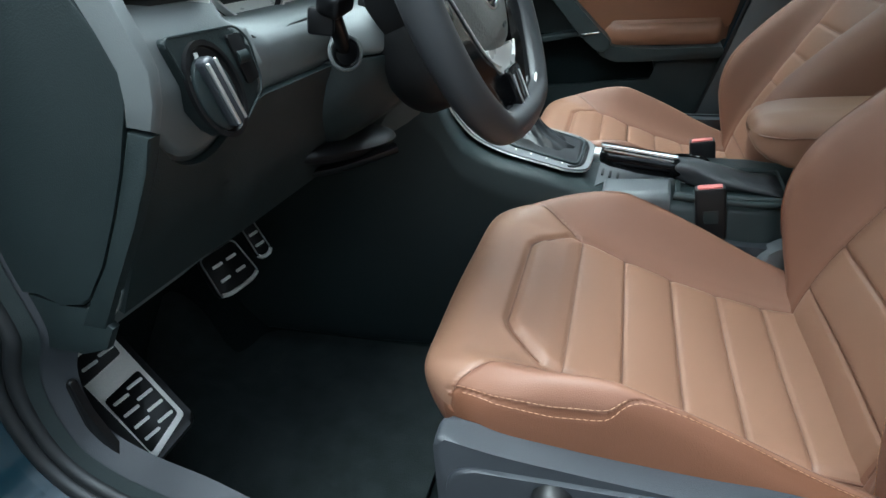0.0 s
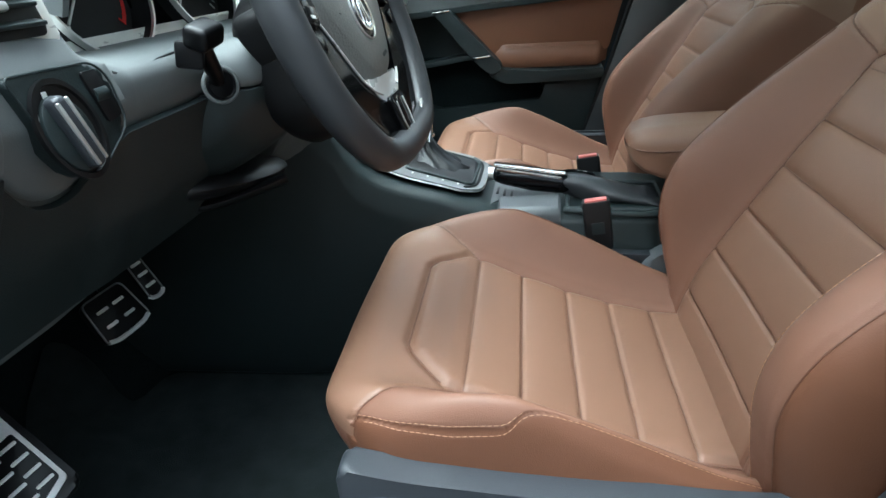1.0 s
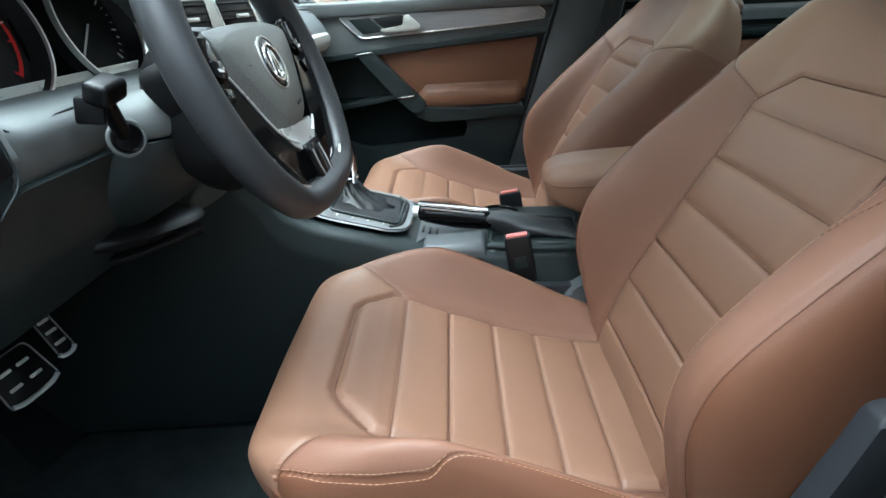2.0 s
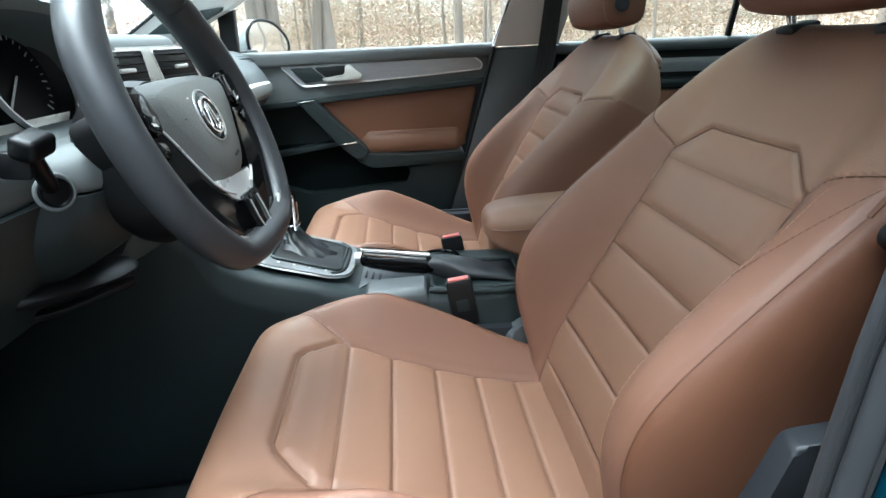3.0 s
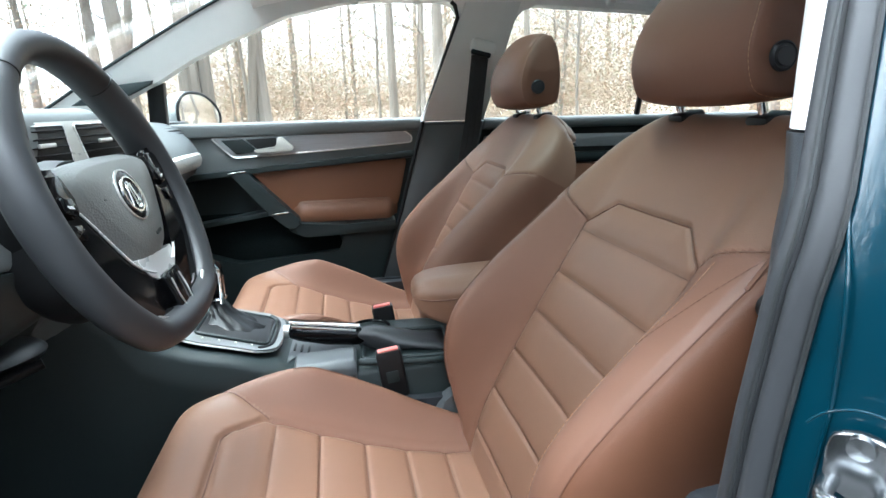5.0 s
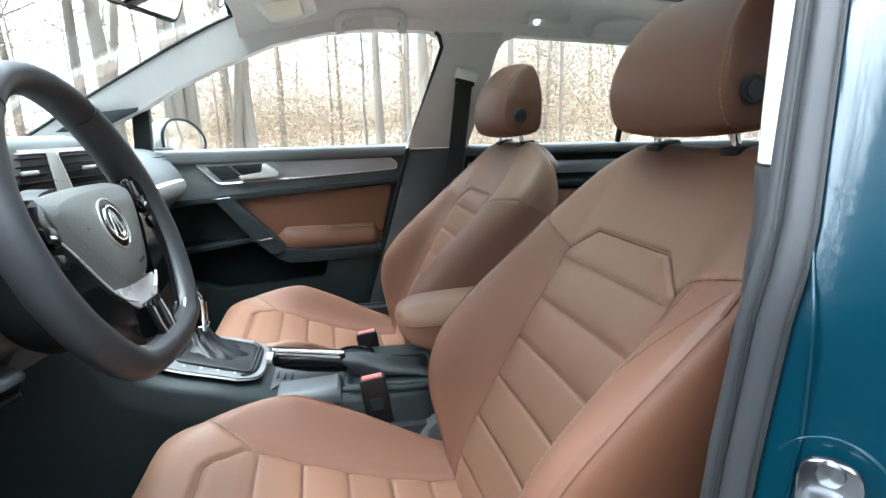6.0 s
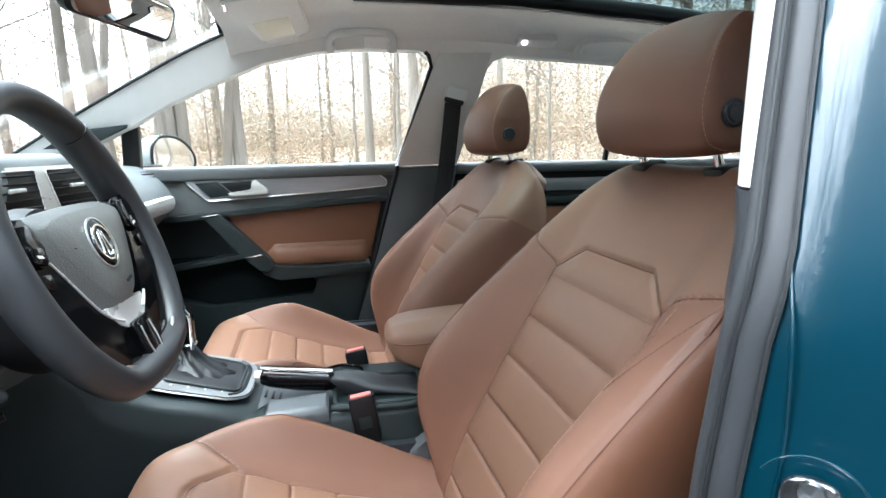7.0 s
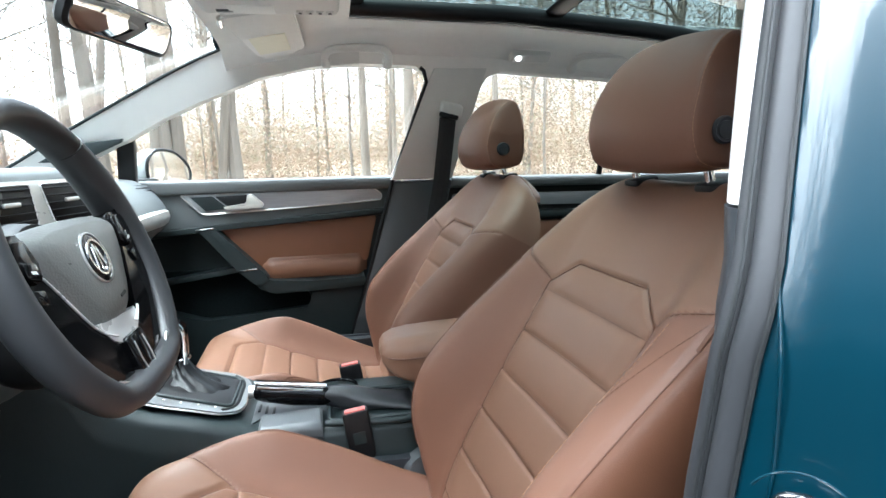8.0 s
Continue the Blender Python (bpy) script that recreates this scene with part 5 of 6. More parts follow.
for s in (-1, 1):
    spoke = [(0.100, 0.040), (0.148, 0.044), (0.150, -0.010), (0.142, -0.040), (0.112, -0.078), (0.068, -0.128), (0.030, -0.134), (0.026, -0.092), (0.052, -0.072), (0.098, -0.010)]
    spoke = rounded([(s * x, y) for x, y in spoke], 0.006)
    part("spoke", plate(M_W, spoke, -0.030, -0.006, 0.004, 3), GLOSS, wheel, "glossy black side spoke")
    pad = rounded([(s * x, y) for x, y in ((0.106, 0.036), (0.140, 0.036), (0.142, 0.008), (0.116, -0.006), (0.100, 0.006))], 0.005)
    btn = part("button_pad", plate(M_W, pad, -0.012, -0.003, 0.002), GLOSS, wheel, "glossy button pad")
    part("button", plate(M_W, rounded([(s * x, y) for x, y in ((0.107, 0.012), (0.128, 0.016), (0.132, 0.002), (0.112, -0.004))], 0.003), -0.004, -0.0008, 0.0012), GLOSS, btn, "glossy black button")
    part("button", plate(M_W, rounded([(s * x, y) for x, y in ((0.112, -0.012), (0.132, -0.008), (0.130, -0.022), (0.116, -0.026))], 0.003), -0.006, -0.003, 0.0015), GLOSS, btn, "glossy black button")
    part("button_mark", plate(M_W, [(s * x, y) for x, y in ((0.115, 0.003), (0.123, 0.0045), (0.124, 0.0075), (0.116, 0.006))], -0.0009, -0.0004, 0), WHITE, btn, "small white symbol")
    part("spoke_chip", plate(M_W, rounded([(s * x, y) for x, y in ((0.060, -0.128), (0.084, -0.117), (0.082, -0.122), (0.060, -0.1335))], 0.001), -0.002, 0.001, 0.0005), SATIN, wheel, "small satin edge")
low = rounded([(-0.024, -0.090), (0.024, -0.090), (0.021, -0.140), (0.012, -0.149), (-0.012, -0.149), (-0.021, -0.140)], 0.005)
part("lower_spoke", plate(M_W, low, -0.022, 0.0, 0.003), GLOSS, wheel, "glossy black lower spoke")
for s in (-1, 1):
    part("spoke_edge", tube(on(M_W, [(s * 0.013, -0.098, 0.0008), (s * 0.0145, -0.118, 0.0008), (s * 0.012, -0.132, 0.0008)]), 0.0009, 6), SATIN, wheel, "fine bright line")
part("badge_mark", plate(M_W, rounded([(-0.012, -0.131), (0.006, -0.131), (0.010, -0.141), (-0.008, -0.141)], 0.002), 0.0, 0.0018, 0.0005), CHROME, wheel, "small chrome badge shape")
emb = M_W @ Matrix.Translation((0, -0.003, -0.006)) @ Matrix.Scale(0.84, 4)
em = part("emblem_ground", turned([(0.0, 0.004), (0.033, 0.004), (0.033, 0.0095), (0.029, 0.0102), (0.0, 0.0102)], emb, 44), GLOSS, wheel, "round dark emblem ground")
part("emblem_ring", turned([(0.0215, 0.009), (0.0215, 0.0125), (0.0240, 0.0125), (0.0240, 0.009)], emb, 44), CHROME, em, "chrome emblem ring")
part("emblem_rim", turned([(0.0320, 0.0075), (0.0320, 0.011), (0.0338, 0.0105), (0.0341, 0.0075)], emb, 44), SATIN, em, "bright rim")
for x in (-0.0085, 0.0, 0.0085):
    bm = box((x, 0, 0.0112), (0.0042, 0.035 - abs(x) * 0.7, 0.002), 0.0008, (0, 0, 14 * (1 if x > 0 else -1 if x < 0 else 0)))
    bm.transform(emb)
    part("emblem_bar", bm, CHROME, em, "plain chrome bar")

# ---- centre console ----
console = thing("centre_console", (-0.2, 0, 0.30), "dark grey centre console between the seats", "centre console")
rings = []
for x, zt, w in ((-1.05, 0.84, 0.170), (-0.62, 0.82, 0.150), (-0.52, 0.79, 0.138), (-0.48, 0.748, 0.132), (-0.466, 0.714, 0.130), (-0.447, 0.684, 0.127), (-0.415, 0.664, 0.123), (-0.378, 0.650, 0.120), (-0.323, 0.637, 0.119), (-0.26, 0.619, 0.118), (-0.235, 0.606, 0.116), (-0.12, 0.602, 0.116), (0.0, 0.602, 0.112), (0.05, 0.600, 0.10), (0.10, 0.595, 0.095), (0.25, 0.60, 0.095)):
    c = rounded([(-w - 0.02, 0.30), (-w - 0.006, zt - 0.05), (-w + 0.004, zt - 0.008), (-w + 0.02, zt), (w - 0.02, zt), (w - 0.004, zt - 0.008), (w + 0.006, zt - 0.05), (w + 0.02, 0.30)], 0.008)
    rings.append([(x, a, b) for a, b in c])
part("console_body", loft(rings), PLASTIC, console, "dark grey console body", sharp=40)
# satin plate that sweeps up from the gear lever to the stack
SWEEP = smooth_curve([(-0.476, 0, 0.742), (-0.466, 0, 0.720), (-0.442, 0, 0.690), (-0.415, 0, 0.673), (-0.378, 0, 0.659), (-0.323, 0, 0.645), (-0.262, 0, 0.6285)], 6)


def sweep_point(y, t):
    """The gear plate at y, t from the stack (0) to its rounded rear end (1)."""
    k = t * (len(SWEEP) - 1) * (1 - 0.10 * max(0.0, abs(y + 0.005) / 0.085) ** 5)
    i = min(int(k), len(SWEEP) - 2)
    p = Vector(SWEEP[i]).lerp(Vector(SWEEP[i + 1]), k - i)
    return (p.x + 0.010 * t, y, p.z - 0.0025 * t)


part("gear_plate", sheet(sweep_point, np.linspace(-0.090, 0.080, 24), np.linspace(0, 1, 40), 0.004), GEAR_TRIM, console, "satin grey gear plate sweeping up to the stack")
border = [sweep_point(-0.090, t) for t in np.linspace(0, 1, 40)] + [sweep_point(y, 1) for y in np.linspace(-0.083, 0.080, 20)]
part("bright_edge", tube(border, 0.0016, 8), SATIN, console, "satin metal edge")
part("plate_groove", tube([Vector(sweep_point(y, 0.962)) + Vector((0, 0, 0.0036)) for y in np.linspace(-0.080, 0.070, 20)], 0.0030, 8), BLACK, console, "dark groove in the gear plate")
for t in (0.06, 0.12):
    part("stack_line", tube([Vector(sweep_point(y, t)) + Vector((0.001, 0, 0.001)) for y in (-0.086, -0.03, 0.03, 0.076)], 0.0012, 6), CHROME, console, "fine bright line below the stack")
M_G = Matrix.Translation((-0.32, -0.005, 0.6465)) @ pose(0, 0, 0, 0, 14.5, 0)
surround = rounded([(-0.066, -0.056), (0.046, -0.062), (0.052, -0.054), (0.052, 0.050), (0.040, 0.060), (-0.066, 0.066)], 0.010)
part("gear_frame", plate(M_G, surround, -0.004, 0.004, 0.002), BLACK, console, "dark frame round the gear gaiter")
fr = [M_G @ Vector((x, y, 0.004)) for x, y in surround]
part("gear_surround", tube(fr + fr[:1], 0.0026, 8), PLASTIC, console, "dark inner lip of the gear surround")
for k in range(4):
    part("symbol", plate(M_G, [(-0.052 + k * 0.026, -0.070), (-0.049 + k * 0.026, -0.070), (-0.049 + k * 0.026, -0.066), (-0.052 + k * 0.026, -0.066)], 0.0, 0.0032, 0), WHITE, console, "small white mark")
gear = thing("gear_lever", (-0.335, 0.03, 0.65), "automatic gear lever with black gaiter", "gear lever")
rings = []
for k, (x, yc, z, wx, wy) in enumerate(((-0.328, 0.000, 0.642, 0.048, 0.043), (-0.330, 0.002, 0.652, 0.044, 0.037), (-0.338, 0.010, 0.660, 0.034, 0.028), (-0.350, 0.018, 0.668, 0.024, 0.020), (-0.359, 0.026, 0.680, 0.017, 0.016), (-0.364, 0.030, 0.692, 0.013, 0.013))):
    ring = []
    for i in range(28):
        a = 2 * math.pi * i / 28
        r = 1 + 0.09 * math.sin(5 * a + k * 1.7) + 0.05 * math.sin(9 * a - k)
        ring.append((x + wx * r * math.cos(a), yc + wy * r * math.sin(a), z - 0.25 * wx * math.cos(a) + 0.003 * math.sin(7 * a + k)))
    rings.append(ring)
part("gaiter", loft(rings), BLACK, gear, "folded black leather gaiter", sharp=70)
bm = loft([[(x + a, 0.03 + b, z) for a, b in rounded([(-w, -d), (w, -d), (w, d), (-w, d)], 0.009)] for x, z, w, d in ((-0.365, 0.686, 0.013, 0.012), (-0.366, 0.700, 0.015, 0.016), (-0.368, 0.730, 0.017, 0.020), (-0.370, 0.750, 0.017, 0.021), (-0.371, 0.759, 0.011, 0.016))])
part("knob", bm, GLOSS, gear, "glossy black knob")
part("knob_edge", tube(smooth_curve([(-0.352, 0.014, 0.688), (-0.350, 0.010, 0.725), (-0.352, 0.010, 0.748), (-0.362, 0.012, 0.760), (-0.380, 0.014, 0.762)], 5), 0.0035, 8), CHROME, gear, "chrome edge")
part("knob_ring", tube([(-0.366 + 0.0165 * math.cos(a), 0.03 + 0.017 * math.sin(a), 0.695) for a in np.linspace(0, 2 * math.pi, 25)], 0.003, 6), CHROME, gear, "chrome ring")

# parking brake with gaiter
brake = thing("parking_brake", (-0.15, -0.035, 0.61), "parking brake lever with chrome grip", "parking brake")
HB0, HB1 = Vector((-0.238, -0.035, 0.645)), Vector((-0.112, -0.035, 0.626))
ring_n = 16
rings = []
for t, wy, wz in ((0.0, 0.010, 0.009), (0.03, 0.014, 0.012), (0.12, 0.0165, 0.0155), (0.5, 0.017, 0.020), (0.85, 0.016, 0.018), (1.0, 0.014, 0.015)):
    p = HB0.lerp(HB1, t)
    rings.append([p + Vector((0, wy * math.cos(a), wz * math.sin(a))) for a in np.linspace(0, 2 * math.pi, ring_n, endpoint=False)])
part("grip", loft(rings), GLOSS, brake, "glossy black grip")
for s in (-1, 1):
    part("chrome_strip", tube([HB0.lerp(HB1, t) + Vector((0, s * 0.0115, 0.0128)) for t in (0.06, 0.3, 0.6, 0.9)], 0.0026, 8), CHROME, brake, "chrome strip")
part("chrome_top", plate(Matrix.Translation(HB0.lerp(HB1, 0.5) + Vector((0, 0, 0.0165))) @ pose(0, 0, 0, 0, 8.6, 0), rounded([(-0.062, -0.008), (0.058, -0.008), (0.058, 0.008), (-0.062, 0.008)], 0.004), 0, 0.003, 0.001), CHROME, brake, "chrome top")
part("button", tube([HB0 + Vector((-0.008, 0, 0.001)), HB0 + Vector((0.006, 0, 0))], 0.011, 12), SATIN, brake, "satin release button")
rings = []
for k, (x, z, wy, wz) in enumerate(((-0.118, 0.627, 0.015, 0.016), (-0.09, 0.622, 0.022, 0.021), (-0.06, 0.616, 0.030, 0.020), (-0.03, 0.612, 0.032, 0.013), (0.01, 0.607, 0.036, 0.009), (0.03, 0.604, 0.036, 0.004))):
    ring = []
    for i in range(24):
        a = 2 * math.pi * i / 24
        r = 1 + 0.08 * math.sin(5 * a + 2 * k) + 0.05 * math.sin(3 * a + k)
        ring.append((x + 0.004 * math.sin(4 * a + k), -0.035 + wy * r * math.cos(a), z + wz * r * math.sin(a)))
    rings.append(ring)
part("gaiter", loft(rings), WHEEL_LEATHER, brake, "folded black leather gaiter", sharp=70)
part("tray_frame", tube([(x, y, 0.6085) for x, y in rounded([(-0.115, -0.10), (0.035, -0.10), (0.035, 0.02), (-0.115, 0.02)], 0.012)] + [(-0.115, -0.088, 0.6085)], 0.004, 8), PLASTIC, console, "raised frame round the brake gaiter")
part("tray_panel", slab(rounded([(-0.252, -0.100), (-0.252, 0.050), (-0.200, 0.050), (-0.135, -0.010), (-0.135, -0.062), (-0.224, -0.056)], 0.008), "z", 0.596, 0.6085, 0.003), TRAY_GREY, console, "grey tray beside the parking brake")
lid_rings = []
for x, dz in ((-0.226, -0.004), (-0.222, 0.0), (-0.150, 0.004), (-0.130, 0.004), (-0.126, 0.0)):
    lid_rings.append([(x, a, b + dz) for a, b in rounded([(-0.118, 0.585), (-0.116, 0.604), (-0.108, 0.612), (-0.066, 0.616), (-0.062, 0.612), (-0.060, 0.585)], 0.006)])
part("bin_lid", loft(lid_rings), TRAY_GREY, console, "grey lid of the small storage bin")
part("side_rim", tube(smooth_curve([(-0.122, -0.112, 0.612), (-0.06, -0.114, 0.608), (0.0, -0.110, 0.604), (0.03, -0.098, 0.604), (0.045, -0.07, 0.604)], 6), 0.0055, 10), PLASTIC, console, "rounded dark rim of the console side")
for k in range(3):
    part("slot", box((-0.232 + 0.0125 * k, -0.020 - 0.009 * k, 0.6085), (0.0045, 0.030, 0.004), 0.001, (0, 0, 0)), BLACK, console, "small dark slot")
part("cup_ring", tube([(-0.10 + 0.036 * math.cos(a), 0.05 + 0.036 * math.sin(a), 0.607) for a in np.linspace(0, 2 * math.pi, 33)], 0.003, 6), GLOSS, console, "glossy cup holder ring")

# armrest between the seats
armrest = thing("armrest_console", (0.10, 0, 0.62), "padded tan leather centre armrest", "armrest")
rings = []
for x, w, zt, zb in ((-0.022, 0.020, 0.694, 0.682), (-0.020, 0.036, 0.703, 0.674), (-0.012, 0.050, 0.711, 0.663), (0.004, 0.060, 0.717, 0.651), (0.03, 0.065, 0.721, 0.641), (0.08, 0.067, 0.724, 0.636), (0.16, 0.067, 0.727, 0.636), (0.30, 0.066, 0.73, 0.64)):
    c = rounded([(-w * 0.94, zb + 0.006), (-w, 0.45 * zb + 0.55 * zt), (-w * 0.93, zt - 0.012), (-w * 0.6, zt), (w * 0.6, zt), (w * 0.93, zt - 0.012), (w, 0.45 * zb + 0.55 * zt), (w * 0.94, zb + 0.006), (w * 0.8, zb), (-w * 0.8, zb)], 0.018)
    rings.append([(x, a, b) for a, b in c])
part("pad", loft(rings), LEATHER, armrest, "padded tan leather lid", sharp=60)
part("piping", tube(smooth_curve([(-0.020, -0.030, 0.688), (-0.010, -0.050, 0.688), (0.006, -0.0605, 0.688), (0.03, -0.0655, 0.689), (0.08, -0.0675, 0.692), (0.2, -0.0675, 0.70), (0.3, -0.067, 0.70)], 5), 0.0014, 6), PIPING, armrest, "dark seam")
part("pedestal", box((0.17, 0, 0.60), (0.20, 0.11, 0.09), 0.02), PLASTIC, armrest, "dark grey pedestal")

# belt buckles
for yy, lab in ((-0.112, "seat belt buckle with red button beside the driver's seat"), (0.105, "seat belt buckle with red button beside the passenger seat")):
    bk = thing("seat_belt_buckle", (-0.068, yy, 0.55), lab, "seat belt buckle", "belt buckles")
    m = Matrix.Translation((-0.070, yy, 0.598)) @ pose(0, 0, 0, 0, -8, 0)
    b = loft([[m @ Vector((a, c, z)) for a, c in rounded([(-w, -d), (w, -d), (w, d), (-w, d)], 0.005)] for w, d, z in ((0.017, 0.009, -0.06), (0.021, 0.012, -0.045), (0.021, 0.0125, 0.026), (0.0195, 0.011, 0.031))])
    part("body", b, BLACK, bk, "black plastic buckle body")
    part("red_button", plate(m, rounded([(-0.0165, -0.0075), (0.0165, -0.0075), (0.0165, 0.0045), (-0.0165, 0.0045)], 0.002), 0.029, 0.0335, 0.001), RED, bk, "red release button")
    part("slot", plate(m, [(-0.014, 0.0055), (0.014, 0.0055), (0.014, 0.008), (-0.014, 0.008)], 0.0305, 0.0318, 0), CARPET, bk)
    part("label_plate", plate(m @ Matrix.Translation((0, -0.0128, 0)) @ pose(0, 0, 0, 90, 0, 0), rounded([(-0.010, -0.022), (0.010, -0.022), (0.010, -0.002), (-0.010, -0.002)], 0.002), -0.0003, 0.0006, 0.0002), PLASTIC, bk)

# ---- roof fittings ----
for x0, dz, lab in ((-0.007, -0.005, "pale grab handle above the passenger window"), (0.660, -0.016, "pale grab handle above the rear window")):
    gh = thing("grab_handle", (x0, 0.51, 1.30 + dz), lab, "grab handle", "grab handles")
    line = smooth_curve([(x0 - 0.081, 0.556, 1.272 + dz), (x0 - 0.079, 0.536, 1.292 + dz), (x0 - 0.062, 0.520, 1.302 + dz), (x0 - 0.02, 0.514, 1.305 + dz), (x0 + 0.02, 0.514, 1.306 + dz), (x0 + 0.062, 0.520, 1.304 + dz), (x0 + 0.079, 0.536, 1.294 + dz), (x0 + 0.081, 0.556, 1.274 + dz)], 6)
    part("grip", tube(line, 0.0095, 10), PILLAR, gh, "pale grey curved grip")
    for s in (-1, 1):
        part("mount", box((x0 + s * 0.078, 0.562, 1.277 + dz), (0.024, 0.024, 0.026), 0.007, (35, 0, 0)), PILLAR, gh)
visor = thing("sun_visor", (-0.22, 0.45, 1.33), "folded pale sun visor with a vanity mirror label", "sun visor")
def visor_z(x, y):
    return 1.306 - 0.14 * max(0.0, y - 0.36) ** 1.0 + (x + 0.22) * 0.16


vis = rounded([(-0.285, 0.215), (-0.150, 0.215), (-0.136, 0.50), (-0.150, 0.53), (-0.215, 0.56), (-0.245, 0.535)], 0.014)
bm = slab(vis, "z", 0.0, 0.016, 0.006, 3)
for v in bm.verts:
    v.co.z += visor_z(v.co.x, v.co.y)
part("panel", bm, LINER, visor, "pale fabric panel")
edge = [(x, y, visor_z(x, y) + 0.003) for x, y in vis]
part("edge_welt", tube(edge + edge[:1], 0.0028, 6), PILLAR, visor, "pale welted edge")
bm = slab([(-0.250, 0.365), (-0.172, 0.365), (-0.166, 0.475), (-0.238, 0.480)], "z", -0.011, -0.008, 0.0005)
for v in bm.verts:
    v.co.z += visor_z(v.co.x, v.co.y)
part("label_sheet", bm, material("pale_label", (0.80, 0.77, 0.62), 0.5, vary=0.04, scale=40), visor, "plain pale yellow label")
part("hinge", tube([(-0.284, 0.22, 1.30), (-0.288, 0.26, 1.296)], 0.006, 8), CHROME, visor, "small bright hinge")
lamp = thing("roof_console", (-0.17, 0.0, 1.33), "pale overhead console with lamps and buttons", "overhead console")
part("housing", box((-0.183, 0.03, 1.318), (0.250, 0.310, 0.040), 0.014, (0, 0, 0), 3), PILLAR, lamp, "pale housing")
part("lamp_lens", box((-0.215, 0.135, 1.298), (0.080, 0.060, 0.004), 0.0015), WHITE, lamp, "pale lamp lens")
part("lens_slot", box((-0.262, 0.150, 1.2975), (0.030, 0.016, 0.003), 0.001), BLACK, lamp, "dark slot")
for k in range(4):
    part("button", box((-0.130 + 0.018 * k, 0.150, 1.2978), (0.014, 0.022, 0.004), 0.0015), PILLAR, lamp)
    part("button_mark", box((-0.130 + 0.018 * k, 0.150, 1.2955), (0.006, 0.008, 0.0012), 0.0), BLACK, lamp)
LIT = material("lit_lamp_cover", (0.9, 0.9, 0.88), 0.4, vary=0.02, scale=30)
LIT.node_tree.nodes["Principled BSDF"].inputs["Emission Color"].default_value = (1.0, 0.97, 0.90, 1)
LIT.node_tree.nodes["Principled BSDF"].inputs["Emission Strength"].default_value = 0.6
rl = thing("reading_lamp", (0.45, 0.56, 1.285), "small rear reading lamp in the headliner edge", "reading lamp")
part("bezel", box((0.450, 0.530, 1.287), (0.11, 0.030, 0.022), 0.005, (-28, 0, 0)), PILLAR, rl, "pale bezel")
part("bulb_cover", turned([(0.0, 0.0), (0.008, 0.0), (0.006, 0.004), (0.0, 0.005)], Matrix.Translation((0.415, 0.519, 1.279)) @ pose(0, 0, 0, 150, 0, 0), 16), LIT, rl, "small lit lamp cover")
imirror = thing("interior_mirror", (-0.43, 0.0, 1.24), "black interior rear-view mirror", "rear-view mirror")
ring = rounded([(-0.115, -0.030), (0.115, -0.034), (0.118, 0.028), (-0.110, 0.034)], 0.022)
M_IM = Matrix.Translation((-0.40, 0.02, 1.245)) @ look((0, 0, 0), (-1, 0.40, 0.40), -2).to_3x3().to_4x4()
part("housing", loft([[M_IM @ Vector((x * s, y * s, d)) for x, y in ring] for s, d in ((0.5, -0.040), (0.85, -0.028), (1.0, -0.008), (1.0, 0.004), (0.97, 0.006))]), BLACK, imirror, "black housing")
part("mirror_glass", plate(M_IM, [(x * 0.93, y * 0.90) for x, y in ring], 0.0055, 0.0075, 0.0005), MIRROR, imirror, "mirror glass")
part("stem", tube([M_IM @ Vector((0, 0.01, -0.03)), (-0.46, 0.02, 1.285), (-0.50, 0.01, 1.29)], 0.016, 12), BLACK, imirror, "black stem")

# passenger seat belt
belt = thing("seat_belt", (0.23, 0.62, 1.12), "black seat belt hanging from the pillar guide", "seat belt")
web = [(0.236, 0.592, 1.135), (0.228, 0.600, 1.06), (0.215, 0.612, 0.95), (0.195, 0.600, 0.86), (0.19, 0.58, 0.78)]
rings = [[(x - 0.023, y - 0.002, z), (x + 0.023, y - 0.002, z), (x + 0.023, y + 0.001, z), (x - 0.023, y + 0.001, z)] for x, y, z in smooth_curve(web, 5)]
part("webbing", loft(rings), WEB, belt, "black webbing")
for off in (-0.0075, 0.0075):
    part("webbing_fold", tube([(x + off, y - 0.0026, z) for x, y, z in smooth_curve(web, 5)], 0.0011, 6), BLACK, belt, "dark fold in the webbing")
part("guide_slot", box((0.236, 0.5795, 1.137), (0.054, 0.010, 0.014), 0.004, (0, 14, 0), 2), BLACK, belt, "dark slot of the guide")
part("guide", box((0.243, 0.588, 1.153), (0.066, 0.026, 0.040), 0.0125, (0, 14, 0), 4), PILLAR, belt, "pale belt guide")


# ---- footwell ----
rest = thing("foot_rest", (-0.72, -0.62, 0.42), "brushed steel foot rest with black rubber pads", "foot rest")
FR = quad_frame((-0.7489, -0.5920, 0.5225), (0.374, 0.903, 0.213), (-0.746, 0.156, 0.648))
part("support", plate(FR, rounded([(-0.040, -0.104), (0.040, -0.090), (0.040, 0.110), (-0.040, 0.110)], 0.010), -0.030, -0.002, 0.006), BLACK, rest, "black plastic support")
part("steel_plate", plate(FR, rounded([(-0.0225, -0.0965), (0.0325, -0.0775), (0.0325, 0.106), (-0.0275, 0.106)], 0.004), -0.003, 0.003, 0.0015), STEEL, rest, "brushed steel plate")
part("rubber_pad", plate(FR, rounded([(-0.0215, -0.0885), (0.0275, -0.0720), (0.0275, 0.0010), (-0.0215, -0.0050)], 0.004), 0.002, 0.0055, 0.001), BLACK, rest, "black rubber pad")
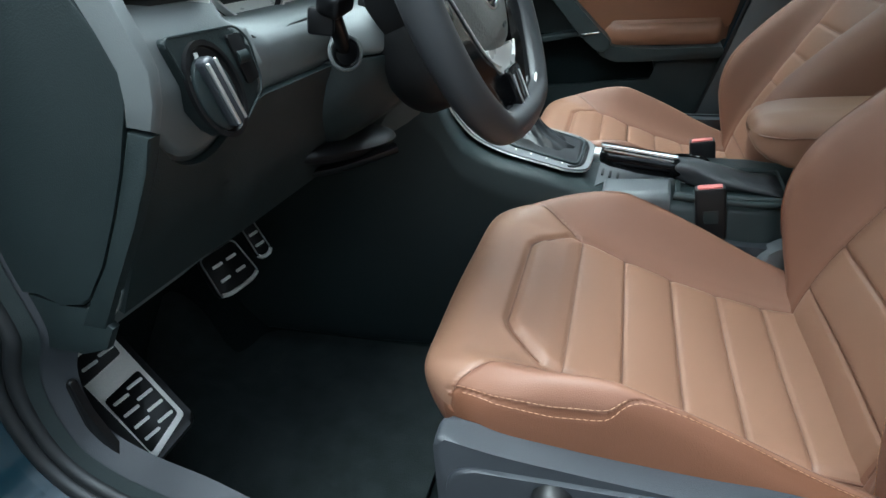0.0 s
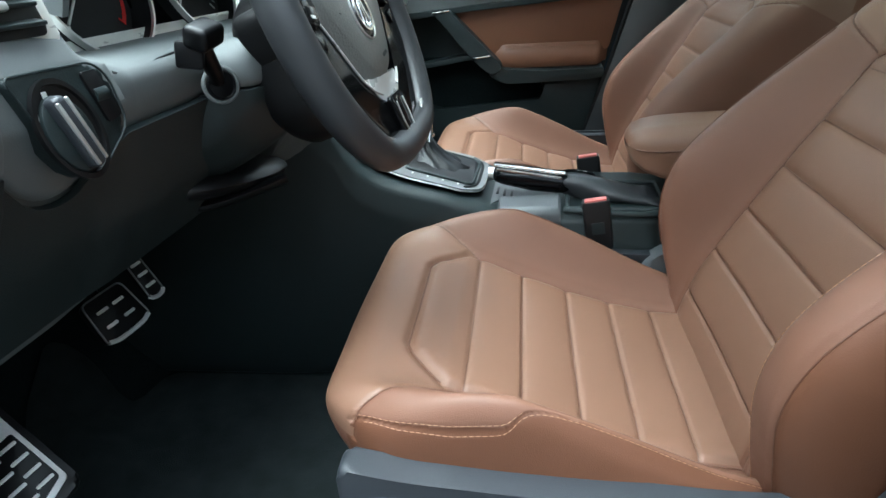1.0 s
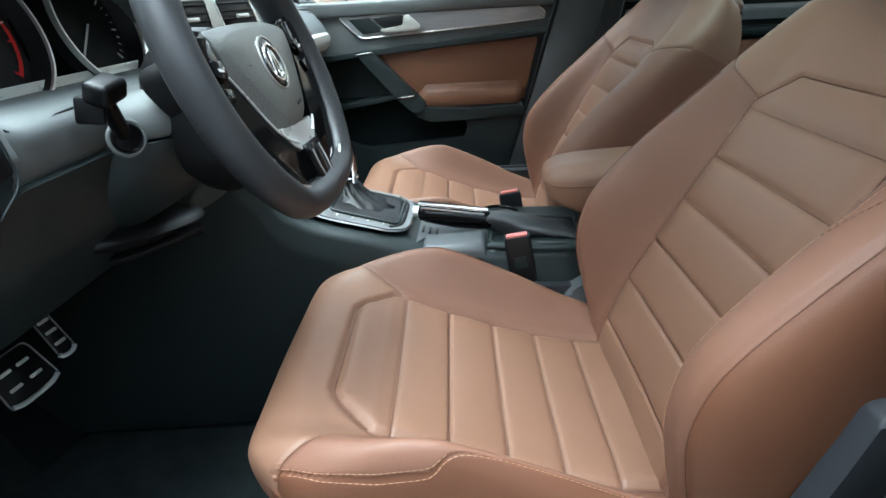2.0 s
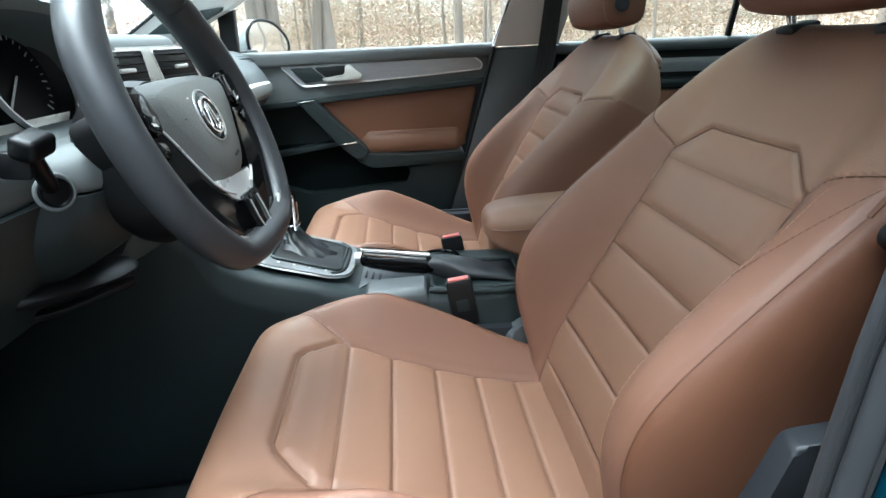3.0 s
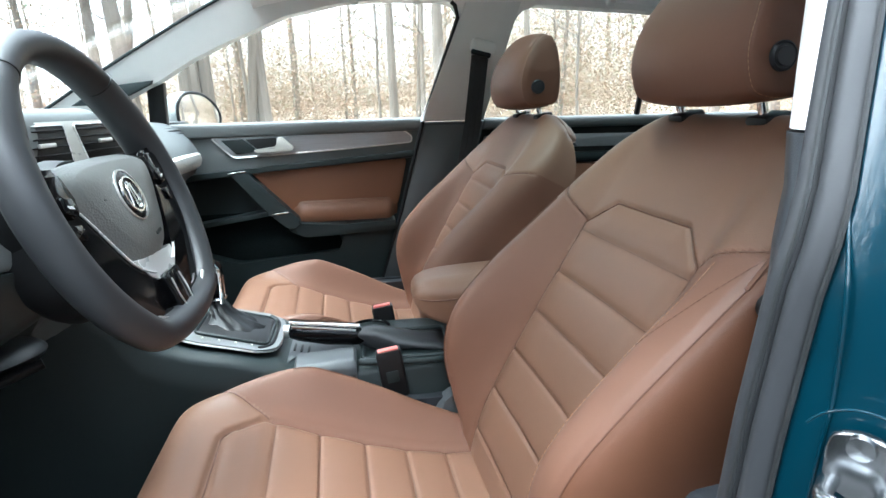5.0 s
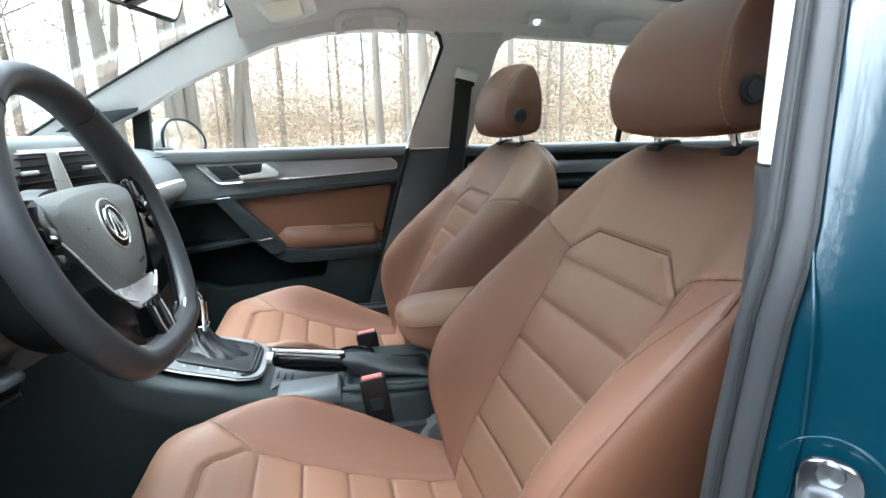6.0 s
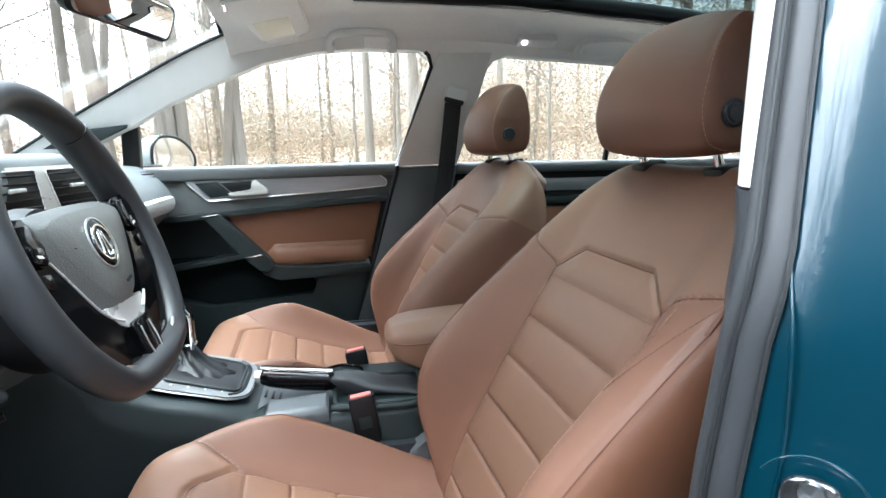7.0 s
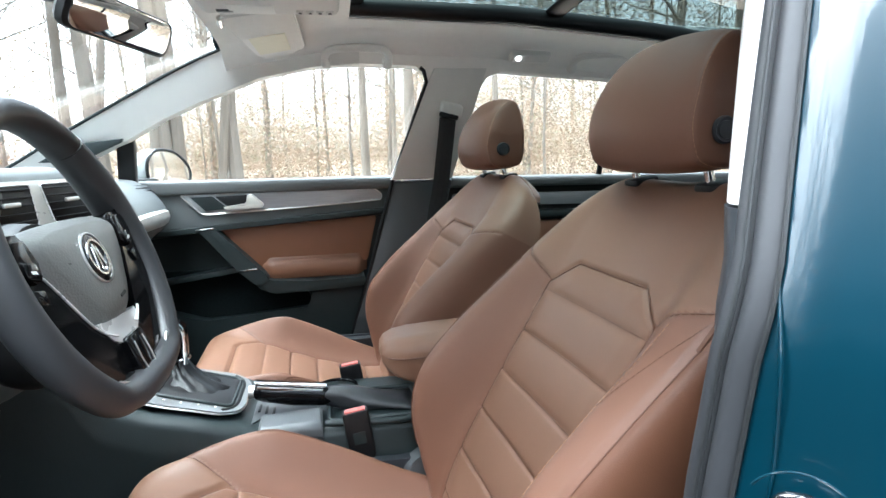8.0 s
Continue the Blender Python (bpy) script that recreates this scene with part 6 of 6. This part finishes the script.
part("rubber_pad", plate(FR, rounded([(-0.0285, 0.0240), (0.0265, 0.0310), (0.0265, 0.104), (-0.0285, 0.104)], 0.004), 0.002, 0.0055, 0.001), BLACK, rest, "black rubber pad")
for k in range(7):
    low = k < 4
    for c in range(2):
        xx = (0.0148 if low else 0.0158) if c else -0.0072
        yy = (-0.0103 - 0.0185 * k if low else 0.0437 + 0.0198 * (k - 4)) - (0.0 if c else 0.0060 if low else 0.0037)
        part("steel_bar", plate(FR, rounded([(xx - 0.0100, yy - 0.0021), (xx + 0.0100, yy - 0.0021), (xx + 0.0100, yy + 0.0021), (xx - 0.0100, yy + 0.0021)], 0.0018), 0.005, 0.0068, 0.0005), STEEL, rest, "short steel bar")
kick = slab([(-1.16, 0.30), (-0.685, 0.30), (-0.685, 0.74), (-1.16, 0.74)], "y", -0.705, -0.672, 0.006)
tagged(part("kick_panel", kick, CARPET), "black lining of the footwell side", "trim", kind="structure")


def pedal(name, label, o, ux, uy, w, h, bars):
    p = thing(name, o, label, "pedal")
    m = quad_frame(o, ux, uy)
    part("pad", plate(m, rounded([(-w, -h), (w, -h), (w * 0.86, h), (-w * 0.86, h)], 0.010), -0.010, 0.002, 0.003), BLACK, p, "black rubber pad")
    edge = [m @ Vector((x, y, 0.002)) for x, y in rounded([(-w, -h), (w, -h), (w * 0.86, h), (-w * 0.86, h)], 0.010)]
    part("steel_rim", tube(edge + edge[:1], 0.0015, 8), GEAR_TRIM, p, "dull steel rim")
    lip = smooth_curve([(-w * 0.92, -h + 0.004, 0.001), (-w * 0.5, -h - 0.001, 0.001), (w * 0.5, -h - 0.001, 0.001), (w * 0.92, -h + 0.004, 0.001)], 5)
    part("steel_lip", tube(on(m, lip), 0.0048, 10, flat=0.7), STEEL, p, "wide bright lower lip")
    for x, y in bars:
        part("steel_bar", plate(m, rounded([(x - 0.010, y - 0.0025), (x + 0.010, y - 0.0025), (x + 0.010, y + 0.0025), (x - 0.010, y + 0.0025)], 0.002), 0.002, 0.0045, 0.0005), STEEL, p)
    part("arm", tube([m @ Vector((0, h * 0.6, -0.008)), m @ Vector((0, h + 0.05, -0.02)), m @ Vector((0, h + 0.18, -0.05))], 0.008, 8), BLACK, p, "black pedal arm")


pedal("brake_pedal", "steel-rimmed black brake pedal", (-0.775, -0.335, 0.540), (0.10, 1, 0), (-0.50, 0.0, 0.86), 0.043, 0.034, ((-0.018, -0.012), (0.016, -0.012), (-0.016, 0.012), (0.014, 0.012)))
pedal("accelerator_pedal", "narrow steel-rimmed accelerator pedal", (-0.785, -0.250, 0.556), (0.10, 1, 0), (-0.45, 0, 0.88), 0.016, 0.040, ((0, -0.020), (0, 0.0), (0, 0.018)))

# ---- driver's door opening ----
OPEN = [(-0.47, 1.10), (-0.55, 0.99), (-0.61, 0.90), (-0.626, 0.84), (-0.624, 0.77), (-0.620, 0.705), (-0.646, 0.655), (-0.652, 0.615), (-0.640, 0.575), (-0.596, 0.552), (-0.53, 0.537), (-0.42, 0.505), (-0.15, 0.465), (0.03, 0.46)]
OPEN_C = [(p[0], p[2]) for p in smooth_curve([(x, 0, z) for x, z in OPEN], 6)]


def around(offset_y, out, r, name, mat, label, flat=1.0):
    """A strip that follows the opening, out metres away from it."""
    pts = []
    for i, (x, z) in enumerate(OPEN_C):
        a, b = OPEN_C[max(0, i - 1)], OPEN_C[min(len(OPEN_C) - 1, i + 1)]
        t = np.array([b[0] - a[0], b[1] - a[1]])
        t /= np.linalg.norm(t)
        n = np.array([t[1], -t[0]])
        pts.append((x - n[0] * -out, offset_y + lean(z), z - n[1] * -out))
    return tagged(part(name, tube(pts, r, 12, flat=flat), mat), label, "door seal", kind="structure")


def strip_along(y0, y1, o0, o1, name, mat, label, thick=0.012):
    rings = []
    for i, (x, z) in enumerate(OPEN_C):
        a, b = OPEN_C[max(0, i - 1)], OPEN_C[min(len(OPEN_C) - 1, i + 1)]
        t = np.array([b[0] - a[0], b[1] - a[1]])
        t /= np.linalg.norm(t)
        n = np.array([t[1], -t[0]])
        ring = []
        for yy, o in ((y0, o0), (y1, o1), (y1 + 0.0, o1 - thick), (y0, o0 - thick)):
            ring.append((x - n[0] * o, yy + lean(z), z - n[1] * o))
        rings.append(ring)
    return tagged(part(name, loft(rings), mat), label, "door frame", kind="structure")


# trim, rubber and painted flange, from inside to outside
strip_along(-0.690, -0.716, 0.004, -0.020, "sill_trim", SEAT_PLASTIC, "dark grey trim round the door opening")
strip_along(-0.712, -0.722, -0.014, -0.026, "sill_trim_edge", PLASTIC, "dark grey outer edge of the door trim", 0.006)
inset = rounded([(-0.654, 0.640), (-0.647, 0.643), (-0.642, 0.606), (-0.629, 0.572), (-0.622, 0.552), (-0.628, 0.538), (-0.652, 0.530)], 0.004)
tagged(part("sill_end_piece", slab(inset, "y", -0.700, -0.693, 0.002), BLACK), "black end piece between sill trim and foot rest", "trim", kind="structure")
around(-0.722, 0.031, 0.0075, "door_rubber_inner", SEAL, "black inner lip of the door seal")
around(-0.730, 0.043, 0.0085, "door_rubber", SEAL, "ribbed rubber seal round the door opening")
strip_along(-0.734, -0.746, -0.046, -0.050, "body_flange", PAINT, "teal painted body flange")
strip_along(-0.746, -0.84, -0.050, -0.095, "body_jamb", PAINT, "teal painted body jamb")

# centre pillar at the rear of the opening
def pillar_x(z):
    return float(np.interp(z, [0.40, 0.60, 0.833, 0.927, 1.0, 1.12, 1.25, 1.42], [0.075, 0.082, 0.107, 0.121, 0.146, 0.188, 0.237, 0.30]))


def recess(z):
    """How far the inner trim stands back from the seals."""
    return float(np.interp(z, [0.80, 0.93, 1.0, 1.12], [0.036, 0.018, 0.008, 0.002]))


def pillar_strip(plan, zs, name, mat, label, category, back=False):
    rings = []
    for z in zs:
        rings.append([(pillar_x(z) + a + (recess(z) if back else 0.0), b + lean(z), z) for a, b in plan])
    return tagged(part(name, loft(rings), mat), label, category, kind="structure")


zs_low, zs_up = np.linspace(0.38, 0.992, 20), np.linspace(0.994, 1.42, 14)
trim_plan = rounded([(0.10, -0.640), (0.020, -0.662), (0.0, -0.692), (0.006, -0.712), (0.10, -0.70)], 0.010)
pillar_strip(trim_plan, zs_low, "pillar_driver_lower", SEAT_PLASTIC, "dark grey grained lower pillar trim", "pillar trim", True)
pillar_strip([(a + 0.002, b) for a, b in trim_plan], zs_up, "pillar_driver_upper", PILLAR, "pale upper pillar trim", "pillar trim", True)
seal_a = rounded([(0.004, -0.708), (0.030, -0.706), (0.030, -0.722), (0.005, -0.7235), (0.0, -0.716)], 0.005)
pillar_strip(seal_a, np.linspace(0.38, 1.42, 40), "pillar_seal_inner", RUBBER, "grey rubber seal lip on the door pillar", "door seal")
seal_b = rounded([(0.003, -0.7245), (0.032, -0.718), (0.030, -0.739), (0.010, -0.742), (0.0, -0.733)], 0.006)
pillar_strip(seal_b, np.linspace(0.38, 1.42, 40), "pillar_seal_outer", RUBBER, "grey hollow rubber seal on the door pillar", "door seal")
jamb = [(0.06, -0.70), (0.014, -0.736), (0.011, -0.743), (0.016, -0.754), (0.026, -0.768), (0.037, -0.782), (0.048, -0.798), (0.060, -0.818), (0.080, -0.835), (0.13, -0.842), (0.30, -0.847), (0.30, -0.80), (0.10, -0.72)]
pillar_strip(jamb, np.linspace(0.38, 1.42, 40), "pillar_jamb", PAINT, "glossy teal painted door pillar", "car body")
for dx, yy in ((-0.0004, -0.7241), (0.0085, -0.7428)):
    gap = [(pillar_x(z) + dx, yy + lean(z), z) for z in np.linspace(0.38, 1.42, 40)]
    tagged(part("seal_gap", tube(gap, 0.0016, 6), SEAL), "dark gap between the pillar seals", "door seal", kind="structure")
ZINC = material("zinc", (0.34, 0.35, 0.36), 0.25, 1.0, vary=0.15, scale=40)
striker = thing("door_striker", (0.14, -0.785, 0.83), "bright door striker on the painted pillar", "door striker")
SM = quad_frame((0.130, -0.7765, 0.840), (0.66, -0.75, 0), (0, 0, 1))
part("striker_plate", plate(SM, rounded([(-0.014, -0.019), (0.014, -0.019), (0.014, 0.016), (-0.014, 0.016)], 0.011), -0.002, 0.003, 0.0015), ZINC, striker, "zinc plate")
part("loop", tube([SM @ Vector(p) for p in smooth_curve([(-0.010, -0.012, 0.0), (-0.010, -0.012, 0.022), (0.010, -0.012, 0.024), (0.012, -0.012, 0.0)], 5)], 0.0045, 10), ZINC, striker, "zinc loop")
part("screw", turned([(0.0, 0.003), (0.007, 0.003), (0.006, 0.006), (0.0, 0.0065)], SM @ Matrix.Translation((0, 0.010, 0)), 12), ZINC, striker)

bead = smooth_curve([(pillar_x(z) + dx, y + lean(z), z) for dx, y, z in ((0.0098, -0.7365, 0.985), (0.0105, -0.7418, 0.949), (0.0116, -0.7546, 0.917), (0.0172, -0.7570, 0.869), (0.0178, -0.7577, 0.845), (0.0178, -0.7577, 0.80))], 8)
tagged(part("pillar_seam", tube(bead, [0.0003 + 0.0010 * math.sin(math.pi * i / (len(bead) - 1)) ** 0.6 for i in range(len(bead))], 8), PAINT), "painted sealant bead on the door pillar", "car body", kind="structure")
part("embossed_ring", tube([SM @ Vector((0.027 * math.cos(a), 0.027 * math.sin(a), -0.0004)) for a in np.linspace(radians(20), radians(150), 20)], 0.0007, 8), PAINT, striker, "embossed arc in the painted panel")

# closed rear side of the car beyond the pillar
rear = slab([(0.16, 0.30), (1.34, 0.30), (1.34, 0.96), (0.24, 0.96)], "y", -0.83, -0.74, 0.01)
tagged(part("wall_rear_side", rear, PAINT), "teal painted rear flank closing the car", "car body", kind="structure")
rail = slab([(0.30, 1.26), (1.34, 1.20), (1.34, 1.34), (0.30, 1.38)], "y", -0.64, -0.58, 0.01)
tagged(part("roof_rail_driver", rail, PAINT), "teal painted roof rail above the driver's side", "car body", kind="structure")

# the driver's own door, swung wide open ahead of the opening
odoor = thing("driver_door", (-0.66, -0.86, 0.36), "driver's door swung open, dark trim inside, teal outside", "car door")
OD = quad_frame((-0.66, -0.86, 0.36), (-0.34, -0.94, 0), (0, 0, 1))
part("inner_trim", plate_on(OD, rounded([(0.02, 0.0), (1.0, 0.04), (1.04, 0.60), (0.02, 0.60)], 0.04), -0.02, 0.05), PLASTIC, odoor, "dark grey inner trim")
part("outer_skin", plate_on(OD, rounded([(0.0, -0.04), (1.02, 0.0), (1.07, 0.62), (0.0, 0.62)], 0.04), 0.05, 0.09), PAINT, odoor, "teal painted outer skin")
frame_line = [OD @ Vector(p) for p in ((0.03, 0.60, 0.03), (0.30, 0.85, -0.03), (0.60, 0.97, -0.07), (0.98, 0.98, -0.08), (1.06, 0.60, 0.02))]
part("window_frame", tube(smooth_curve(frame_line, 5), 0.022, 8), BLACK, odoor, "black window frame")

# ---- ground and wood ----
ASPHALT = material("asphalt", (0.06, 0.06, 0.06), 0.9, vary=0.25, scale=3, grain=0.5, grain_scale=90, spec=0.3)
# Out-of-view strip, added to cut the light bounced up into the car
bm = slab([(-60, -8), (60, -8), (60, 1.3), (-60, 1.3)], "z", 0.0, 0.004, 0)
tagged(part("road", bm, ASPHALT), "unseen dark ground strip, added to cut light bounced up", "road", kind="structure")
GROUND = material("leaf_litter", (0.30, 0.24, 0.19), 0.95, vary=0.45, scale=2.5, grain=0.6, grain_scale=30, spec=0.1)
BARK = material("bark", (0.21, 0.185, 0.16), 0.95, vary=0.4, scale=6, stretch=(1, 1, 0.15), spec=0.1)


def foliage(name, tones):
    """Leaves whose tone changes from leaf to leaf and, more slowly, over the wood."""
    m = material(name, tones[0], 0.85, vary=0.3, scale=0.6, spec=0.1)
    n, l = m.node_tree.nodes, m.node_tree.links
    geo, ramp, mix = n.new("ShaderNodeNewGeometry"), n.new("ShaderNodeValToRGB"), n.new("ShaderNodeMix")
    while len(ramp.color_ramp.elements) < len(tones):
        ramp.color_ramp.elements.new(0.5)
    for i, c in enumerate(tones):
        ramp.color_ramp.elements[i].position = i / (len(tones) - 1)
        ramp.color_ramp.elements[i].color = (*c, 1)
    l.new(geo.outputs["Random Per Island"], ramp.inputs[0])
    mix.data_type = "RGBA"
    mix.inputs[0].default_value = 0.75
    b = n["Principled BSDF"]
    l.new(b.inputs["Base Color"].links[0].from_socket, mix.inputs[6])
    l.new(ramp.outputs[0], mix.inputs[7])
    l.new(mix.outputs[2], b.inputs["Base Color"])
    return m


LEAVES = foliage("dry_leaves", ((0.23, 0.26, 0.17), (0.36, 0.21, 0.15), (0.28, 0.23, 0.19), (0.38, 0.22, 0.17), (0.36, 0.29, 0.24)))
EVERGREEN = foliage("evergreen_leaves", ((0.035, 0.045, 0.022), (0.06, 0.06, 0.03), (0.09, 0.06, 0.035)))
bm = bmesh.new()
bmesh.ops.create_grid(bm, x_segments=40, y_segments=40, size=400)
tagged(part("ground", bm, GROUND), "brown leaf-covered ground at the wood's edge", "ground", kind="structure")


def tree_mesh(seed, height, r0):
    rnd = random.Random(seed)
    bm = bmesh.new()
    pts, x, y = [], 0.0, 0.0
    for k in range(9):
        pts.append((x, y, height * k / 8))
        x += rnd.uniform(-0.14, 0.14) * height / 18
        y += rnd.uniform(-0.14, 0.14) * height / 18
    tube(pts, [r0 * (1.25 if k == 0 else 1 - k / 9.5) for k in range(9)], 9, bm=bm)
    for _ in range(42):
        f = rnd.uniform(0.18, 0.97)
        k = f * 8
        a = Vector(pts[int(k)]).lerp(Vector(pts[min(8, int(k) + 1)]), k - int(k))
        ang = rnd.uniform(0, 2 * math.pi)
        ln = rnd.uniform(0.8, 3.2) * (1.15 - f) * height / 16 + 0.4
        d = Vector((math.cos(ang), math.sin(ang), rnd.uniform(0.3, 1.1)))
        limb = [a, a + d * ln * 0.5 + Vector((0, 0, 0.1)), a + d * ln + Vector((rnd.uniform(-0.2, 0.2), rnd.uniform(-0.2, 0.2), 0.3 * ln))]
        r = r0 * 0.34 * (1.1 - f)
        tube(limb, [r, r * 0.6, r * 0.15], 5, bm=bm)
        for _ in range(6):
            q = limb[1].lerp(limb[2], rnd.random())
            d2 = Vector((rnd.uniform(-1, 1), rnd.uniform(-1, 1), rnd.uniform(0, 1)))
            tube([q, q + d2 * ln * 0.35], [r * 0.3, r * 0.08], 4, bm=bm)
    return bm


def leaf_cloud(seed, n, rx, ry, z0, z1, size, mat):
    """Many small bent leaves in loose clumps."""
    rnd = random.Random(seed)
    verts, faces = [], []
    clumps = [(rnd.uniform(-rx, rx), rnd.uniform(-ry, ry), rnd.uniform(z0, z1) * rnd.random() ** 0.4) for _ in range(max(6, n // 22))]
    for _ in range(n):
        c = rnd.choice(clumps)
        p = Vector((c[0] + rnd.gauss(0, 0.42), c[1] + rnd.gauss(0, 0.42), max(0.05, c[2] + rnd.gauss(0, 0.34))))
        d = Vector((rnd.gauss(0, 1), rnd.gauss(0, 1), rnd.gauss(0, 0.7))).normalized()
        e = d.cross(Vector((rnd.gauss(0, 1), rnd.gauss(0, 1), rnd.gauss(0, 1)))).normalized()
        s = size * rnd.uniform(0.6, 1.4)
        k = len(verts)
        verts += [p - d * s, p + e * s * 0.45, p + d * s, p - e * s * 0.45]
        faces.append((k, k + 1, k + 2, k + 3))
    me = bpy.data.meshes.new("leaves")
    me.from_pydata(verts, [], faces)
    me.materials.append(mat)
    return me


trunk_meshes = []
for i in range(6):
    ob = part("tree", tree_mesh(10 + i, (15, 18, 21, 13, 17, 19)[i], (0.065, 0.085, 0.11, 0.045, 0.055, 0.085)[i]), BARK)
    trunk_meshes.append(ob.data)
    bpy.data.objects.remove(ob)
rnd = random.Random(5)
for i in range(155):
    ang = radians(rnd.uniform(-85, 120))
    dist = rnd.uniform(11, 48)
    x, y = -math.sin(ang) * dist, math.cos(ang) * dist
    ob = new("tree", trunk_meshes[i % 6])
    s = rnd.uniform(0.8, 1.25)
    ob.matrix_world = pose(x, y, -0.05, 0, 0, rnd.uniform(0, 360)) @ Matrix.Scale(s, 4)
    tagged(ob, "bare slender woodland tree with thin branches", "tree", "woodland trees")
# Out-of-view trees, added to block low sky and streak the paint's reflections
for i in range(140):
    ang = radians(rnd.uniform(95, 275))
    dist = rnd.uniform(9, 24)
    ob = new("tree", trunk_meshes[i % 6])
    ob.matrix_world = pose(-math.sin(ang) * dist, math.cos(ang) * dist, -0.05, 0, 0, rnd.uniform(0, 360)) @ Matrix.Scale(rnd.uniform(0.9, 1.35), 4)
    tagged(ob, "bare slender woodland tree with thin branches", "tree", "woodland trees")
near = random.Random(23)
for i in range(16):
    ang = radians(near.uniform(9, 32))
    dist = near.uniform(8.5, 16)
    ob = new("tree", trunk_meshes[(1, 2, 5, 4)[i % 4]])
    ob.matrix_world = pose(-math.sin(ang) * dist, math.cos(ang) * dist, -0.05, near.uniform(-4, 4), near.uniform(-4, 4), near.uniform(0, 360)) @ Matrix.Scale(near.uniform(0.9, 1.3), 4)
    tagged(ob, "bare slender woodland tree with thin branches", "tree", "woodland trees")
leaf_meshes = [leaf_cloud(50 + i, 18000, 3.6, 2.4, 0.2, (7.5, 4.5, 9.5, 3.4)[i], 0.026, LEAVES) for i in range(4)]
dark_meshes = [leaf_cloud(70 + i, 6000, 3.0, 2.4, 0.2, (6.0, 5.0)[i], 0.11, EVERGREEN) for i in range(2)]
for i in range(100):
    ang = radians(rnd.uniform(-75, 110))
    dist = rnd.uniform(17, 38)
    ob = new("undergrowth", leaf_meshes[i % 4])
    ob.matrix_world = pose(-math.sin(ang) * dist, math.cos(ang) * dist, 0, 0, 0, rnd.uniform(0, 360)) @ Matrix.Scale(rnd.uniform(1.0, 1.6), 4)
    tagged(ob, "loose undergrowth of dry orange and tan leaves", "undergrowth", kind="stuff")
# Unseen thickets, added to cut low sky light on the driver's side
for i in range(40):
    ang = radians(rnd.uniform(110, 270))
    dist = rnd.uniform(15, 24)
    ob = new("screening_thicket", dark_meshes[i % 2])
    ob.matrix_world = pose(-math.sin(ang) * dist, math.cos(ang) * dist, 0, 0, 0, rnd.uniform(0, 360)) @ Matrix.Scale(rnd.uniform(1.1, 1.6), 4)
    tagged(ob, "dark evergreen foliage, unseen, added to block low sky", "undergrowth", kind="stuff")


def unseen_conifer(seed, height, radius):
    """A tapered trunk with a ragged crown of hanging sprays."""
    rnd = random.Random(seed)
    tree = thing("unseen_conifer", (0, 0, 0), "unseen tall evergreen, added to darken the paint's reflections", "tree", "conifers")
    part("trunk", tube([(0, 0, height * k / 6) for k in range(7)], [0.24 * (1 - k / 6.6) for k in range(7)], 9), BARK, tree)
    verts, faces = [], []
    for _ in range(9000):
        f = rnd.random() ** 0.75
        ang = rnd.uniform(0, 2 * math.pi)
        tier = 0.75 + 0.35 * math.sin(ang * 3 + f * 40)
        r = radius * (1 - f) ** 0.8 * tier * rnd.uniform(0.25, 1.0) + 0.15
        p = Vector((r * math.cos(ang), r * math.sin(ang), 1.5 + f * (height - 1.5) - 0.25 * r))
        d = Vector((math.cos(ang), math.sin(ang), rnd.uniform(-0.7, 0.1))).normalized()
        e = d.cross(Vector((rnd.gauss(0, 0.4), rnd.gauss(0, 0.4), 1))).normalized()
        w = rnd.uniform(0.16, 0.34)
        k = len(verts)
        verts += [p - d * w, p + e * w * 0.5, p + d * w * 1.2, p - e * w * 0.5]
        faces.append((k, k + 1, k + 2, k + 3))
    me = bpy.data.meshes.new("crown")
    me.from_pydata(verts, [], faces)
    me.materials.append(EVERGREEN)
    new("crown", me).parent = tree
    return tree


# Unseen trees, placed so the pillar paint mirrors dark sides and a bright gap
first = unseen_conifer(91, 19.0, 3.2)
for i, (az, dist) in enumerate(((60, 9.6), (68, 10.4), (76, 9.4), (121, 9.4), (127, 10.2), (134, 9.6))):
    m = pose(-math.sin(radians(az)) * dist, math.cos(radians(az)) * dist, 0, 0, 0, 47 * i)
    if i:
        copy_thing(first, m)
    else:
        first.matrix_basis = m
